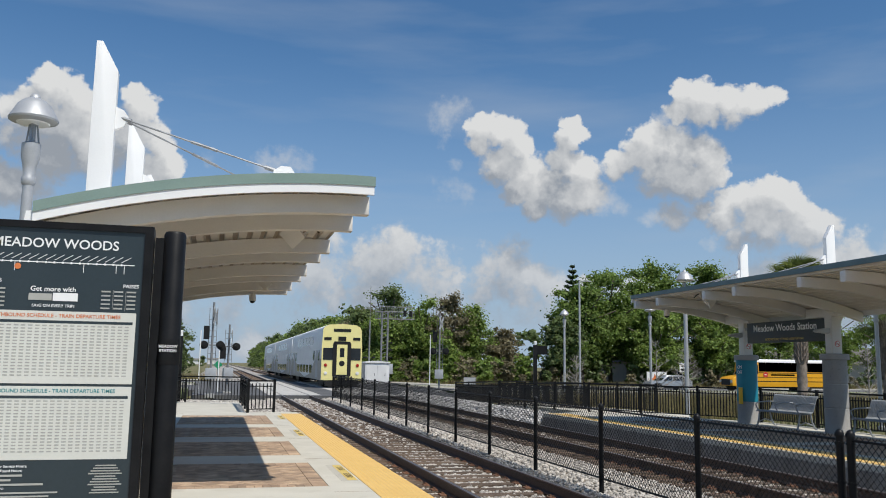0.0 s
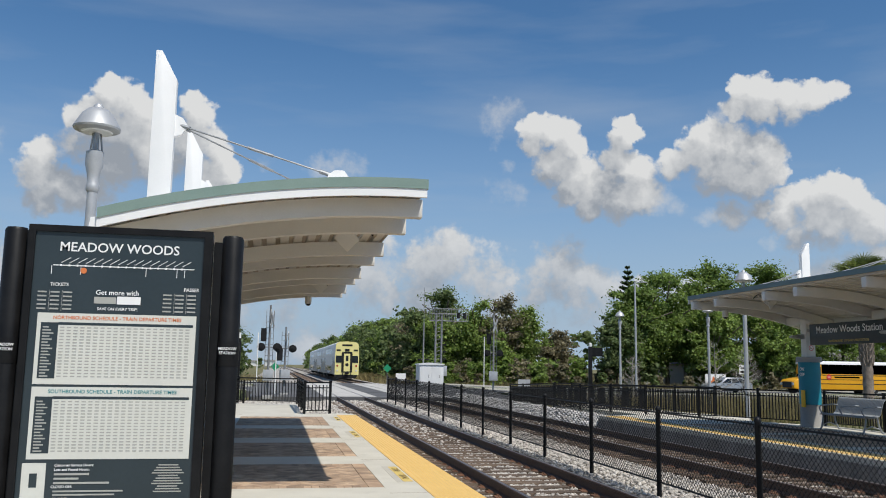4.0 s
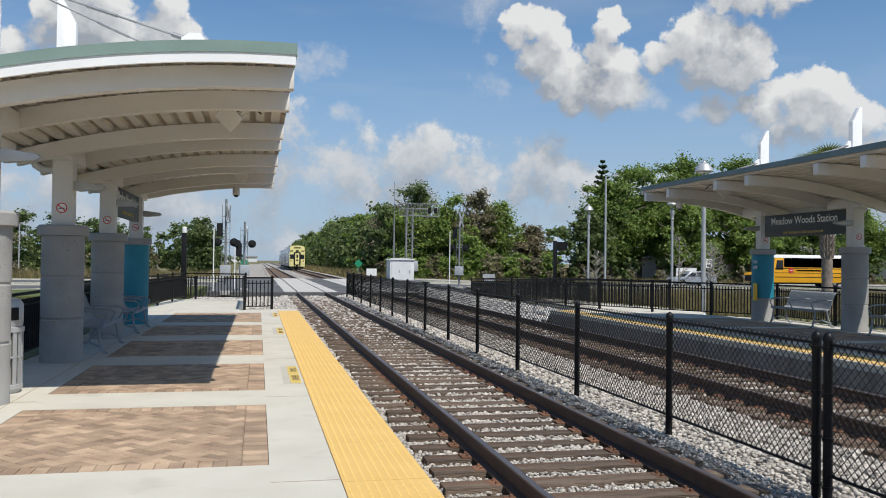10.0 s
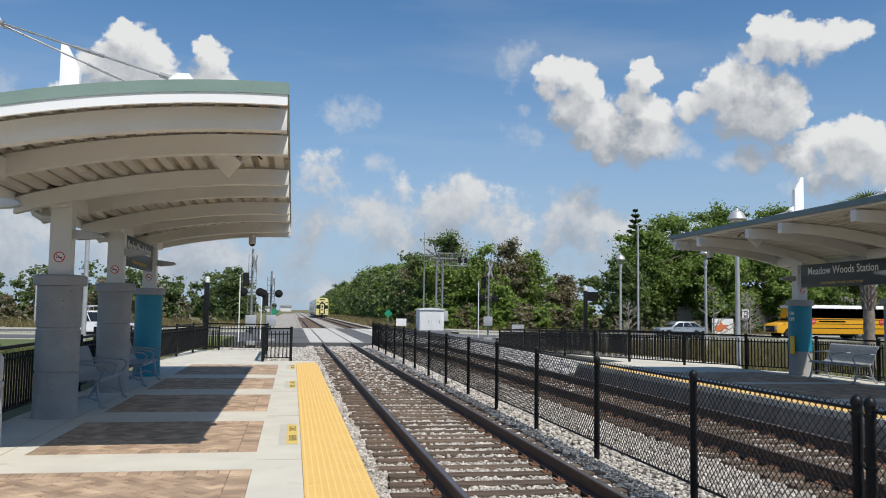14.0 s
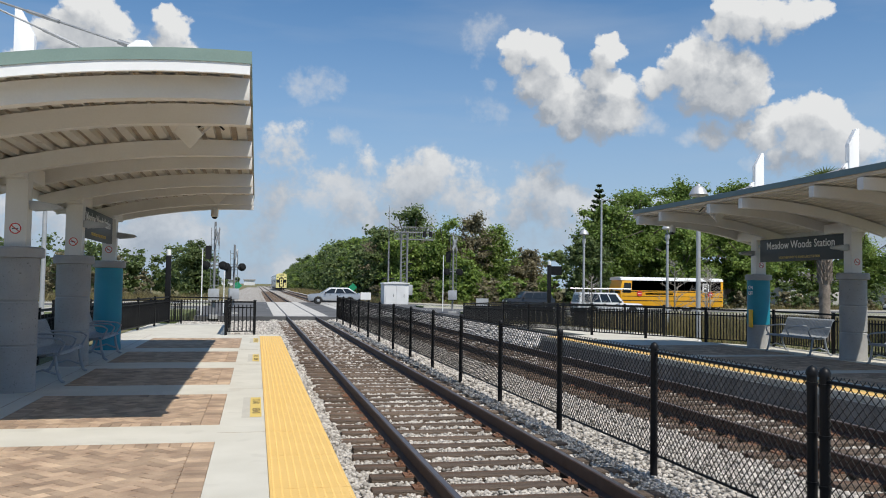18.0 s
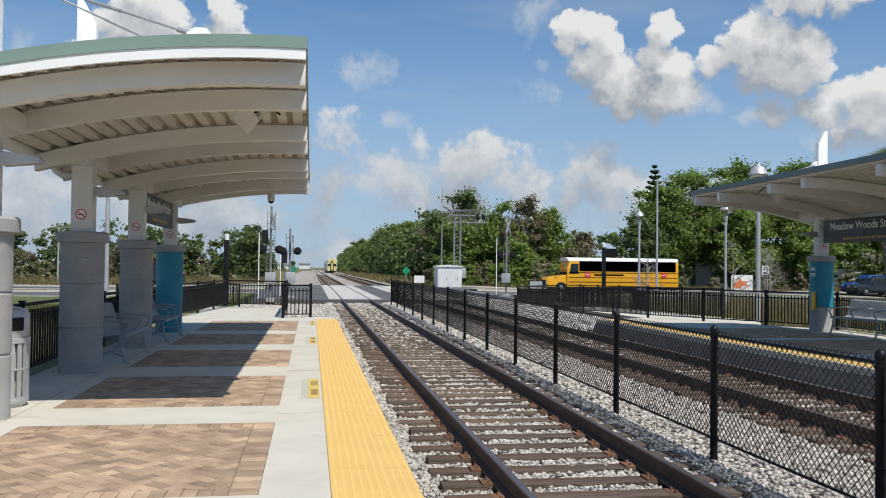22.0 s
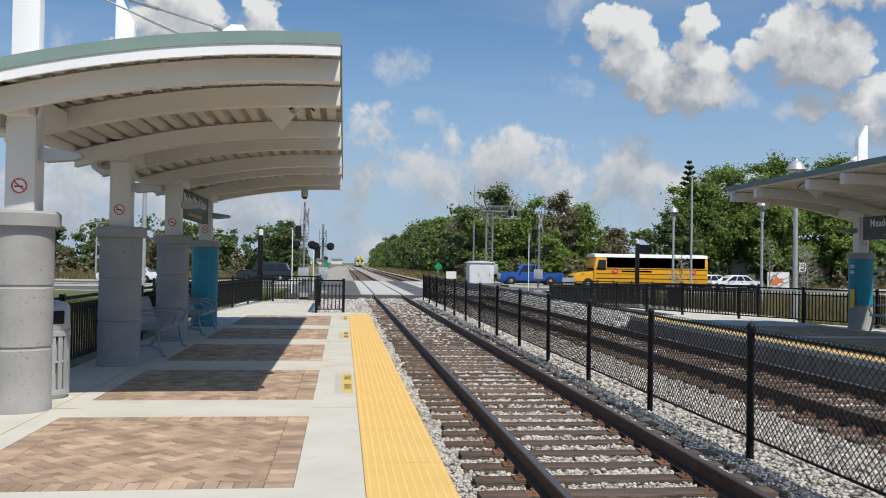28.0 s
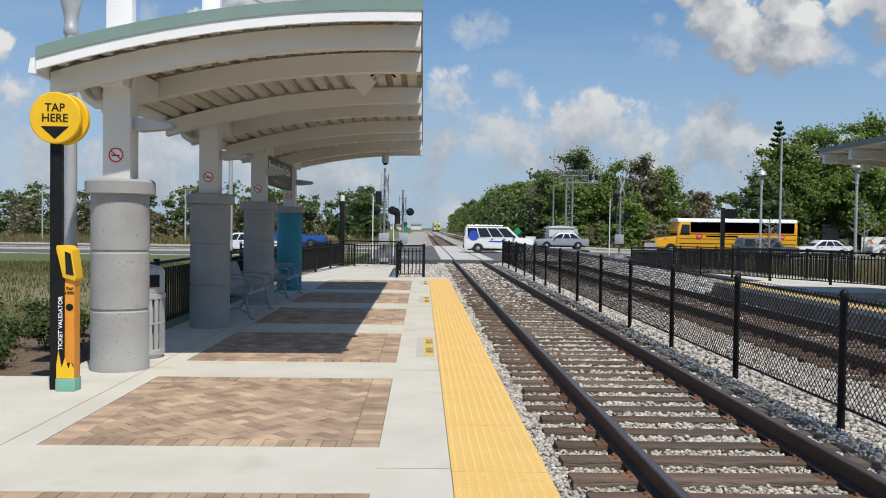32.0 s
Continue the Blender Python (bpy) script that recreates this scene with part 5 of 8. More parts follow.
TAP_YELLOW = surf("yellow sign paint", (0.80, 0.46, 0.01), (0.84, 0.50, 0.015), 3, 0.4, bump=0)
ORANGE_WRAP = surf("orange wrap", (0.66, 0.20, 0.02), (0.78, 0.36, 0.03), 4, 0.45, bump=0, stretch=(1, 1, 0.6))
GREEN_BASE = surf("pale green wrap", (0.16, 0.38, 0.30), (0.19, 0.42, 0.33), 5, 0.5, bump=0)
SCREEN = surf("dark screen", (0.01, 0.014, 0.018), (0.016, 0.02, 0.024), 3, 0.08, bump=0, rough2=0.12)


def ticket_validator():
    t = thing("ticket_validator", "yellow and orange ticket validator on a black pole", "ticket machine", at=(-4.04, 5.96, 0))
    bm = bmesh.new()
    box(bm, -0.10, -0.03, 0.0, -0.01, 0.06, 2.2)
    part("pole", bm, BLACK_PAINT, t, "square black pole", bevel=0.006)
    for y, r in ((-0.035, 0.225), (0.06, 0.225)):
        bm = bmesh.new()
        lathe(bm, [(r - 0.008, 0.0), (r, 0.008), (r, 0.05), (r - 0.008, 0.058)], 40)
        bm.transform(pose(-0.03 + (0.03 if y > 0 else 0), y, 2.39, 90))
        d = part("disc", bm, TAP_YELLOW, t, "round yellow tap sign")
        if y < 0:
            words("TAP", 0.10, pose(-0.03, -0.0945, 2.475, 90), BLACK_PAINT, "lettering", d)
            words("HERE", 0.10, pose(-0.03, -0.0945, 2.385, 90), BLACK_PAINT, "lettering", d)
            bm = bmesh.new()
            prism(bm, [(-0.155, 2.315), (0.095, 2.315), (-0.03, 2.205)], "y", -0.0955, -0.093)
            part("arrow", bm, BLACK_PAINT, d)
    bm = bmesh.new()
    prism(bm, [(-0.008, 0.10), (0.150, 0.10), (0.150, 0.98), (0.10, 1.22), (0.02, 1.26), (-0.008, 1.24)], "y", -0.10, 0.03)
    body = part("body", bm, ORANGE_WRAP, t, "orange printed cabinet", bevel=0.006)
    bm = bmesh.new()
    box(bm, -0.014, -0.108, 0.0, 0.158, 0.035, 0.115)
    part("foot", bm, GREEN_BASE, t, bevel=0.004)
    bm = bmesh.new()
    box(bm, -0.007, -0.104, 0.115, 0.066, -0.1005, 1.2)
    side = part("side_panel", bm, BLACK_PAINT, t, "black printed side with white letters")
    words("TICKET VALIDATOR", 0.052, pose(0.030, -0.1055, 0.60, 90, -90, 0), WHITE_LETTER, "lettering", side)
    bm = bmesh.new()
    prism(bm, [(0.055, 1.0), (0.165, 0.97), (0.17, 1.0), (0.135, 1.24), (0.09, 1.28), (-0.005, 1.28), (-0.005, 1.25)], "y", -0.125, 0.05)
    head = part("head", bm, TAP_YELLOW, t, "yellow reader head", bevel=0.012)
    bm = bmesh.new()
    prism(bm, [(0.085, 1.03), (0.155, 1.02), (0.125, 1.21), (0.075, 1.23)], "y", -0.129, -0.126)
    part("screen", bm, SCREEN, head)
    words("TAP", 0.036, pose(0.108, -0.1025, 0.90, 90), BLACK_PAINT, "lettering", body)
    words("HERE", 0.034, pose(0.108, -0.1025, 0.865, 90), BLACK_PAINT, "lettering", body)
    for z, r in ((0.74, 0.032), (0.22, 0.036)):
        bm = bmesh.new()
        lathe(bm, [(r, 0), (r, 0.002)], 20)
        bm.transform(pose(0.108, -0.101, z, 90))
        part("emblem", bm, BLACK_PAINT, body)
    bm = bmesh.new()
    prism(bm, [(-0.006, 0.116), (0.149, 0.116), (0.149, 0.20), (0.12, 0.26), (0.10, 0.20), (0.07, 0.30), (0.04, 0.21), (0.012, 0.36), (-0.006, 0.24)], "y", -0.1065, -0.1045)
    part("flame_print", bm, TAP_YELLOW, body)
    t.scale.z = 1.018


ticket_validator()


def bell_lamp(x, y, zb, top, label="silver bell lamp on a pale steel pole", big=0.29, group="platform lamps"):
    t = thing("lamp_post", label, "street lamp", group, at=(x, y, zb))
    H = top - zb
    s = big / 0.29
    bm = bmesh.new()
    lathe(bm, [(0.11 * s, 0), (0.11 * s, 0.12), (0.075 * s, 0.16), (0.065 * s, H - 1.2 * s)], 16)
    part("pole", bm, SILVER_PAINT, t)
    bm = bmesh.new()
    lathe(bm, [(0.065 * s, H - 1.2 * s), (0.085 * s, H - 1.17 * s), (0.085 * s, H - 1.10 * s), (0.07 * s, H - 1.07 * s), (0.085 * s, H - 0.95 * s), (0.115 * s, H - 0.82 * s), (0.115 * s, H - 0.66 * s), (0.06 * s, H - 0.63 * s)], 16)
    part("socket", bm, SILVER_PAINT, t)
    bm = bmesh.new()
    for k in range(3):
        a = 2.1 * k + 0.5
        rod(bm, (0.09 * s * math.cos(a), 0.09 * s * math.sin(a), H - 0.66 * s), (0.05 * s * math.cos(a), 0.05 * s * math.sin(a), H - 0.38 * s), 0.012 * s, n=6)
    rod(bm, (0, 0, H - 0.64 * s), (0, 0, H - 0.36 * s), 0.04 * s, n=10)
    part("stem", bm, GALV, t)
    bm = bmesh.new()
    lathe(bm, [(0.20 * s, H - 0.385 * s), (big, H - 0.36 * s), (big + 0.01, H - 0.335 * s), (big - 0.01, H - 0.30 * s), (0.20 * s, H - 0.15 * s), (0.13 * s, H - 0.085 * s), (0.07 * s, H - 0.06 * s), (0.06 * s, H - 0.03 * s), (0.035 * s, H), (0.01, H + 0.01)], 28)
    part("bell", bm, SILVER_PAINT, t, "ribbed silver bell shade")
    bm = bmesh.new()
    lathe(bm, [(0.19 * s, H - 0.40 * s), (0.20 * s, H - 0.385 * s)], 20)
    part("lens", bm, LENS_GLASS, t)


bell_lamp(-4.93, 8.28, -0.1, 4.88)
bell_lamp(13.7, 23.9, -0.3, 5.08, big=0.31)
bell_lamp(18.35, 35.0, -0.4, 4.72, big=0.26)
bell_lamp(21.9, 54.2, -0.4, 5.75, big=0.33)
bell_lamp(-21.9, 36.0, -0.4, 4.9, big=0.26)
bell_lamp(18.4, 20.0, -0.35, 4.3, big=0.28)


def plain_pole(x, y, zb, h, r=0.09, label="plain pale steel light pole"):
    t = thing("light_pole", label, "light pole", "light poles", at=(x, y, zb))
    bm = bmesh.new()
    lathe(bm, [(r * 1.6, 0), (r * 1.6, 0.08), (r, 0.1), (r * 0.8, h)], 12)
    part("pole", bm, SILVER_PAINT, t)
    bm = bmesh.new()
    rod(bm, (0, 0, h - 0.05), (0.5, -0.2, h + 0.02), 0.03, n=8)
    box(bm, 0.4, -0.32, h - 0.02, 0.9, -0.1, h + 0.06)
    part("head", bm, SILVER_PAINT, t, bevel=0.01)


plain_pole(25.7, 60, -0.4, 8.9)
plain_pole(-8.02, 30.0, -0.4, 5.1, 0.09)
for px, py in ((-41, 88), (-26, 88), (-66, 92), (-16, 130), (-12, 150), (-22, 120), (-30, 110)):
    plain_pole(px, py, -0.4, 5.6 if py < 100 else 6.0, 0.09)


def light_post(x, y, h, zb=0.0, sign=False):
    t = thing("bollard_light", "slim black platform light post with white cap", "light post", "black light posts", at=(x, y, zb))
    bm = bmesh.new()
    box(bm, -0.095, -0.095, 0, 0.095, 0.095, h - 0.22)
    part("post", bm, BLACK_PAINT, t, bevel=0.01)
    bm = bmesh.new()
    lathe(bm, [(0.085, h - 0.22), (0.085, h - 0.02), (0.07, h), (0.01, h + 0.005)], 14)
    part("cap_light", bm, LENS_GLASS, t)
    if sign:
        bm = bmesh.new()
        box(bm, 0.09, -0.04, h - 0.78, 0.74, 0.04, h - 0.28)
        part("flag_sign", bm, BLACK_PAINT, t)


light_post(-3.95, 31.2, 2.72)
light_post(15.37, 43.2, 3.62, -0.6, True)


# ---- station name signs ----
def station_sign(x, y0, y1, z0, z1, face, wide=False):
    t = thing("station_sign", "charcoal station name sign with pale letters between the posts", "sign", "station signs")
    bm = bmesh.new()
    box(bm, x - 0.05, y0, z0, x + 0.05, y1, z1)
    part("panel", bm, SIGN_DARK, t, bevel=0.006)
    for y in (y0 - 0.12, y1 + 0.12):
        bm = bmesh.new()
        box(bm, x - 0.03, y - 0.14, z1 - 0.2, x + 0.03, y + 0.14, z1 - 0.12)
        part("bracket", bm, SILVER_PAINT, t)
    rz = -90 if face < 0 else 90
    m = pose(x + face * 0.052, (y0 + y1) / 2, z1 - 0.18, 90, 0, rz)
    words("Meadow Woods Station", 0.27, m, WHITE_LETTER, "lettering", t, "pale grey lettering")
    words("NORTHBOUND TO SAND LAKE STATION", 0.085, pose(x + face * 0.052, (y0 + y1) / 2, z0 + 0.09, 90, 0, rz), YELLOW_DECAL, "lettering", t, "small yellow lettering")


station_sign(12.36, 15.0, 18.25, 2.28, 2.86, -1)
station_sign(-3.9, 14.7, 17.9, 2.32, 2.88, 1)
# letters and device on the teal column across
bm = bmesh.new()
box(bm, -0.30, -0.09, 0.55, -0.285, 0.09, 1.02)
dev = part("call_box", bm, TAP_YELLOW, bpy.data.objects["station_canopy.001"], "yellow and black call box", bevel=0.004)
dev.location = (-0.02, 18.37, 0.0)
for k, s in enumerate(("ON", "OFF")):
    words(s, 0.13, pose(-0.30, 18.4, 1.60 - 0.15 * k, 90, 0, -90), WHITE_LETTER, "lettering", bpy.data.objects["station_canopy.001"])


# ---- level crossing ----
WEATHERED = surf("weathered galvanised steel", (0.17, 0.175, 0.18), (0.27, 0.275, 0.28), 7, 0.6, metal=0.25, bump=0.06)
SIGNAL_BLACK = surf("signal black", (0.008, 0.008, 0.008), (0.015, 0.015, 0.015), 8, 0.5, bump=0.02, gloss=0.3)
RED_LENS = surf("dark red lens", (0.10, 0.008, 0.008), (0.13, 0.012, 0.01), 8, 0.15, bump=0)
SIGN_GREEN = surf("green marker", (0.01, 0.22, 0.10), (0.012, 0.26, 0.12), 8, 0.4, bump=0)
CABINET = surf("white cabinet paint", (0.62, 0.62, 0.61), (0.70, 0.70, 0.69), 1.5, 0.5, bump=0.03, spots=((0.4, 0.36, 0.3), 4, 0.66, 0.4))


def crossing_road():
    r = thing("road", "grey asphalt road crossing the tracks with concrete panels", "road", kind="structure")
    xs = [-900, -60, -25, -20, -16, -12.5, -9.5, -7, -5, -3.6, 11.4, 13, 15, 17.5, 20, 23, 27, 60, 900]

    def strip(name, y0, y1, lift, x0, x1, mat, label="", bevel=0.0):
        bm = bmesh.new()
        use = [x0] + [x for x in xs if x0 < x < x1] + [x1]
        prism(bm, [(x, road_z(x) + lift) for x in use] + [(x, road_z(x) - 0.7) for x in use[::-1]], "y", y0, y1)
        part(name, bm, mat, r, label, bevel=bevel)
    strip("carriageway", 51.5, 63.2, 0, -900, 900, ASPHALT)
    strip("carriageway", 67.0, 78.5, 0, -900, 900, ASPHALT)
    strip("apron", 43.2, 51.49, -0.008, -3.8, 12, ASPHALT)
    strip("apron", 63.21, 66.99, -0.008, -3.8, 12, ASPHALT)
    for x0, x1 in ((-900, -4.2), (12.2, 900)):
        for y in (51.2, 63.2, 66.7, 78.5):
            strip("kerb", y, y + 0.28, 0.13, x0, x1, CONCRETE, "pale concrete kerb")
        strip("median", 63.49, 66.69, 0.10, x0, x1, LAWN, "grass median")
        strip("verge", 40.0 if x0 < 0 else 49.42, 51.19, 0.10, x0, x1, LAWN, "mown grass verge")
    strip("footway", 47.6, 49.4, 0.12, 12.2, 900, CONCRETE, "pale concrete footway")
    for cx in TRACKS:
        y = 44.0
        while y < 77:
            for x0, x1 in ((-0.70, 0.70), (0.80, 1.45), (-1.45, -0.80)):
                bm = bmesh.new()
                box(bm, cx + x0, y, -0.55, cx + x1, y + 2.40, -0.198)
                part("crossing_panel", bm, ROAD_CONC, r)
            y += 2.44
    for y in (57.4, 72.8):
        bm = bmesh.new()
        for k in range(-14, 30):
            box(bm, k * 9.0, y - 0.06, -0.206, k * 9.0 + 3, y + 0.06, -0.202)
        part("lane_line", bm, SIGN_WHITE, r, kind="stuff")


crossing_road()


def crossing_signal(x, y, zb, h, label, turn=0.0, arm=1):
    t = thing("crossing_signal", label, "level crossing signal", "crossing signals", at=Matrix.Translation((x, y, zb)) @ pose(0, 0, 0, 0, 0, turn))
    bm = bmesh.new()
    rod(bm, (0, 0, 0), (0, 0, h), 0.065, 0.055, 12)
    part("mast", bm, WEATHERED, t)
    bm = bmesh.new()
    box(bm, -0.24, -0.24, 0, 0.24, 0.24, 0.22)
    part("foundation", bm, PRECAST, t, bevel=0.02)
    bm = bmesh.new()
    box(bm, -0.27, -0.26, 0.95, 0.27, 0.14, 1.55)
    part("gate_box", bm, SILVER_PAINT, t, "grey gate mechanism box", bevel=0.03)
    for s in (-1, 1):
        for f in (-1, 1):
            bm = bmesh.new()
            lathe(bm, [(0.22, 0.0), (0.22, 0.02), (0.11, 0.025), (0.11, 0.16), (0.02, 0.17)], 18)
            bm.transform(pose(0.42 * s, 0.06 * f, 2.75, -90 * f))
            lamp = part("flasher", bm, SIGNAL_BLACK, t, "round black flasher head")
            bm = bmesh.new()
            lathe(bm, [(0.10, 0.0), (0.10, 0.01)], 14)
            bm.transform(pose(0.42 * s, 0.06 * f - 0.0 + f * 0.175 * 0, 2.75, 90 * f))
            part("lens", bm, RED_LENS, lamp)
    bm = bmesh.new()
    rod(bm, (-0.45, 0, 2.75), (0.45, 0, 2.75), 0.03, n=8)
    part("cross_arm", bm, WEATHERED, t)
    for a in (45, -45):
        bm = bmesh.new()
        box(bm, -0.61, -0.012, -0.11, 0.61, 0.012, 0.11, pose(0.12, -0.1, h - 0.75, 0, a, 78))
        part("crossbuck_blade", bm, SILVER_PAINT, t, "white crossbuck blade")
    # upright gate arm, folded towards the sky, with counterweight
    bm = bmesh.new()
    box(bm, -0.605, -0.40, 0.2, -0.555, -0.36, h - 1.5)
    part("gate_arm", bm, SIGN_WHITE, t, "pale upright gate arm")
    bm = bmesh.new()
    box(bm, -0.46, -0.1, h - 1.95, -0.16, 0.12, h - 1.25)
    part("bell_box", bm, SIGNAL_BLACK, t)
    bm = bmesh.new()
    for k in range(9):
        z = 1.7 + k * 0.3
        if z < h - 0.2:
            rod(bm, (-0.2, 0.12, z), (0.2, 0.12, z), 0.014, n=6)
    rod(bm, (-0.2, 0.12, 1.6), (-0.2, 0.12, h - 0.3), 0.014, n=6)
    rod(bm, (0.2, 0.12, 1.6), (0.2, 0.12, h - 0.3), 0.014, n=6)
    part("ladder", bm, WEATHERED, t)


crossing_signal(-2.85, 43.0, -0.35, 5.0, "galvanised level crossing signal with round flashers")
crossing_signal(-1.95, 46.5, -0.35, 4.0, "galvanised level crossing signal behind another one", 10)
crossing_signal(11.63, 51.0, -0.3, 5.3, "galvanised level crossing signal beside the road", -20)


def rail_cantilever():
    t = thing("signal_gantry", "galvanised cantilever signal gantry beside the tracks", "signal gantry", at=(13.2, 78.5, -0.5))
    for x in (-0.3, 0.3):
        bm = bmesh.new()
        rod(bm, (x, 0, 0), (x, 0, 7.2), 0.10, n=10)
        part("leg", bm, WEATHERED, t)
    bm = bmesh.new()
    for k in range(18):
        z = 0.4 + k * 0.38
        rod(bm, (-0.3, 0.1, z), (0.3, 0.1, z + 0.2), 0.03, n=6)
    part("lattice", bm, WEATHERED, t)
    bm = bmesh.new()
    for y in (-0.45, 0.45):
        for z in (6.5, 7.2):
            rod(bm, (-0.9, y, z), (2.9, y, z), 0.03, n=6)
    for k in range(12):
        x = -0.9 + k * 0.345
        for y in (-0.45, 0.45):
            rod(bm, (x, y, 6.5), (x, y, 7.7), 0.018, n=6)
    for z in (7.7,):
        for y in (-0.45, 0.45):
            rod(bm, (-0.9, y, z), (2.9, y, z), 0.02, n=6)
    part("walkway", bm, WEATHERED, t, "railed cantilever walkway")
    for x in (1.9, 2.5):
        bm = bmesh.new()
        lathe(bm, [(0.16, 0), (0.16, 0.55)], 10, (x, -0.4, 6.75))
        part("signal_head", bm, SIGNAL_BLACK, t)
    bm = bmesh.new()
    rod(bm, (0.5, 0, 2.6), (0.5, 0, 4.0), 0.02, n=6)
    for z in (2.7, 3.4, 4.1):
        lathe(bm, [(0.2, 0), (0.2, 0.12)], 10, (0.6, -0.1, z))
    part("flasher_cluster", bm, SIGNAL_BLACK, t)
    bm = bmesh.new()
    box(bm, -0.1, -0.5, 1.1, 0.8, -0.15, 2.1)
    part("control_box", bm, SILVER_PAINT, t, bevel=0.03)
    m = thing("antenna_mast", "slim tall antenna mast beside the cabinet", "mast", at=(11.45, 77.0, -0.5))
    bm = bmesh.new()
    rod(bm, (0, 0, 0), (0, 0, 6.2), 0.09, 0.07, 10)
    rod(bm, (0, 0, 6.2), (0, 0, 9.6), 0.03, 0.02, 6)
    part("pole", bm, WEATHERED, m)
    bm = bmesh.new()
    for s in (-0.4, 0.4):
        lathe(bm, [(0.2, 0), (0.2, 0.15)], 12, (s, 0, 2.6))
    rod(bm, (-0.4, 0, 2.65), (0.4, 0, 2.65), 0.03, n=6)
    part("flasher", bm, SIGNAL_BLACK, m)
    c = thing("signal_cabinet", "white signal equipment cabinet beside the tracks", "cabinet", at=(12.0, 76.5, -0.55))
    bm = bmesh.new()
    box(bm, -1.15, -1.1, 0, 1.15, 1.1, 2.2)
    part("body", bm, CABINET, c, bevel=0.03)
    bm = bmesh.new()
    prism(bm, [(-1.25, 2.2), (1.25, 2.2), (1.2, 2.3), (0, 2.42), (-1.2, 2.3)], "y", -1.2, 1.2)
    part("roof", bm, CABINET, c)
    for x in (-0.55, 0.45):
        bm = bmesh.new()
        box(bm, x - 0.45, -1.13, 0.15, x + 0.40, -1.105, 2.05)
        d = part("door", bm, CABINET, c)
        bm = bmesh.new()
        box(bm, x + 0.25, -1.16, 1.0, x + 0.30, -1.13, 1.25)
        part("handle", bm, WEATHERED, d)
    for x, y, w, h, z, mat, lab in ((8.9, 84, 0.62, 0.62, 1.2, SIGN_GREEN, "green diamond marker sign on a post"), (9.6, 79, 1.0, 0.7, 0.6, SIGN_WHITE, "small white sign board on a post"), (-2.5, 82, 0.62, 0.62, 1.2, SIGN_GREEN, "green diamond marker sign on a post"), (12.4, 46.6, 0.75, 0.62, 0.7, SILVER_PAINT, "back of a small grey sign on a post")):
        s = thing("track_sign", lab, "sign", "trackside signs", at=(x, y, -0.5))
        bm = bmesh.new()
        rod(bm, (0, 0, 0), (0, 0, z + h), 0.04, n=8)
        part("post", bm, WEATHERED, s)
        bm = bmesh.new()
        if mat is SIGN_GREEN:
            box(bm, -w / 2, -0.06, -h / 2, w / 2, -0.04, h / 2, pose(0, 0, z + h * 0.9, 0, 45, 0))
        else:
            box(bm, -w / 2, -0.06, z, w / 2, -0.04, z + h)
        part("plate", bm, mat, s)


rail_cantilever()


def utility_poles():
    wood = surf("pole wood", (0.20, 0.17, 0.14), (0.30, 0.26, 0.22), 3, 0.85, bump=0.3, stretch=(3, 3, 0.3))
    spots = [(-98, 80), (-42.1, 80), (12.0, 84.5 + 30)]
    for x, y in spots[:2]:
        t = thing("utility_pole", "weathered wooden utility pole with line arms", "utility pole", "utility poles", at=(x, y, -0.5))
        bm = bmesh.new()
        rod(bm, (0, 0, 0), (0, 0, 13), 0.2, 0.13, 10)
        part("pole", bm, wood, t)
        for z in (12.3, 11.2, 10.1, 8.7):
            bm = bmesh.new()
            rod(bm, (0, 0, z), (-1.1, 0, z + 0.2), 0.04, n=6)
            part("arm", bm, GALV, t)
    t = thing("overhead_wires", "thin overhead utility wires", "wires", kind="structure")
    for z in (12.0, 10.9, 9.8, 8.4):
        bm = bmesh.new()
        for x0, x1 in ((-98, -43), (-154, -98)):
            pipe(bm, [(x0 + (x1 - x0) * q - 0.9, 80, z - 1.1 * 4 * q * (1 - q)) for q in [k / 10 for k in range(11)]], 0.014, 4)
        part("wire", bm, BLACK_WIRE, t)


utility_poles()


def roadside_signs():
    t = thing("banner_sign", "white banner board with an orange flame shape", "sign", at=(44.2, 81.0, -0.8))
    bm = bmesh.new()
    box(bm, -1.2, -0.05, 0.4, 1.2, 0.05, 2.0)
    board = part("board", bm, SIGN_WHITE, t)
    bm = bmesh.new()
    prism(bm, [(-0.9, 0.7), (-0.2, 0.55), (0.1, 0.9), (0.9, 0.8), (0.3, 1.15), (0.9, 1.35), (0.0, 1.35), (-0.3, 1.8), (-0.45, 1.3), (-0.9, 1.25)], "y", -0.06, -0.052)
    part("flame_shape", bm, INK_ORANGE, board)
    for x in (-0.9, 0.9):
        bm = bmesh.new()
        box(bm, x - 0.04, 0.055, 0, x + 0.04, 0.13, 1.9)
        part("post", bm, GALV, t)
    t = thing("speed_sign", "small white road sign on a steel post", "sign", at=(28.4, 49.0, -0.6))
    bm = bmesh.new()
    rod(bm, (0, 0, 0), (0, 0, 2.55), 0.03, n=8)
    part("post", bm, GALV, t)
    bm = bmesh.new()
    box(bm, -0.23, -0.045, 1.95, 0.23, -0.03, 2.55)
    plate = part("plate", bm, SIGN_WHITE, t)
    for z, h in ((2.42, 0.035), (2.32, 0.035), (2.12, 0.11)):
        bm = bmesh.new()
        box(bm, -0.14, -0.049, z - h, 0.14, -0.046, z + h * 0.4)
        part("lettering_bar", bm, SIGNAL_BLACK, plate)


roadside_signs()


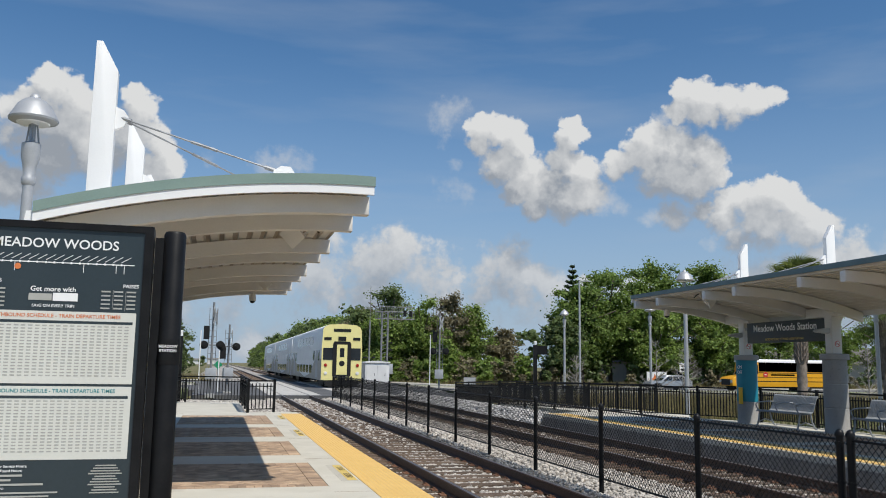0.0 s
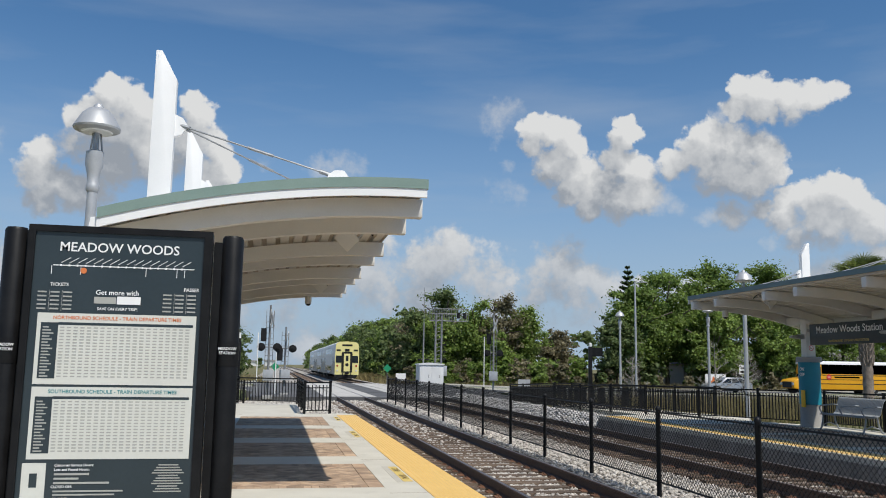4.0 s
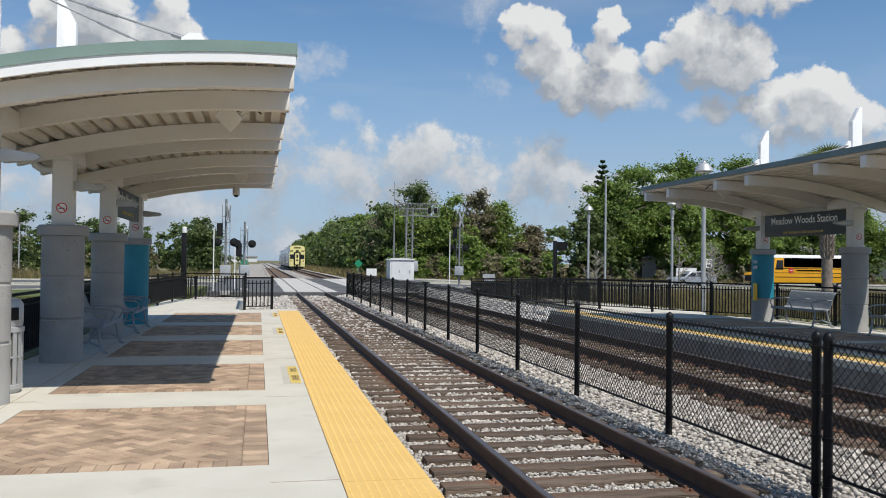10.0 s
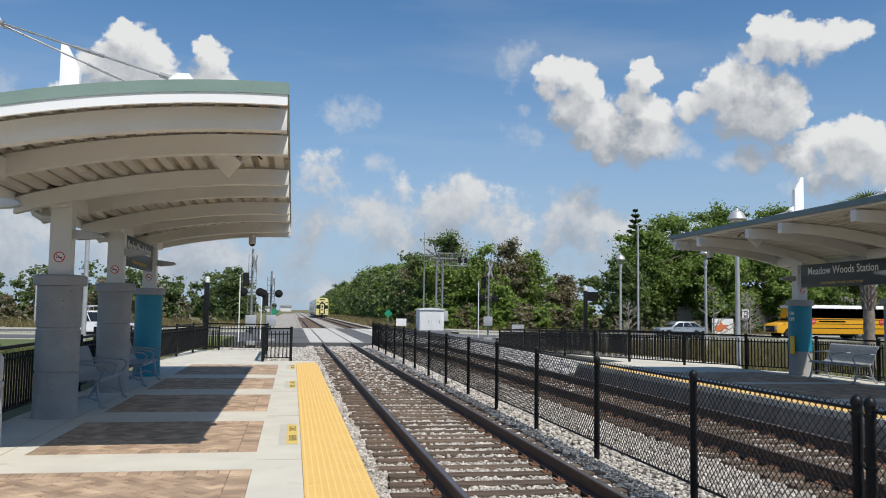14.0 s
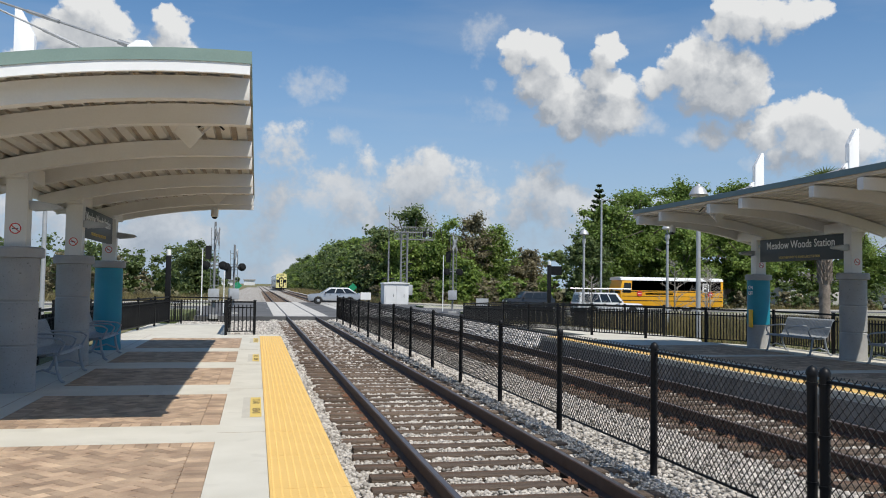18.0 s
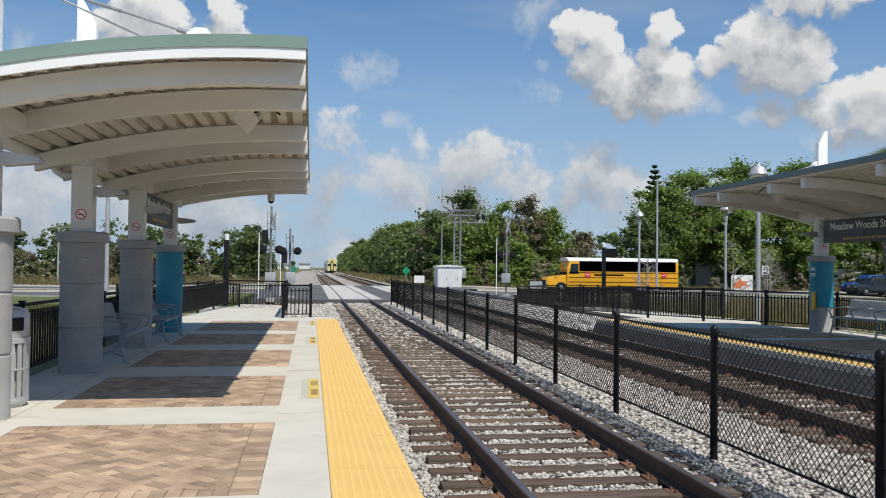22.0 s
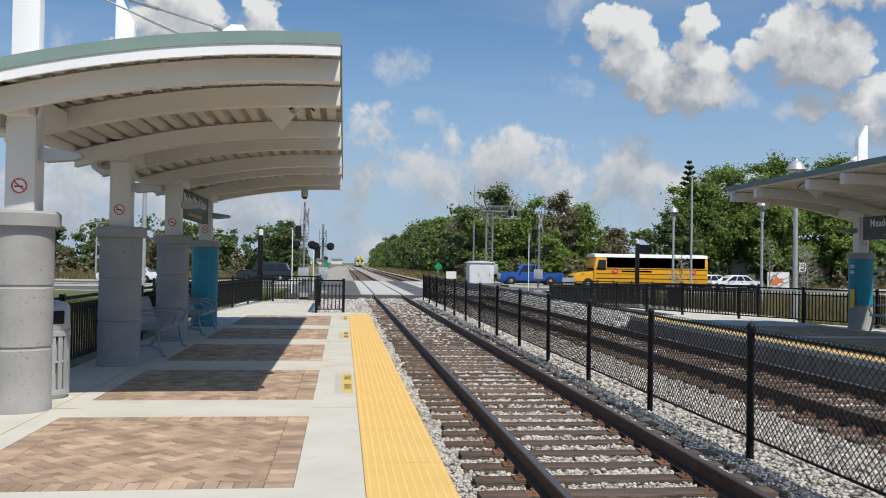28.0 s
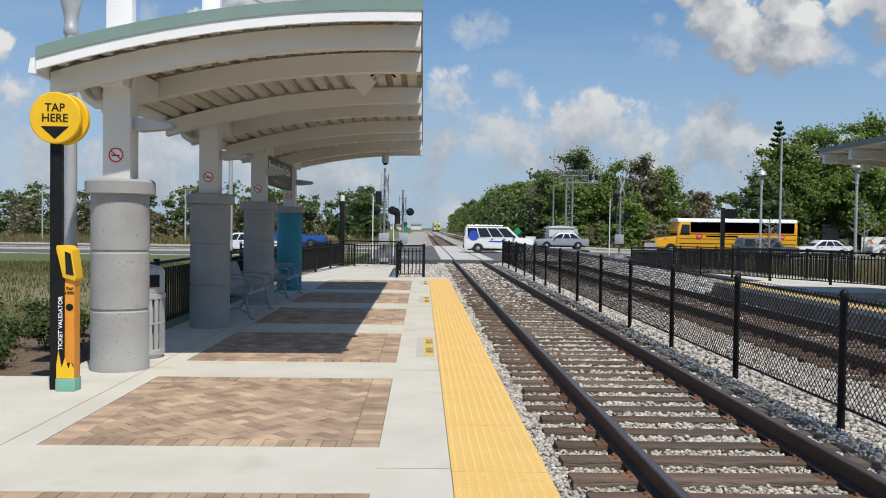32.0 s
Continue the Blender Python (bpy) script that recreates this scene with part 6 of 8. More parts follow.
# ---- vehicles ----
TYRE = surf("tyre rubber", (0.015, 0.015, 0.015), (0.03, 0.03, 0.03), 12, 0.85, bump=0.1)
RIM = surf("alloy rim", (0.40, 0.40, 0.41), (0.5, 0.5, 0.51), 6, 0.35, metal=0.8, bump=0)
LAMP_RED = surf("tail lamp red", (0.30, 0.012, 0.01), (0.38, 0.02, 0.015), 6, 0.2, bump=0)
LAMP_CLEAR = surf("head lamp clear", (0.6, 0.6, 0.58), (0.7, 0.7, 0.68), 6, 0.12, bump=0)
PLASTIC = surf("black plastic trim", (0.02, 0.02, 0.02), (0.035, 0.035, 0.035), 9, 0.6, bump=0.05)
BUS_YELLOW = surf("school bus yellow", (0.78, 0.36, 0.008), (0.84, 0.41, 0.012), 1.2, 0.35, bump=0.01, coat=0.4)


def paint(name, c):
    d = tuple(v * 0.92 for v in c)
    return surf(name, d, c, 1.5, 0.28, bump=0, coat=0.6)


def wheel(parent, x, y, r, w=0.22):
    s = 1 if y > 0 else -1
    bm = bmesh.new()
    lathe(bm, [(r * 0.62, -w / 2), (r * 0.94, -w / 2), (r, -w / 2 + 0.03), (r, w / 2 - 0.03), (r * 0.94, w / 2), (r * 0.62, w / 2)], 22)
    bm.transform(pose(x, y, r, 90))
    t = part("wheel", bm, TYRE, parent, "black tyre on an alloy rim")
    bm = bmesh.new()
    lathe(bm, [(r * 0.62, 0.0), (r * 0.60, 0.012), (r * 0.16, 0.03), (r * 0.10, 0.045), (0.005, 0.045)], 14)
    bm.transform(pose(x, y + s * (w / 2 - 0.02), r, -90 * s))
    part("rim", bm, RIM, t)


def car(name, label, category, mat, L, W, H, hood, trunk, cab, wheels, r=0.33, belt=0.60, roof_mat=None, pillars=3, bed=False, extra=None):
    """A road vehicle facing -x. cab: foot and head of the glass in fractions of the length (front foot, front head, rear head, rear foot)."""
    t = thing(name, label, category, "road vehicles")
    X = lambda f: -L / 2 + f * L
    zb, zh, zt = 0.24, hood * H, trunk * H
    bl = belt * H
    c0, c1, c2, c3 = cab
    bm = bmesh.new()
    nose = [(X(0.0), zb + 0.12), (X(0.0), zh * 0.80), (X(0.02), zh * 0.93), (X(0.07), zh), (X(c0), bl), (X(c3), bl)]
    if bed:
        tail = [(X(c3) + 0.02, zt), (X(0.995), zt), (X(1.0), zb + 0.25)]
    else:
        tail = [(X(0.97), zt), (X(1.0), zt * 0.93), (X(1.0), zb + 0.15)]
    poly = nose + tail + [(X(0.985), zb)]
    # wheel arches cut as half rounds out of the sill
    for f in sorted(wheels, reverse=True):
        for k in range(9):
            a = math.pi * k / 8
            poly.append((X(f) + (r + 0.06) * math.cos(a), max(zb, r + (r + 0.06) * math.sin(a))))
    poly += [(X(0.02), zb)]
    prism(bm, poly, "y", -W / 2, W / 2)
    for v in bm.verts:
        if v.co.z > bl * 0.86:
            v.co.y *= 0.955
        if v.co.x < X(0.04) or v.co.x > X(0.96):
            v.co.y *= 0.93
    body = part("body", bm, mat, t, bevel=0.02)
    # greenhouse
    bm = bmesh.new()
    prism(bm, [(X(c0), bl - 0.02), (X(c1), H - 0.03), (X(c1) + 0.12, H), (X(c2) - 0.12, H), (X(c2), H - 0.04), (X(c3), bl - 0.02)], "y", -W / 2 * 0.94, W / 2 * 0.94)
    for v in bm.verts:
        if v.co.z > bl + 0.1:
            v.co.y *= 0.82
    part("cabin", bm, roof_mat or mat, t, bevel=0.015)
    # side glass in panes between the pillars, wind screen and rear screen
    lo, hi = bl + 0.03, H - 0.10
    xf0, xf1 = X(c0) + 0.22, X(c1) + 0.10
    xr0, xr1 = X(c3) - 0.16, X(c2) - 0.06
    for s in (-1, 1):
        for k in range(pillars):
            a, b = k / pillars, (k + 1) / pillars
            q = []
            for f, z in ((a, lo), (b, lo), (b, hi), (a, hi)):
                x = (xf0 + (xr0 - xf0) * f) if z == lo else (xf1 + (xr1 - xf1) * f)
                g = 0.035 if f == a else -0.035
                yy = W / 2 * (0.94 if z == lo else 0.94 * (0.82 + 0.18 * 0.12)) + 0.006
                q.append((x + g, s * yy, z))
            bm = bmesh.new()
            vo = [bm.verts.new(p) for p in q]
            vi = [bm.verts.new((p[0], p[1] - s * 0.02, p[2])) for p in q]
            bm.faces.new(vo)
            bm.faces.new(vi[::-1])
            for j in range(4):
                bm.faces.new((vo[j], vo[(j + 1) % 4], vi[(j + 1) % 4], vi[j]))
            part("side_window", bm, CLEAR_DARK, t)
    for x0, x1, s, nm in ((X(c0), X(c1), -1, "windscreen"), (X(c3), X(c2), 1, "rear_window")):
        bm = bmesh.new()
        q = [(x0 + s * 0.008, -W * 0.40, bl + 0.03), (x0 + s * 0.008, W * 0.40, bl + 0.03), (x1 + s * 0.008, W * 0.35, H - 0.09), (x1 + s * 0.008, -W * 0.35, H - 0.09)]
        vo = [bm.verts.new(p) for p in q]
        vi = [bm.verts.new((p[0] - s * 0.02, p[1], p[2] - 0.01)) for p in q]
        bm.faces.new(vo)
        bm.faces.new(vi[::-1])
        for j in range(4):
            bm.faces.new((vo[j], vo[(j + 1) % 4], vi[(j + 1) % 4], vi[j]))
        part(nm, bm, CLEAR_DARK, t)
    for f in wheels:
        for s in (-1, 1):
            wheel(t, X(f), s * (W / 2 - 0.10), r)
    for s in (-1, 1):
        bm = bmesh.new()
        box(bm, X(0.0) - 0.012, s * W * 0.30 - 0.16, zh * 0.70, X(0.0) + 0.12, s * W * 0.30 + 0.16, zh * 0.86)
        part("head_lamp", bm, LAMP_CLEAR, t, bevel=0.01)
        bm = bmesh.new()
        box(bm, X(1.0) - 0.10, s * W * 0.37 - 0.10, zt * 0.70, X(1.0) + 0.012, s * W * 0.37 + 0.10, zt * 0.92)
        part("tail_lamp", bm, LAMP_RED, t, bevel=0.01)
        bm = bmesh.new()
        box(bm, X(c0) + 0.28, s * W / 2 - 0.02, bl, X(c0) + 0.42, s * (W / 2 + 0.15), bl + 0.14)
        part("mirror", bm, PLASTIC, t, bevel=0.02)
        bm = bmesh.new()
        for f in (0.40, 0.58):
            box(bm, X(f), s * (W / 2 * 0.955) - 0.012, bl - 0.14, X(f) + 0.16, s * (W / 2 * 0.955) + 0.025 * s + 0.012, bl - 0.10)
        part("door_handle", bm, PLASTIC, t)
    for x, nm in ((X(0.0) - 0.03, "front_bumper"), (X(1.0) - 0.10, "rear_bumper")):
        bm = bmesh.new()
        box(bm, x, -W * 0.44, 0.30, x + 0.13, W * 0.44, 0.52)
        part(nm, bm, PLASTIC, t, bevel=0.03)
    if bed:
        bm = bmesh.new()
        box(bm, X(c3) + 0.10, -W / 2 + 0.12, zt - 0.02, X(0.97), W / 2 - 0.12, zt + 0.004)
        part("bed", bm, PLASTIC, t)
    bm = bmesh.new()
    box(bm, X(0.06), -W / 2 + 0.12, 0.18, X(0.94), W / 2 - 0.12, 0.34)
    part("underbody", bm, PLASTIC, t)
    return t


WHITE_CAR = paint("white car paint", (0.72, 0.72, 0.71))
SILVER_CAR = surf("silver car paint", (0.36, 0.37, 0.38), (0.42, 0.43, 0.44), 1.5, 0.3, metal=0.6, bump=0, coat=0.5)
BLACK_CAR = paint("black car paint", (0.012, 0.012, 0.014))
BLUE_CAR = paint("blue truck paint", (0.008, 0.065, 0.30))
OLIVE_CAR = surf("grey green car paint", (0.075, 0.08, 0.07), (0.10, 0.105, 0.095), 1.5, 0.3, metal=0.4, bump=0, coat=0.5)

SEDAN = dict(hood=0.60, trunk=0.66, cab=(0.27, 0.42, 0.72, 0.86), wheels=(0.19, 0.79), r=0.32, belt=0.64)
SUVS = dict(hood=0.60, trunk=0.66, cab=(0.26, 0.37, 0.90, 0.965), wheels=(0.19, 0.80), r=0.36, belt=0.62)
utility = car("utility_truck", "white pickup truck with ribbed cap and ladder rack", "pickup truck", WHITE_CAR, 5.2, 1.78, 1.75, 0.56, 0.58, (0.30, 0.40, 0.955, 0.985), (0.17, 0.78), r=0.37, belt=0.58, pillars=4)
for k in range(4):
    bm = bmesh.new()
    x = -0.9 + k * 1.05
    for s in (-0.7, 0.7):
        rod(bm, (x, s, 1.72), (x, s, 2.0), 0.025, n=6)
    rod(bm, (x, -0.75, 2.0), (x, 0.75, 2.0), 0.025, n=6)
    part("rack_hoop", bm, ALU, utility)
for s in (-0.6, -0.3, 0.3, 0.6):
    bm = bmesh.new()
    rod(bm, (-1.7, s, 2.05), (2.7, s, 2.05), 0.035, n=6)
    part("rack_rail", bm, ALU, utility)
hatch = car("hatchback", "silver hatchback car on the road", "car", SILVER_CAR, 4.5, 1.75, 1.46, 0.60, 0.68, (0.25, 0.40, 0.78, 0.95), (0.19, 0.80), belt=0.64)
suv_a = car("black_suv", "black sport utility car on the road", "car", BLACK_CAR, 4.6, 1.85, 1.68, **SUVS)
suv_b = car("black_suv", "black sport utility car on the road", "car", BLACK_CAR, 4.6, 1.85, 1.68, **SUVS)
sedan_w = car("sedan", "long silver white sedan on the road", "car", WHITE_CAR, 5.2, 1.9, 1.46, **SEDAN)
sedan_q = car("sedan", "white sedan waiting behind the bus", "car", WHITE_CAR, 4.7, 1.8, 1.45, **SEDAN)
sedan_e = car("sedan", "white sedan car on the road", "car", WHITE_CAR, 4.6, 1.78, 1.44, **SEDAN)
sedan_s = car("sedan", "silver sedan car on the road", "car", SILVER_CAR, 4.6, 1.78, 1.44, **SEDAN)
pickup = car("pickup_truck", "bright blue crew cab pickup truck", "pickup truck", BLUE_CAR, 5.9, 2.0, 1.92, 0.60, 0.60, (0.25, 0.34, 0.60, 0.64), (0.165, 0.78), r=0.40, belt=0.62, pillars=2, bed=True)
pickup_w = car("pickup_truck", "white pickup truck waiting in the queue", "pickup truck", WHITE_CAR, 5.7, 1.95, 1.85, 0.60, 0.60, (0.25, 0.34, 0.56, 0.60), (0.165, 0.78), r=0.39, belt=0.62, pillars=2, bed=True)
box_suv = car("box_suv", "dark grey green box-shaped car", "car", OLIVE_CAR, 4.2, 1.8, 1.65, 0.62, 0.70, (0.24, 0.33, 0.93, 0.97), (0.18, 0.80), r=0.35, belt=0.62)
van = car("service_van", "white service van with a blue badge and roof rack", "van", WHITE_CAR, 4.8, 1.85, 1.84, 0.58, 0.66, (0.20, 0.36, 0.975, 0.99), (0.18, 0.80), r=0.33, belt=0.60, pillars=4)
BADGE_BLUE = surf("badge blue", (0.02, 0.06, 0.38), (0.03, 0.08, 0.42), 5, 0.4, bump=0)
for s in (-1, 1):
    bm = bmesh.new()
    lathe(bm, [(0.36, 0), (0.36, 0.012), (0.02, 0.014)], 8)
    bm.transform(pose(1.75, s * 0.90, 1.22, -90 * s))
    part("badge", bm, BADGE_BLUE, van, "round blue badge")
    bm = bmesh.new()
    box(bm, -0.6, s * 0.905 - 0.01, 0.78, 0.7, s * 0.905 + 0.01, 0.86)
    part("lettering_bar", bm, BADGE_BLUE, van)
bm = bmesh.new()
for y in (-0.55, 0.55):
    rod(bm, (-0.3, y, 1.93), (2.2, y, 1.93), 0.03, n=6)
for x in (-0.2, 0.9, 2.0):
    rod(bm, (x, -0.55, 1.93), (x, 0.55, 1.93), 0.025, n=6)
    rod(bm, (x, -0.55, 1.83), (x, -0.55, 1.93), 0.025, n=6)
    rod(bm, (x, 0.55, 1.83), (x, 0.55, 1.93), 0.025, n=6)
part("roof_rack", bm, ALU, van)


def school_bus():
    t = thing("school_bus", "yellow school bus with white roof and dark windows", "bus", "road vehicles")
    L, W, H = 12.0, 2.44, 3.15
    f = -L / 2
    bm = bmesh.new()
    prism(bm, [(f + 1.75, 0.50), (f + 1.75, 2.2), (f + 1.95, 2.86), (L / 2 - 0.1, 2.86), (L / 2, 2.7), (L / 2, 0.55), (L / 2 - 0.1, 0.5)], "y", -W / 2, W / 2)
    body = part("body", bm, BUS_YELLOW, t, bevel=0.03)
    bm = bmesh.new()
    prism(bm, [(-W / 2 - 0.02, 2.85), (W / 2 + 0.02, 2.85), (W / 2 - 0.02, 3.02), (W / 2 - 0.2, 3.12), (0, 3.17), (-W / 2 + 0.2, 3.12), (-W / 2 + 0.02, 3.02)], "x", f + 1.78, L / 2 - 0.02)
    part("roof", bm, SIGN_WHITE, t, "white painted roof")
    bm = bmesh.new()
    prism(bm, [(f, 0.55), (f, 1.15), (f + 0.18, 1.36), (f + 0.9, 1.50), (f + 1.76, 1.62), (f + 1.76, 0.5)] + [(f + 1.25 + 0.55 * math.cos(a), max(0.5, 0.5 + 0.55 * math.sin(a))) for a in [math.pi * k / 8 for k in range(9)]], "y", -W / 2 + 0.12, W / 2 - 0.12)
    part("hood", bm, BUS_YELLOW, t, "yellow engine hood", bevel=0.03)
    bm = bmesh.new()
    box(bm, f - 0.06, -0.7, 0.62, f + 0.02, 0.7, 1.18)
    part("grille", bm, PLASTIC, t)
    for s in (-1, 1):
        bm = bmesh.new()
        box(bm, f - 0.05, s * 0.9 - 0.14, 0.85, f + 0.05, s * 0.9 + 0.14, 1.1)
        part("head_lamp", bm, LAMP_CLEAR, t)
        bm = bmesh.new()
        box(bm, f + 2.85, s * W / 2 - 0.006, 1.95, L / 2 - 0.3, s * (W / 2 + 0.006), 2.855)
        part("window_band", bm, SILVER_PAINT, t, "pale frames round the windows")
        x = f + 2.9
        k = 0
        while x < L / 2 - 0.5:
            bm = bmesh.new()
            box(bm, x, s * W / 2 - 0.01, 2.00, x + 0.68, s * (W / 2 + 0.012) + 0.002, 2.82)
            part("side_window", bm, CLEAR_DARK, t)
            x += 0.72 if k % 3 else 0.78
            k += 1
        bm = bmesh.new()
        prism(bm, [(f + 1.95, 1.72), (f + 2.78, 1.72), (f + 2.78, 2.62), (f + 2.12, 2.62)], "y", s * W / 2 - 0.01, s * (W / 2 + 0.008))
        part("cab_window", bm, CLEAR_DARK, t)
        for z, h in ((1.84, 0.07), (1.42, 0.05), (1.02, 0.07)):
            bm = bmesh.new()
            box(bm, f + 1.9, s * W / 2 - 0.01, z - h / 2, L / 2 - 0.1, s * W / 2 + 0.012 * s + 0.004, z + h / 2)
            part("rub_rail", bm, SIGNAL_BLACK, t, "black rub rail")
        bm = bmesh.new()
        box(bm, -1.8, s * W / 2 - 0.01, 1.58, 0.9, s * W / 2 + 0.01 * s, 1.72)
        part("lettering_bar", bm, SIGNAL_BLACK, t)
        for x in (f + 3.6, L / 2 - 1.35):
            bm = bmesh.new()
            lathe(bm, [(0.27, 0), (0.27, 0.03), (0.02, 0.032)], 8)
            bm.transform(pose(x, s * (W / 2 + 0.02), 1.66, -90 * s, 0, 22.5 * 0))
            st = part("stop_sign", bm, NO_SMOKING_RED, t, "folded red octagonal stop sign")
            bm = bmesh.new()
            box(bm, x - 0.15, s * (W / 2 + 0.053) - 0.003, 1.64, x + 0.15, s * (W / 2 + 0.053) + 0.003, 1.69)
            part("letter_bar", bm, WHITE_LETTER, st)
        for x in (f + 1.25, L / 2 - 3.6):
            wheel(t, x, s * (W / 2 - 0.18), 0.5, 0.3)
        bm = bmesh.new()
        rod(bm, (f + 1.8, s * 1.1, 2.0), (f + 0.9, s * 1.3, 2.0), 0.02, n=6)
        box(bm, f + 0.8, s * 1.3 - 0.08, 1.75, f + 0.9, s * 1.3 + 0.08, 2.05)
        part("mirror", bm, SIGNAL_BLACK, t)
    bm = bmesh.new()
    q = [(f + 1.73, -1.08, 1.68), (f + 1.73, 1.08, 1.68), (f + 1.90, 1.02, 2.62), (f + 1.90, -1.02, 2.62)]
    vo = [bm.verts.new((p[0] - 0.02, p[1], p[2])) for p in q]
    vi = [bm.verts.new((p[0] + 0.02, p[1], p[2])) for p in q]
    bm.faces.new(vo[::-1])
    bm.faces.new(vi)
    for j in range(4):
        bm.faces.new((vo[j], vo[(j + 1) % 4], vi[(j + 1) % 4], vi[j]))
    part("windscreen", bm, CLEAR_DARK, t)
    bm = bmesh.new()
    box(bm, f + 1.9, -W / 2 + 0.2, 0.35, L / 2 - 0.2, W / 2 - 0.2, 0.55)
    part("chassis", bm, SIGNAL_BLACK, t)
    bm = bmesh.new()
    box(bm, L / 2 - 0.05, -W / 2 + 0.05, 0.48, L / 2 + 0.12, W / 2 - 0.05, 0.72)
    part("rear_bumper", bm, SIGNAL_BLACK, t)
    return t


bus = school_bus()

TRAIN_YELLOW = surf("train yellow", (0.74, 0.66, 0.26), (0.80, 0.72, 0.32), 1.5, 0.4, bump=0.01, spots=((0.4, 0.3, 0.1), 3, 0.68, 0.3))
TRAIN_WHITE = surf("train white", (0.78, 0.78, 0.76), (0.85, 0.85, 0.83), 1.2, 0.4, bump=0.01, spots=((0.35, 0.33, 0.3), 2.5, 0.62, 0.4))


def commuter_train():
    t = thing("commuter_train", "bilevel commuter train with a yellow cab end and white sides", "train")
    W = 1.46
    sec = [(-W, 0.55), (W, 0.55), (W, 2.9), (W - 0.06, 4.15), (W - 0.16, 4.36), (W - 0.45, 4.52), (0, 4.60), (-W + 0.45, 4.52), (-W + 0.16, 4.36), (-W + 0.06, 4.15), (-W, 2.9)]
    for k in range(3):
        y0 = k * 26.2
        bm = bmesh.new()
        prism(bm, sec, "y", y0 + (0.06 if k == 0 else 0), y0 + 25.6)
        coach = part("coach", bm, TRAIN_WHITE, t, "white bilevel coach body" if k < 2 else "white locomotive body")
        for s in (-1, 1):
            for n in range(5):
                yy = y0 + 6.4 + n * 2.6
                bm = bmesh.new()
                box(bm, s * W - 0.02, yy, 0.98, s * W + 0.02, yy + 2.0, 1.62)
                part("lower_window", bm, CLEAR_DARK, coach)
                bm = bmesh.new()
                prism(bm, [(s * (W - 0.005), 3.18), (s * (W - 0.025), 3.85), (s * (W - 0.08), 3.85), (s * (W - 0.06), 3.18)], "y", yy - 0.1, yy + 2.3)
                part("upper_window", bm, CLEAR_DARK, coach)
            for yy in (y0 + 1.3, y0 + 4.6, y0 + 20.2, y0 + 23.6):
                bm = bmesh.new()
                box(bm, s * W - 0.02, yy, 1.95, s * W + 0.02, yy + 0.9, 2.7)
                part("mid_window", bm, CLEAR_DARK, coach)
            bm = bmesh.new()
            prism(bm, [(y0 + 0.1, 0.56), (y0 + 0.1, 2.0), (y0 + 2.2, 2.3), (y0 + 4.6, 1.9), (y0 + 8.0, 0.9), (y0 + 12.0, 0.6), (y0 + 17.0, 1.0), (y0 + 21.0, 2.0), (y0 + 25.5, 2.2), (y0 + 25.5, 0.56)], "x", s * W - 0.01, s * (W + 0.009))
            part("swoosh", bm, GREY_DECAL, coach, "grey wave graphic")
            for yy in (y0 + 3.0, y0 + 22.0):
                bm = bmesh.new()
                box(bm, s * W - 0.02, yy - 0.7, 0.7, s * W + 0.015, yy + 0.7, 2.7)
                part("door", bm, SILVER_PAINT, coach)
        for yy in (y0 + 3.2, y0 + 22.4):
            bm = bmesh.new()
            box(bm, -1.1, yy - 1.5, 0.15, 1.1, yy + 1.5, 0.75)
            tr = part("truck", bm, SIGNAL_BLACK, t, "black wheel truck")
            bm = bmesh.new()
            for d in (-1.1, 1.1):
                for s in (-0.75, 0.75):
                    rod(bm, (s - 0.07, yy + d, 0.45), (s + 0.07, yy + d, 0.45), 0.45, n=18)
            part("wheelset", bm, RAIL, tr)
    bm = bmesh.new()
    prism(bm, sec, "y", 0.0, 0.06)
    end = part("cab_end", bm, TRAIN_YELLOW, t, "yellow painted cab end")
    bm = bmesh.new()
    prism(bm, [(-0.66, 0.85), (0.66, 0.85), (0.66, 3.15), (0.56, 3.32), (-0.56, 3.32), (-0.66, 3.15)], "y", -0.06, 0.0)
    part("door_surround", bm, SIGNAL_BLACK, end)
    bm = bmesh.new()
    box(bm, -0.38, -0.09, 0.95, 0.38, -0.06, 3.1)
    d = part("end_door", bm, TRAIN_YELLOW, end)
    bm = bmesh.new()
    box(bm, -0.16, -0.10, 2.2, 0.16, -0.085, 2.85)
    part("door_window", bm, CLEAR_DARK, d)
    bm = bmesh.new()
    lathe(bm, [(0.2, 0), (0.2, 0.01)], 16)
    bm.transform(pose(0, -0.091, 1.75, 90))
    part("emblem", bm, SIGNAL_BLACK, d)
    for s in (-1, 1):
        bm = bmesh.new()
        box(bm, s * 1.0 - 0.36, -0.03, 2.0, s * 1.0 + 0.36, 0.0, 2.85)
        part("cab_window", bm, CLEAR_DARK, end)
        bm = bmesh.new()
        box(bm, s * 1.05 - 0.26, -0.03, 3.42, s * 1.05 + 0.26, 0.0, 3.62)
        part("number_bar", bm, SIGNAL_BLACK, end)
        for z, mat in ((1.62, LAMP_RED), (1.05, LAMP_CLEAR)):
            bm = bmesh.new()
            lathe(bm, [(0.12, 0), (0.12, 0.04), (0.02, 0.06)], 12)
            bm.transform(pose(s * 1.15, 0.0, z, 90))
            part("marker_lamp", bm, mat, end)
    bm = bmesh.new()
    box(bm, -0.62, -0.02, 4.02, 0.62, 0.0, 4.24)
    part("logo_bar", bm, SIGNAL_BLACK, end)
    bm = bmesh.new()
    box(bm, -0.28, -0.05, 3.38, 0.28, 0.0, 3.68)
    part("head_lamp", bm, SIGNAL_BLACK, end)
    bm = bmesh.new()
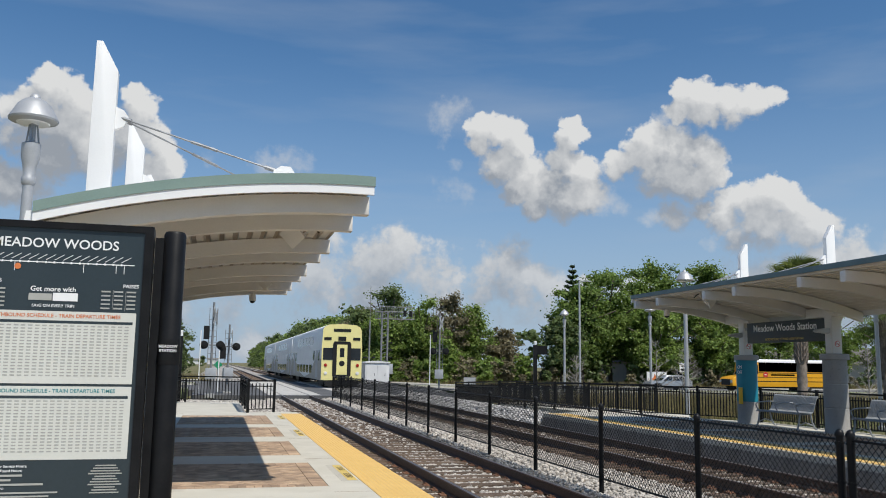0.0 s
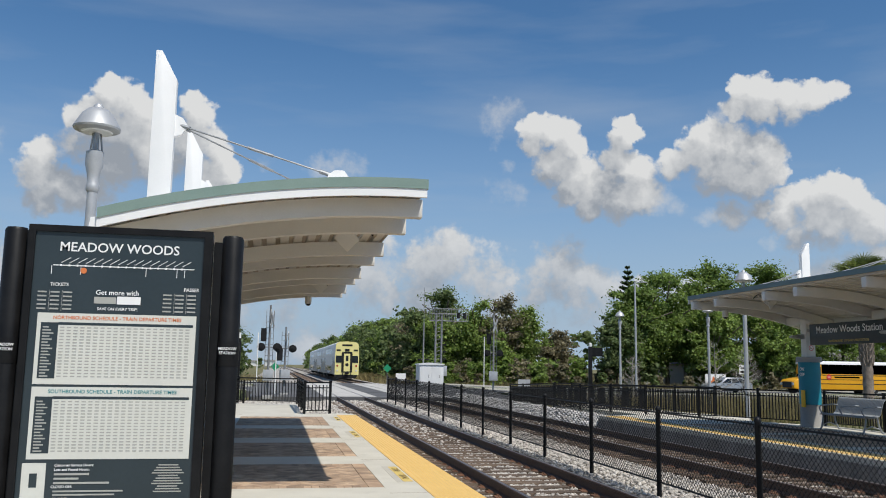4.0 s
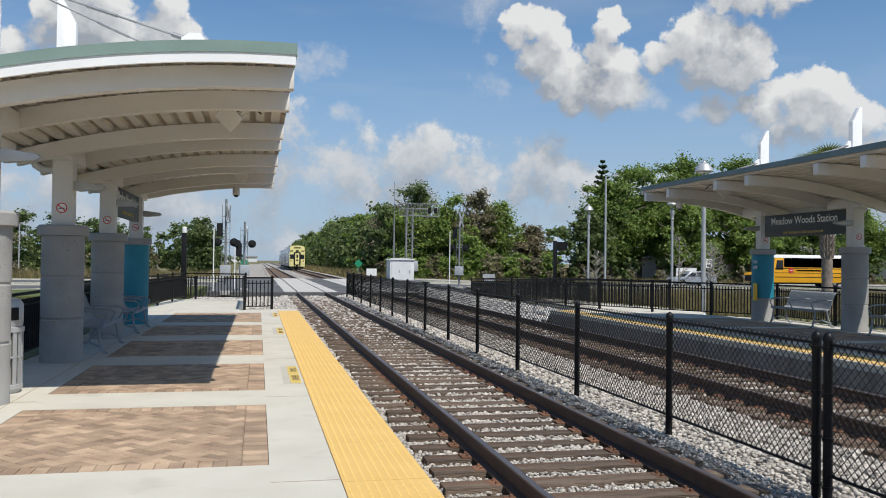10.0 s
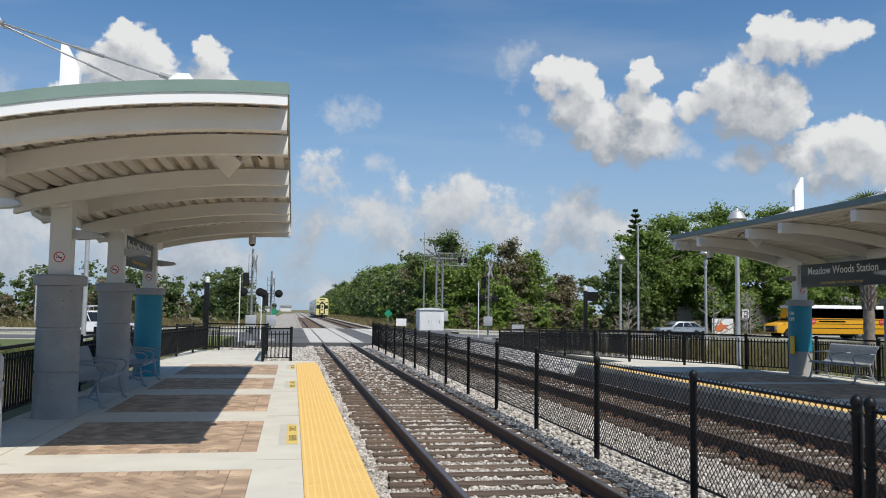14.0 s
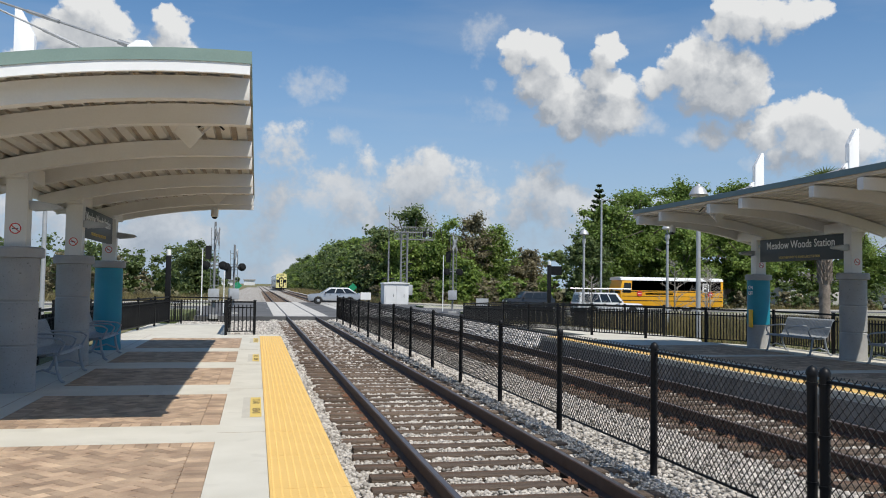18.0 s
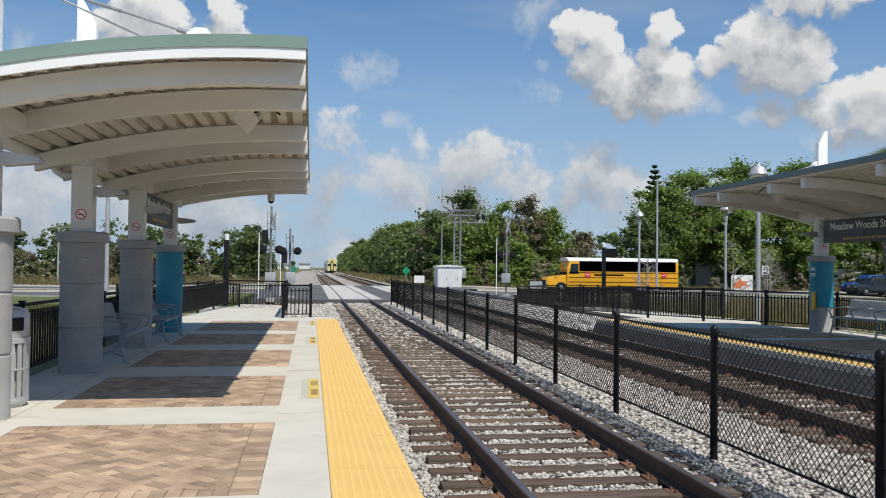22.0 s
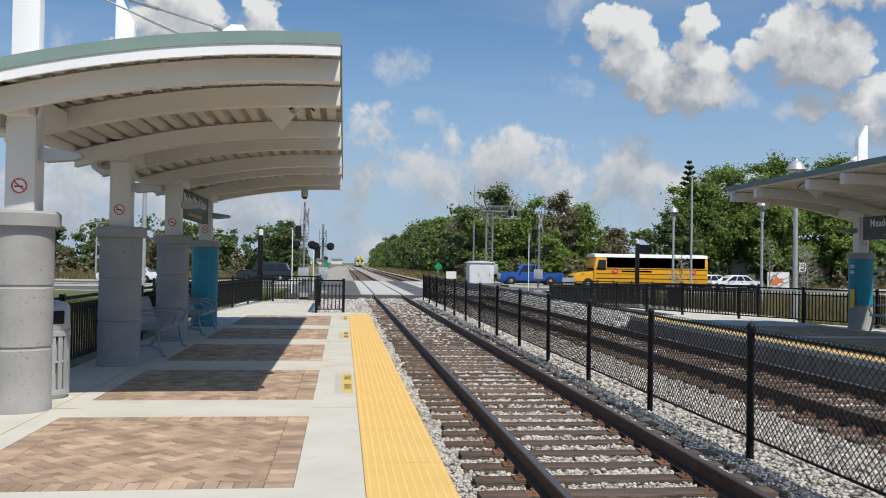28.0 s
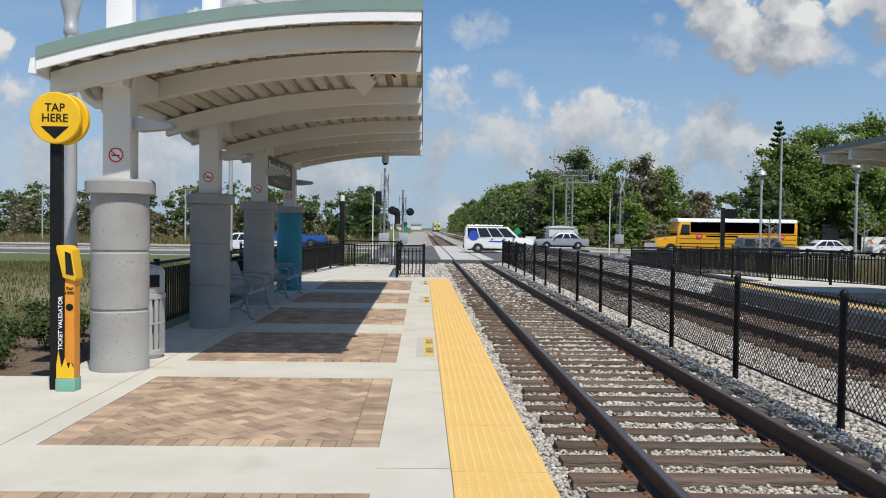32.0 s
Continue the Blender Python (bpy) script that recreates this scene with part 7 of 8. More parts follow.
    prism(bm, [(-1.3, 0.5), (1.3, 0.5), (1.1, 0.12), (-1.1, 0.12)], "y", -0.25, 0.1)
    part("pilot", bm, SIGNAL_BLACK, t)
    bm = bmesh.new()
    box(bm, -0.2, -0.7, 0.6, 0.2, 0.0, 0.95)
    for s in (-0.5, 0.5):
        pipe(bm, [(s, 0, 0.9), (s, -0.3, 0.6), (s * 0.8, -0.25, 0.35)], 0.05, 6)
    part("coupler", bm, SIGNAL_BLACK, t)
    return t


train = commuter_train()


# ---- plants ----
def leafy(name, c1, c2, trans=0.5):
    m = surf(name, c1, c2, 0.6, 0.55, bump=0, fine=3.0, vary=0.45, island=True)
    N, L = m.node_tree.nodes, m.node_tree.links
    b = N["Principled BSDF"]
    col = b.inputs["Base Color"].links[0].from_socket
    tr, mx = N.new("ShaderNodeBsdfTranslucent"), N.new("ShaderNodeMixShader")
    L.new(col, tr.inputs["Color"])
    mx.inputs[0].default_value = trans
    L.new(b.outputs[0], mx.inputs[1])
    L.new(tr.outputs[0], mx.inputs[2])
    L.new(mx.outputs[0], N["Material Output"].inputs["Surface"])
    return m


LEAF_OAK = leafy("oak leaves", (0.112, 0.182, 0.036), (0.245, 0.336, 0.077))
LEAF_LIGHT = leafy("fresh spring leaves", (0.137, 0.215, 0.042), (0.293, 0.384, 0.091))
LEAF_DARK = leafy("dark wood leaves", (0.102, 0.152, 0.049), (0.210, 0.268, 0.099))
LEAF_BROWN = leafy("dry olive brown twigs", (0.19, 0.17, 0.095), (0.30, 0.265, 0.16))
LEAF_PINE = leafy("dark needle boughs", (0.039, 0.072, 0.026), (0.091, 0.130, 0.052))
LEAF_SHRUB = leafy("dark shrub leaves", (0.066, 0.105, 0.03), (0.165, 0.21, 0.068))
LEAF_PALM = leafy("palm fronds", (0.070, 0.119, 0.028), (0.196, 0.224, 0.063))
DRY_GRASS = leafy("dry grass blades", (0.17, 0.14, 0.055), (0.34, 0.28, 0.13))
GREEN_GRASS = leafy("green grass blades", (0.066, 0.096, 0.024), (0.180, 0.192, 0.060))
BARK = surf("grey bark", (0.09, 0.07, 0.055), (0.19, 0.155, 0.125), 4, 0.9, bump=0.6, stretch=(4, 4, 0.7), depth=0.03)
PALM_BARK = surf("palm bark", (0.13, 0.105, 0.085), (0.32, 0.27, 0.23), 5, 0.9, bump=0.6, fine=30, depth=0.03, vary=0.2, island=True)
PALE_TWIG = surf("pale bare twigs", (0.26, 0.24, 0.21), (0.36, 0.33, 0.29), 6, 0.9, bump=0.2)
GEN = np.random.default_rng(11)


def leaf_cloud(lobes, count, size, flat=0.75, rng=GEN):
    """Small leaf sprays scattered through the rind of some lobes: (x, y, z, rx, ry, rz) each."""
    lobes = np.asarray(lobes, float)
    w = lobes[:, 3] * lobes[:, 5]
    pick = rng.choice(len(lobes), count, p=w / w.sum())
    d = rng.normal(size=(count, 3))
    d /= np.linalg.norm(d, axis=1)[:, None]
    d[:, 2] = np.where(d[:, 2] < -0.45, -d[:, 2], d[:, 2])
    rad = np.minimum(np.abs(rng.normal(scale=0.62, size=count)) + 0.12, 1.7)
    p = lobes[pick, :3] + d * rad[:, None] * lobes[pick, 3:]
    nrm = d * 0.7 + rng.normal(scale=0.6, size=(count, 3)) + (0, 0, 0.5)
    nrm /= np.linalg.norm(nrm, axis=1)[:, None]
    ref = rng.normal(size=(count, 3))
    u = np.cross(nrm, ref)
    u /= np.linalg.norm(u, axis=1)[:, None]
    v = np.cross(nrm, u)
    s = size * rng.uniform(0.5, 1.4, count)[:, None]
    quad = np.stack([p - u * s, p + v * s * flat, p + u * s, p - v * s * flat], 1)
    quad[:, 1] += nrm * s * 0.25
    quad[:, 3] -= nrm * s * 0.15
    return quad.reshape(-1, 3)


def quads_mesh(name, v, mat):
    return raw_mesh(name, v, np.arange(len(v)).reshape(-1, 4), mat)


def limbs(bm, h, spread, n, r, rng, start=0.35):
    rod(bm, (0, 0, -0.3), (rng.uniform(-0.2, 0.2), rng.uniform(-0.2, 0.2), h * 0.75), r, r * 0.35, 9)
    for k in range(n):
        a = 2 * math.pi * (k + rng.random()) / n
        z0 = h * rng.uniform(start, 0.62)
        z1 = h * rng.uniform(0.6, 0.92)
        e = Vector((math.cos(a) * spread * rng.uniform(0.5, 0.9), math.sin(a) * spread * rng.uniform(0.5, 0.9), z1))
        mid = Vector((e.x * 0.45, e.y * 0.45, z0 + (z1 - z0) * 0.6))
        pipe(bm, [(0, 0, z0), mid, e], r * 0.28, 6)


def broadleaf(x, y, h, spread, mat, label, leaves=4200, size=0.24, seed=1, zb=-0.7, base=0.22, group="trees"):
    rng = random.Random(seed)
    g = np.random.default_rng(seed)
    t = thing("tree", label, "tree", group, at=(x, y, zb))
    bm = bmesh.new()
    limbs(bm, h, spread, 7, h * 0.022, rng)
    part("trunk", bm, BARK, t, "grey brown trunk and limbs")
    lobes = []
    # boughs: each a trail of small sprays from the trunk outwards
    for k in range(36):
        a, q = rng.uniform(0, 6.28), rng.random() ** 0.5
        z = h * (base + (0.95 - base) * rng.random())
        shrink = max(0.25, 1.0 - 0.62 * abs((z / h - 0.55) / 0.45) ** 1.7)
        R = q * spread * shrink * rng.uniform(0.75, 1.2)
        for j in range(4):
            f = 0.35 + 0.65 * j / 3
            s = h * rng.uniform(0.035, 0.085)
            lobes.append((math.cos(a) * R * f + rng.uniform(-0.4, 0.4), math.sin(a) * R * f + rng.uniform(-0.4, 0.4), z + rng.uniform(-0.5, 0.5) - 0.04 * h * (1 - f), s * rng.uniform(0.9, 1.6), s * rng.uniform(0.9, 1.6), s * rng.uniform(0.6, 1.0)))
    for k in range(15):
        s = h * rng.uniform(0.11, 0.17)
        lobes.append((rng.uniform(-0.45, 0.45) * spread, rng.uniform(-0.45, 0.45) * spread, h * rng.uniform(base + 0.05, 0.78), s, s, s))
    for k in range(5):
        s = h * rng.uniform(0.04, 0.07)
        lobes.append((rng.uniform(-0.3, 0.3) * spread, rng.uniform(-0.3, 0.3) * spread, h * rng.uniform(0.88, 0.98), s, s, s))
    part("crown", quads_mesh("crown", leaf_cloud(lobes, leaves, size, rng=g), mat), mat, t, "leafy uneven crown")
    return t


# grove behind the opposite platform
for x, y, h, sp, mat, lab, sd in (
    (38.5, 88, 11.5, 4.5, LEAF_OAK, "full green oak tree behind the fence", 3), (44.0, 92, 13.8, 6.0, LEAF_OAK, "tall spreading green oak tree", 4),
    (50.5, 94, 15.2, 6.5, LEAF_OAK, "tall spreading green oak tree", 5), (57.0, 92, 14.8, 6.5, LEAF_OAK, "broad green oak tree beside the road", 6),
    (47.0, 86, 9.0, 5.0, LEAF_LIGHT, "lower light green tree behind the road", 7), (63.5, 95, 13.0, 6.0, LEAF_OAK, "broad green oak tree beside the road", 8),
    (35.0, 86, 7.5, 3.4, LEAF_DARK, "small dark green tree behind the fence", 9), (55.0, 86, 8.0, 4.5, LEAF_LIGHT, "lower light green tree behind the road", 10), (71.0, 96, 11.5, 6.0, LEAF_OAK, "broad green oak tree beside the road", 12),
    (79.0, 97, 10.5, 6.0, LEAF_LIGHT, "broad green tree beside the road", 13), (88.0, 96, 11.0, 6.0, LEAF_OAK, "broad green tree beside the road", 14), (97.0, 98, 10.0, 6.0, LEAF_DARK, "dark green tree beside the road", 15)):
    broadleaf(x, y, h + 0.4, sp, mat, lab, 30000 if x < 66 else 16000, 0.15, sd, group="trees behind the platform")

# edge of the wood past the crossing
for x, y, h, sp, mat, lab, sd in (
    (17.2, 97, 11.2, 3.0, LEAF_DARK, "tall dark pine-like tree above the wood", 21), (15.5, 92, 7.6, 3.2, LEAF_LIGHT, "bright green tree at the wood edge", 22),
    (20.5, 93, 9.4, 3.6, LEAF_LIGHT, "bright green tree at the wood edge", 23), (24.0, 94, 10.0, 3.6, LEAF_BROWN, "brownish half-bare tree at the wood edge", 24),
    (26.8, 95, 9.2, 3.0, LEAF_LIGHT, "green tree at the wood edge", 25), (31.5, 97, 6.6, 2.8, LEAF_BROWN, "brownish half-bare tree at the wood edge", 26),
    (13.8, 96, 8.2, 3.2, LEAF_DARK, "dark green tree at the wood edge", 27), (22.2, 90, 6.0, 2.8, LEAF_LIGHT, "small bright green tree at the wood edge", 28),
    (15.0, 103, 8.8, 3.4, LEAF_BROWN, "brownish half-bare tree at the wood edge", 29), (-8.2, 108, 7.0, 2.6, LEAF_DARK, "lone dark green tree beside the track", 30)):
    broadleaf(x, y, h + 0.4, sp, mat, lab, 18000, 0.135, sd, base=0.10, group="trees at the wood edge")


def woods(name, label, spots, mat, leaves, size, seed):
    """Many trees too far to count, in one object."""
    g = np.random.default_rng(seed)
    out = []
    for x, y, h in spots:
        lobes = []
        for k in range(34):
            a, q = g.uniform(0, 6.28), g.random() ** 0.6
            z = h * g.uniform(0.05, 0.95)
            s = h * g.uniform(0.045, 0.10)
            w = 0.36 * (1 - 0.5 * (z / h) ** 2)
            lobes.append((x + math.cos(a) * q * h * w, y + math.sin(a) * q * h * w, z - 0.8, s * 1.3, s * 1.3, s * 0.9))
        out.append(leaf_cloud(lobes, leaves, size, rng=g))
    solo(name, quads_mesh(name, np.concatenate(out), mat), mat, label, "woodland", kind="stuff")


g0 = np.random.default_rng(5)
line = []
y = 104.0
while y < 520:
    for k in range(2):
        line.append((14.0 + g0.uniform(0, 3) + k * 5 + 0.006 * (y - 100), y + g0.uniform(-2, 2), g0.uniform(7.5, 10.5) + (1.6 if y > 150 else 0)))
    y += 4.5 if y < 200 else 9
woods("far_wood", "dark green wood along the track", line[::3] + line[1::3] + [(13 + k * 1.9, 103 + g0.uniform(0, 6), g0.uniform(6.5, 8.6)) for k in range(11)], LEAF_DARK, 2700, 0.24, 6)
woods("far_wood", "light green wood along the track", line[2::3], LEAF_LIGHT, 2700, 0.24, 7)
woods("far_wood", "distant tree line beyond the road", [(30 + k * 5.5 + g0.uniform(-2, 2), 128 + g0.uniform(-5, 8), g0.uniform(6, 8.5)) for k in range(16)], LEAF_DARK, 800, 0.45, 8)
woods("far_wood", "distant tree line across the field", [(-112 + k * 1.75 + g0.uniform(-1, 1), 118 + g0.uniform(-4, 9), g0.uniform(5.6, 8.8)) for k in range(60)], LEAF_DARK, 1900, 0.20, 9)
woods("far_wood", "distant mixed trees across the field", [(-112 + k * 3.4 + g0.uniform(-2, 2), 111 + g0.uniform(-3, 3), g0.uniform(3.6, 6.4)) for k in range(30)], LEAF_BROWN, 1500, 0.16, 10)
woods("far_wood", "low far trees by the horizon", [(-60 + k * 3.2, 230 + g0.uniform(-10, 10), g0.uniform(4.0, 8.0)) for k in range(16)], LEAF_DARK, 500, 0.6, 12)
woods("far_wood", "low hazy tree line at the end of the tracks", [(-75 + k * 3.4 + g0.uniform(-1, 1), 420 + g0.uniform(-20, 20), g0.uniform(3.4, 5.6)) for k in range(20)], LEAF_DARK, 320, 0.5, 18)
woods("undergrowth", "scrubby undergrowth at the foot of the wood", [(12.5 + g0.uniform(0, 18), 86 + g0.uniform(-1, 6), g0.uniform(1.8, 3.6)) for k in range(34)], LEAF_LIGHT, 520, 0.19, 13)
woods("undergrowth", "dry brownish scrub at the foot of the wood", [(11.8 + g0.uniform(0, 24), 85 + g0.uniform(-1, 8), g0.uniform(1.5, 3.4)) for k in range(26)], LEAF_BROWN, 460, 0.17, 14)
woods("undergrowth", "low dry scrub at the field edge", [(-120 + k * 3.0 + g0.uniform(-1, 1), 98 + g0.uniform(-4, 4), g0.uniform(1.0, 2.2)) for k in range(36)], LEAF_BROWN, 260, 0.2, 15)


woods("undergrowth", "green and brown scrub under the grove", [(30 + k * 1.5 + g0.uniform(-1, 1), 84.5 + g0.uniform(-1, 4), g0.uniform(1.6, 3.6)) for k in range(46)], LEAF_DARK, 520, 0.18, 16)
woods("undergrowth", "brown scrub under the grove", [(30 + k * 3.1 + g0.uniform(-1, 1), 83.0 + g0.uniform(-1, 2), g0.uniform(1.2, 2.4)) for k in range(22)], LEAF_BROWN, 420, 0.17, 17)


def norfolk_pine():
    t = thing("norfolk_pine", "tall dark tiered conifer behind the platform", "tree", at=(40.4, 95, 0.0))
    bm = bmesh.new()
    rod(bm, (0, 0, 0), (0, 0, 14.4), 0.22, 0.04, 8)
    part("trunk", bm, BARK, t)
    g = np.random.default_rng(2)
    out = []
    z = 3.0
    while z < 14.4:
        R = 2.7 * (1 - (z - 3) / 11.7) ** 0.85 + 0.08
        for k in range(8):
            a = k * 0.785 + z * 1.7
            n = int(120 * R)
            q = g.uniform(0.1, 1, n)
            c = np.stack([np.cos(a) * R * q, np.sin(a) * R * q, z + 0.42 * q ** 2 * R - 0.05 * R * q], -1) + g.normal(scale=0.05, size=(n, 3))
            s = 0.12 * g.uniform(0.6, 1.3, n)[:, None]
            u, v = g.normal(size=(n, 3)), g.normal(size=(n, 3))
            u /= np.linalg.norm(u, axis=1)[:, None]
            v /= np.linalg.norm(v, axis=1)[:, None]
            out.append(np.stack([c - u * s, c + v * s, c + u * s, c - v * s], 1).reshape(-1, 3))
        z += 0.70
    part("bough_tier", quads_mesh("boughs", np.concatenate(out), LEAF_PINE), LEAF_PINE, t)


norfolk_pine()


def palm(x, y, h, label, seed, r=0.2):
    rng = random.Random(seed)
    t = thing("palm_tree", label, "palm tree", "palm trees", at=(x, y, -0.4))
    bm = bmesh.new()
    lathe(bm, [(r * (1.15 if k == 0 else 1.0) * (1.06 if k % 2 else 0.94), h * k / 24) for k in range(25)], 12)
    z, k = h * 0.42, 0
    while z < h:
        for j in range(7):
            a = 2 * math.pi * (j + 0.5 * (k % 2)) / 7
            o = Vector((math.cos(a), math.sin(a), 0))
            rod(bm, o * r * 0.9 + Vector((0, 0, z)), o * (r * 1.45) + Vector((0, 0, z + 0.26)), 0.05, 0.015, 5)
        z, k = z + 0.13, k + 1
    part("trunk", bm, PALM_BARK, t, "rough palm trunk with old leaf boots")
    vs, fs = [], []
    for k in range(34):
        a = 2 * math.pi * k / 34 * 5.3
        lift = rng.uniform(-0.5, 1.25)
        L = rng.uniform(0.9, 1.3)
        d = Vector((math.cos(a) * math.cos(lift), math.sin(a) * math.cos(lift), math.sin(lift)))
        side = d.cross(Vector((0, 0, 1))).normalized()
        up = side.cross(d)
        hub = Vector((0, 0, h)) + d * L * 0.55
        for j in range(17):
            w = -1.25 + 2.5 * j / 16
            e = (d * math.cos(w) + side * math.sin(w)) * L * 0.75
            tip = hub + e + Vector((0, 0, -0.18 * L))
            n = len(vs)
            off = (side * math.cos(w) - d * math.sin(w)) * 0.028
            mid = hub + e * 0.5 + up * 0.03
            vs += [hub, mid - off, tip, mid + off]
            fs.append((n, n + 1, n + 2, n + 3))
        n = len(vs)
        vs += [Vector((0, 0, h)), Vector((0, 0, h)) + side * 0.02, hub + side * 0.015, hub - side * 0.015]
        fs.append((n, n + 1, n + 2, n + 3))
    part("fronds", raw_mesh("fronds", [tuple(v) for v in vs], fs, LEAF_PALM), LEAF_PALM, t, "fan-shaped green fronds")


palm(19.35, 25.0, 5.3, "cabbage palm with a slim ringed trunk", 1, 0.19)
palm(18.5, 18.5, 4.5, "cabbage palm with stout shaggy trunk", 2, 0.22)
palm(24.3, 24.0, 4.2, "cabbage palm with drooping yellow fronds", 3, 0.17)
palm(22.4, 24.0, 3.9, "small cabbage palm with shaggy trunk", 4, 0.17)
palm(26.0, 19.5, 4.6, "cabbage palm with ringed trunk", 5, 0.2)


def bare_tree(x, y, h, seed):
    rng = random.Random(seed)
    t = thing("bare_sapling", "pale leafless sapling in dry grass", "tree", "bare saplings", at=(x, y, -0.4))
    bm = bmesh.new()
    rod(bm, (0, 0, 0), (0, 0, h), 0.05, 0.012, 7)
    part("stem", bm, PALE_TWIG, t)
    bm = bmesh.new()
    for k in range(34):
        z = h * rng.uniform(0.18, 0.97)
        a = rng.uniform(0, 6.28)
        L = (h - z) * 0.42 + 0.18
        e = Vector((math.cos(a) * L, math.sin(a) * L, z + L * 0.55))
        rod(bm, (0, 0, z), e, 0.016, 0.006, 4)
        for j in range(3):
            q = Vector((0, 0, z)).lerp(e, rng.uniform(0.3, 0.9))
            rod(bm, q, q + Vector((rng.uniform(-0.2, 0.2), rng.uniform(-0.2, 0.2), rng.uniform(0.08, 0.3))), 0.008, 0.004, 4)
    part("twig_spray", bm, PALE_TWIG, t, kind="stuff")


for x, y, h, s in ((20.6, 38.5, 3.4, 1), (24.2, 41.5, 3.2, 2), (17.0, 41.0, 2.6, 3), (27.0, 46, 3.0, 4), (29.5, 33, 3.4, 5)):
    bare_tree(x, y, h, s)


def shrubs():
    g = np.random.default_rng(21)
    spots = [(-5.75, 6.9, 0.62), (-6.5, 6.75, 0.75), (-7.3, 7.3, 0.8), (-6.3, 8.1, 0.85), (-7.6, 8.6, 0.85), (-8.6, 7.6, 0.8), (-9.4, 8.8, 0.85), (-6.9, 9.7, 0.85), (-8.5, 10.0, 0.8), (-10.4, 7.9, 0.75), (-11.2, 9.6, 0.9), (-10.0, 11.0, 0.8), (-12.6, 8.4, 0.8), (-5.55, 7.5, 0.6), (-5.9, 8.3, 0.7), (-5.5, 9.0, 0.7), (-6.2, 9.0, 0.75), (-7.0, 8.0, 0.8), (-7.9, 7.9, 0.8), (-8.3, 8.9, 0.85), (-9.2, 9.8, 0.85), (-7.7, 10.6, 0.85), (-6.2, 10.4, 0.8), (-5.6, 10.2, 0.7), (-9.7, 7.3, 0.75), (-11.4, 8.5, 0.8)]
    for k, (x, y, h) in enumerate(spots):
        t = thing("shrub", "dense dark green landscape shrub in bark mulch", "shrub", "shrubs beside the platform", at=(x, y, -0.12))
        h *= 0.82
        lobes = [(g.uniform(-0.3, 0.3) * h, g.uniform(-0.3, 0.3) * h, h * g.uniform(0.25, 0.62), h * 0.36, h * 0.36, h * 0.24) for _ in range(9)]
        part("leaves", quads_mesh("leaves", leaf_cloud(lobes, 2600, 0.024, rng=g), LEAF_SHRUB), LEAF_SHRUB, t)
        bm = bmesh.new()
        for j in range(7):
            a = j * 0.9
            rod(bm, (0, 0, -0.05), (math.cos(a) * h * 0.35, math.sin(a) * h * 0.35, h * 0.7), 0.012, 0.005, 5)
        part("woody_base", bm, BARK, t)
    bm = bmesh.new()
    prism(bm, [(-14.5, 6.62), (-4.6, 6.62), (-4.6, 11.5), (-14.5, 12.5)], "z", -0.4, -0.10)
    solo("mulch_bed", bm, MULCH, "brown bark mulch bed beside the platform", "planting bed", kind="structure")


shrubs()


def grass(name, label, x0, x1, y0, y1, count, h, mat, zf, seed, tuft=0.5, w=0.012):
    g = np.random.default_rng(seed)
    n = count
    cx, cy = g.uniform(x0, x1, n // 12 + 1), g.uniform(y0, y1, n // 12 + 1)
    k = g.integers(0, len(cx), n)
    x, y = cx[k] + g.normal(scale=tuft, size=n), cy[k] + g.normal(scale=tuft, size=n)
    keep = (x > x0) & (x < x1) & (y > y0) & (y < y1)
    x, y = x[keep], y[keep]
    n = len(x)
    a = g.uniform(0, 6.28, n)
    hh = h * g.uniform(0.4, 1.3, n)
    lean = g.normal(scale=0.35, size=(n, 2)) * hh[:, None]
    ww = w * g.uniform(0.6, 1.5, n)
    z = zf(x, y)
    dx, dy = np.cos(a) * ww, np.sin(a) * ww
    v = np.stack([np.stack([x - dx, y - dy, z], -1), np.stack([x + dx, y + dy, z], -1), np.stack([x + lean[:, 0], y + lean[:, 1], z + hh], -1)], 1)
    solo(name, raw_mesh(name, v.reshape(-1, 3), np.arange(3 * n).reshape(-1, 3), mat), mat, label, "grass", kind="stuff")


flat = lambda z: (lambda x, y: np.full_like(x, z))
grass("grass_blades", "green and straw field grass", -46, -5.6, 12.5, 40, 52000, 0.15, GREEN_GRASS, lambda x, y: np.where(y > 33, -0.45, -0.37), 31, 0.35, 0.016)
grass("grass_blades", "dry brown tufts behind the shrubs", -14, -5.4, 9.5, 13.5, 5200, 0.32, DRY_GRASS, flat(-0.3), 38, 0.16, 0.008)
grass("grass_blades", "straw coloured field grass", -46, -5.6, 12.5, 40, 16000, 0.20, DRY_GRASS, lambda x, y: np.where(y > 33, -0.45, -0.37), 32, 0.3, 0.014)
grass("grass_blades", "tall dry grass behind the opposite platform", 13.2, 46, 24, 47, 36000, 0.78, DRY_GRASS, lambda x, y: -0.38 - 0.03 * np.maximum(0, y - 33), 33, 0.4, 0.014)
grass("grass_blades", "green grass behind the opposite platform", 13.0, 40, 4, 47, 22000, 0.30, GREEN_GRASS, lambda x, y: -0.38 - 0.03 * np.maximum(0, y - 33), 34, 0.5, 0.016)
grass("grass_blades", "tall brown grass along the track", 8.8, 13.5, 80, 240, 16000, 1.1, DRY_GRASS, flat(-0.8), 35, 0.8, 0.05)
grass("grass_blades", "tall brown grass beyond the road", -120, -3.4, 81, 110, 30000, 1.0, DRY_GRASS, flat(-0.8), 36, 0.8, 0.04)
grass("grass_blades", "tall dry grass beyond the road", 14, 110, 80, 92, 22000, 0.8, DRY_GRASS, flat(-0.8), 37, 0.6, 0.035)


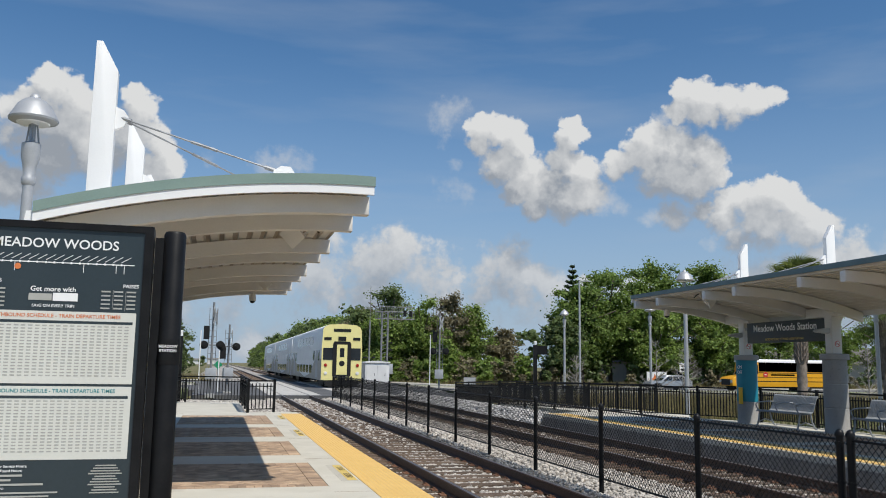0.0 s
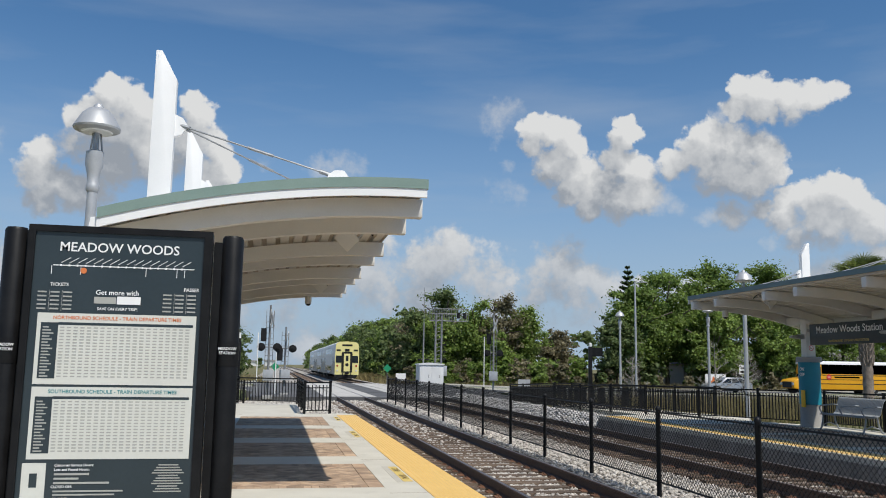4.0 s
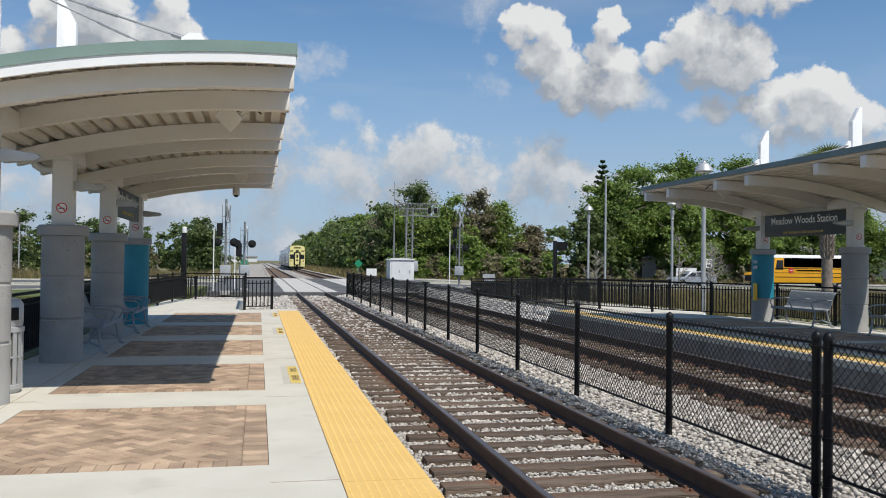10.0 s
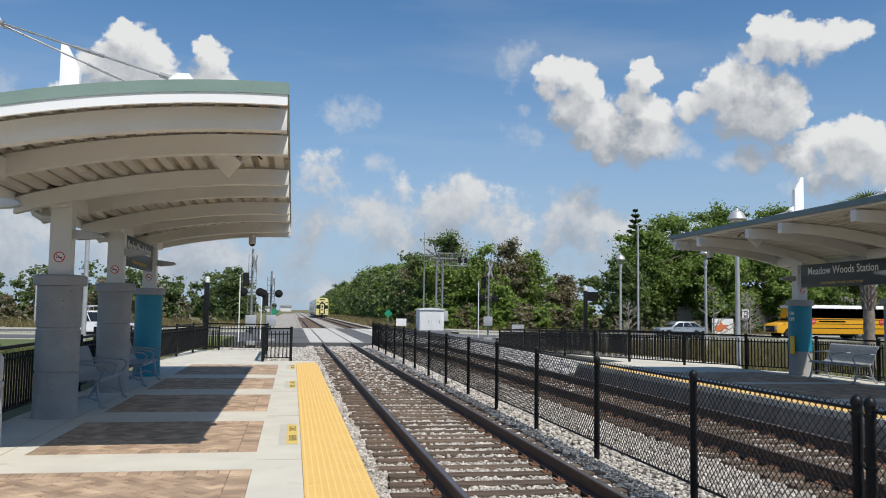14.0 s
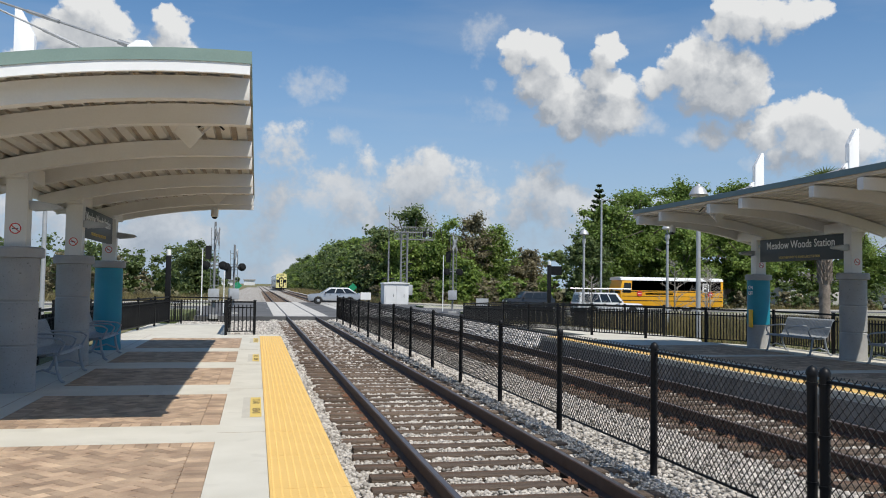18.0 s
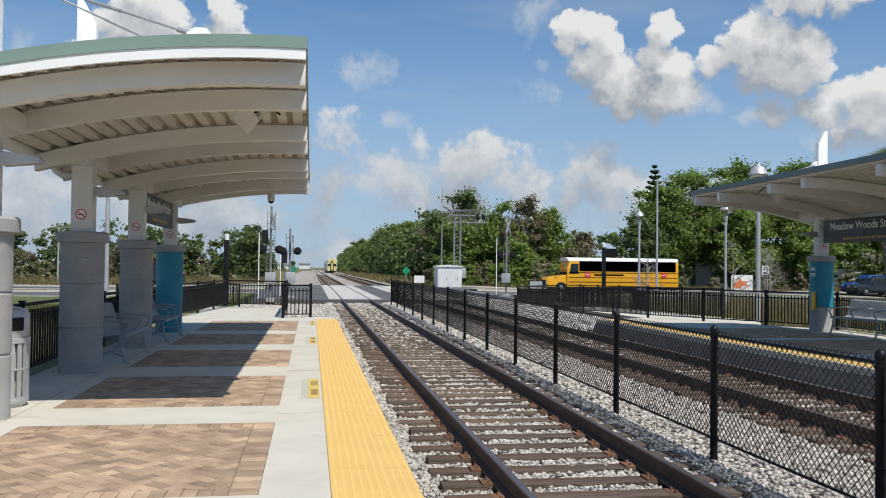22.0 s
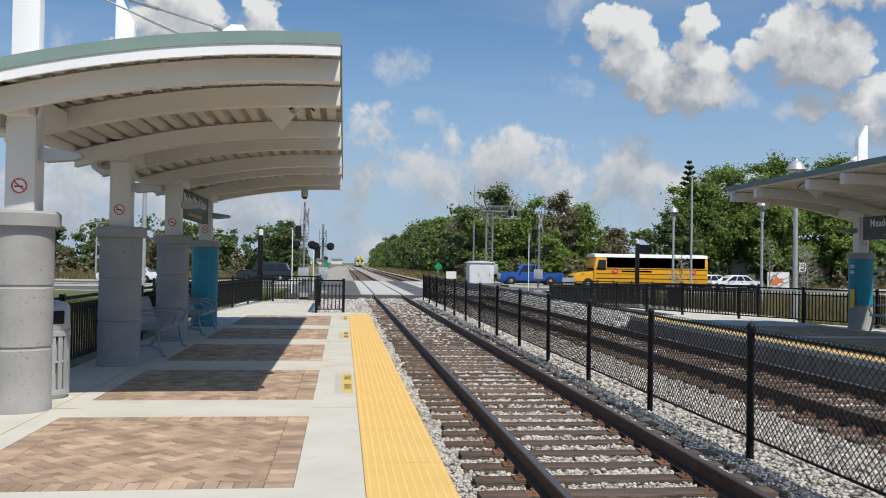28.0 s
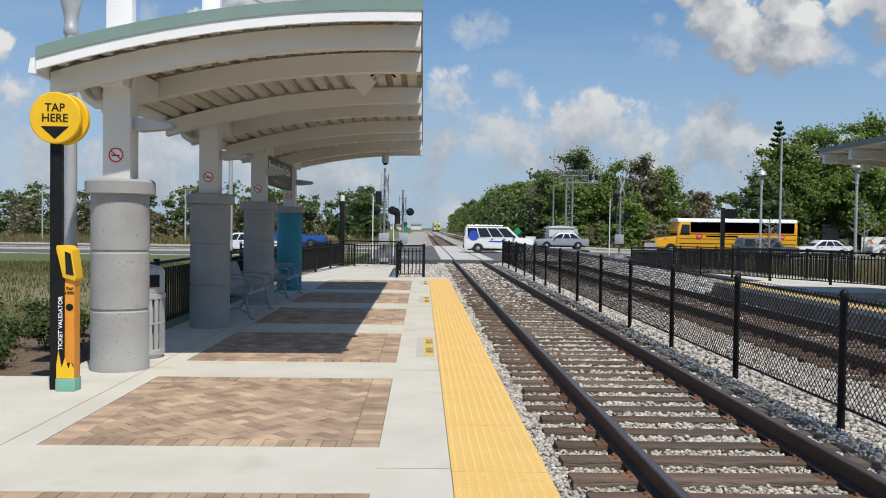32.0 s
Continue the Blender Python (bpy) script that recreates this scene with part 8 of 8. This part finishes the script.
def house(x, y, w, d, h, label, wallc, roofc):
    t = thing("house", label, "house", "houses behind the trees", at=(x, y, -0.4))
    wall = surf("house wall", tuple(v * 0.9 for v in wallc), wallc, 2, 0.8, bump=0.05)
    roof = surf("house roof", tuple(v * 0.8 for v in roofc), roofc, 3, 0.9, bump=0.3, fine=20)
    bm = bmesh.new()
    box(bm, -w / 2, -d / 2, 0, w / 2, d / 2, h)
    part("wall", bm, wall, t)
    bm = bmesh.new()
    prism(bm, [(-w / 2 - 0.5, h), (w / 2 + 0.5, h), (w * 0.22, h + w * 0.17), (-w * 0.22, h + w * 0.17)], "y", -d / 2 - 0.5, d / 2 + 0.5)
    part("roof", bm, roof, t)
    for k in range(3):
        bm = bmesh.new()
        xx = -w / 2 + w * (k + 0.5) / 3
        box(bm, xx - 0.5, -d / 2 - 0.03, 0.9, xx + 0.5, -d / 2 + 0.05, 2.1)
        win = part("window", bm, SIGN_WHITE, t)
        bm = bmesh.new()
        box(bm, xx - 0.42, -d / 2 - 0.04, 0.98, xx + 0.42, -d / 2 - 0.02, 2.02)
        part("pane", bm, CLEAR_DARK, win)


house(58, 104, 16, 9, 2.8, "single-storey house with brown shingle roof", (0.32, 0.27, 0.22), (0.10, 0.075, 0.06))
house(78, 108, 11, 9, 3.0, "pale single-storey house with grey roof", (0.62, 0.62, 0.60), (0.24, 0.23, 0.22))
house(100, 108, 14, 9, 3.2, "pale single-storey house with grey roof", (0.60, 0.58, 0.54), (0.20, 0.18, 0.16))
# far buildings at the end of the line
for bx, by, bw, bh in ((-26, 900, 14, 4.5), (-46, 1000, 16, 5), (-9, 1050, 13, 6)):
    t = thing("distant_building", "pale distant building at the end of the line", "building", "distant buildings", at=(bx, by, -1))
    bm = bmesh.new()
    box(bm, -bw / 2, 0, 0, bw / 2, 20, bh)
    part("wall", bm, CABINET, t)
    bm = bmesh.new()
    box(bm, -bw / 2 - 1, -1, bh, bw / 2 + 1, 21, bh + 1.5)
    part("roof", bm, CAPSTONE, t)


# ---- small pieces: ballast and pavers ----
ballast_stones()
pavers()


# ---- what moves ----
def motions():
    def drive(ob, lane, rows, turn=0.0):
        walk(ob, [(t, pose(x, lane, road_z(x), 0, 0, turn)) for t, x in rows])

    walk(train, [(t, pose(TRACKS[1], y, RAIL_Z)) for t, y in ((0, 57.8), (1, 68), (2, 78.8), (3, 90), (3.5, 95.5), (5.5, 115.5), (6, 120), (7, 131), (8, 141), (9, 151), (11, 171), (13, 190), (19, 247), (23, 292), (28, 352), (32, 400))])
    drive(bus, 70, [(0, 51.6), (11, 50.6), (13, 49.8), (13.5, 49.6), (15.5, 45.2), (16, 43.6), (17, 39.4), (18, 35.6), (19, 32.0), (20, 29.0), (21, 26.9), (22, 25.5), (23, 25.2), (24, 25.0), (32, 25.0)])
    drive(utility, 57.5, [(0, -120), (13, -21.4), (13.5, -17.7), (15.5, -0.3), (16, 4.7), (16.5, 9.5), (17, 14.4), (17.5, 19.8), (18, 25.1), (19, 34.9), (32, 165)], 180)
    drive(hatch, 72, [(0, 40.4), (9, 40.2), (13, 37.2), (13.5, 36.6), (15.5, 25.5), (16, 22.1), (17, 13.9), (17.5, 10.2), (18, 5.9), (19, -3.0), (20, -16.5), (32, -160)])
    drive(suv_a, 72.2, [(0, 92), (13, 62), (17, 31.4), (17.5, 27.7), (18, 23.8), (19, 14.8), (20, 5.6), (21, -4.0), (32, -112)])
    drive(sedan_w, 74.2, [(0, 190), (20, 45), (22, 24), (23, 17.8), (24, 13.4), (26.5, -4.3), (27, -9.4), (28.5, -24.5), (29, -30.2), (29.5, -36), (30, -42.2), (32, -67)])
    drive(sedan_q, 70.6, [(0, 200), (24, 58), (26.5, 40.5), (27, 37.6), (27.5, 35.2), (28, 34.2), (32, 34.0)])
    drive(pickup, 74.0, [(0, 180), (20, 66), (22, 54.4), (23, 48.4), (24, 41.2), (27.5, 18.9), (28, 16.3), (28.5, 13.6), (29, 10.7), (29.5, 7.4), (30, 4.3), (30.5, 0.9), (31, -3.4), (31.5, -8.2), (32, -12.4)])
    drive(suv_b, 72.0, [(0, 265), (23, 43), (24, 33), (26.5, 8.4), (27, 3.6), (27.5, -1.6), (28, -7.5), (29, -22), (30, -37.2), (32, -66)])
    drive(box_suv, 58.6, [(0, -260), (27, -66), (29, -29.1), (29.5, -19.6), (30.5, -0.7), (31, 7.4), (31.5, 15.6), (32, 24)], 180)
    drive(van, 57.5, [(0, -300), (27, -66), (29, -37), (29.5, -31.2), (30, -24.6), (30.5, -16.9), (31, -9.4), (31.5, -2.6), (32, 4.5)], 180)
    drive(sedan_e, 57.9, [(0, -330), (29, -60), (30.5, -37), (31, -29.1), (31.5, -20.6), (32, -13)], 180)
    drive(sedan_s, 72.4, [(0, 200), (29, 27), (30.5, 19), (31, 16.6), (31.5, 14.1), (32, 11.5)])
    drive(pickup_w, 70.8, [(0, 220), (28, 60), (30, 46), (31, 41.6), (32, 41)])


motions()
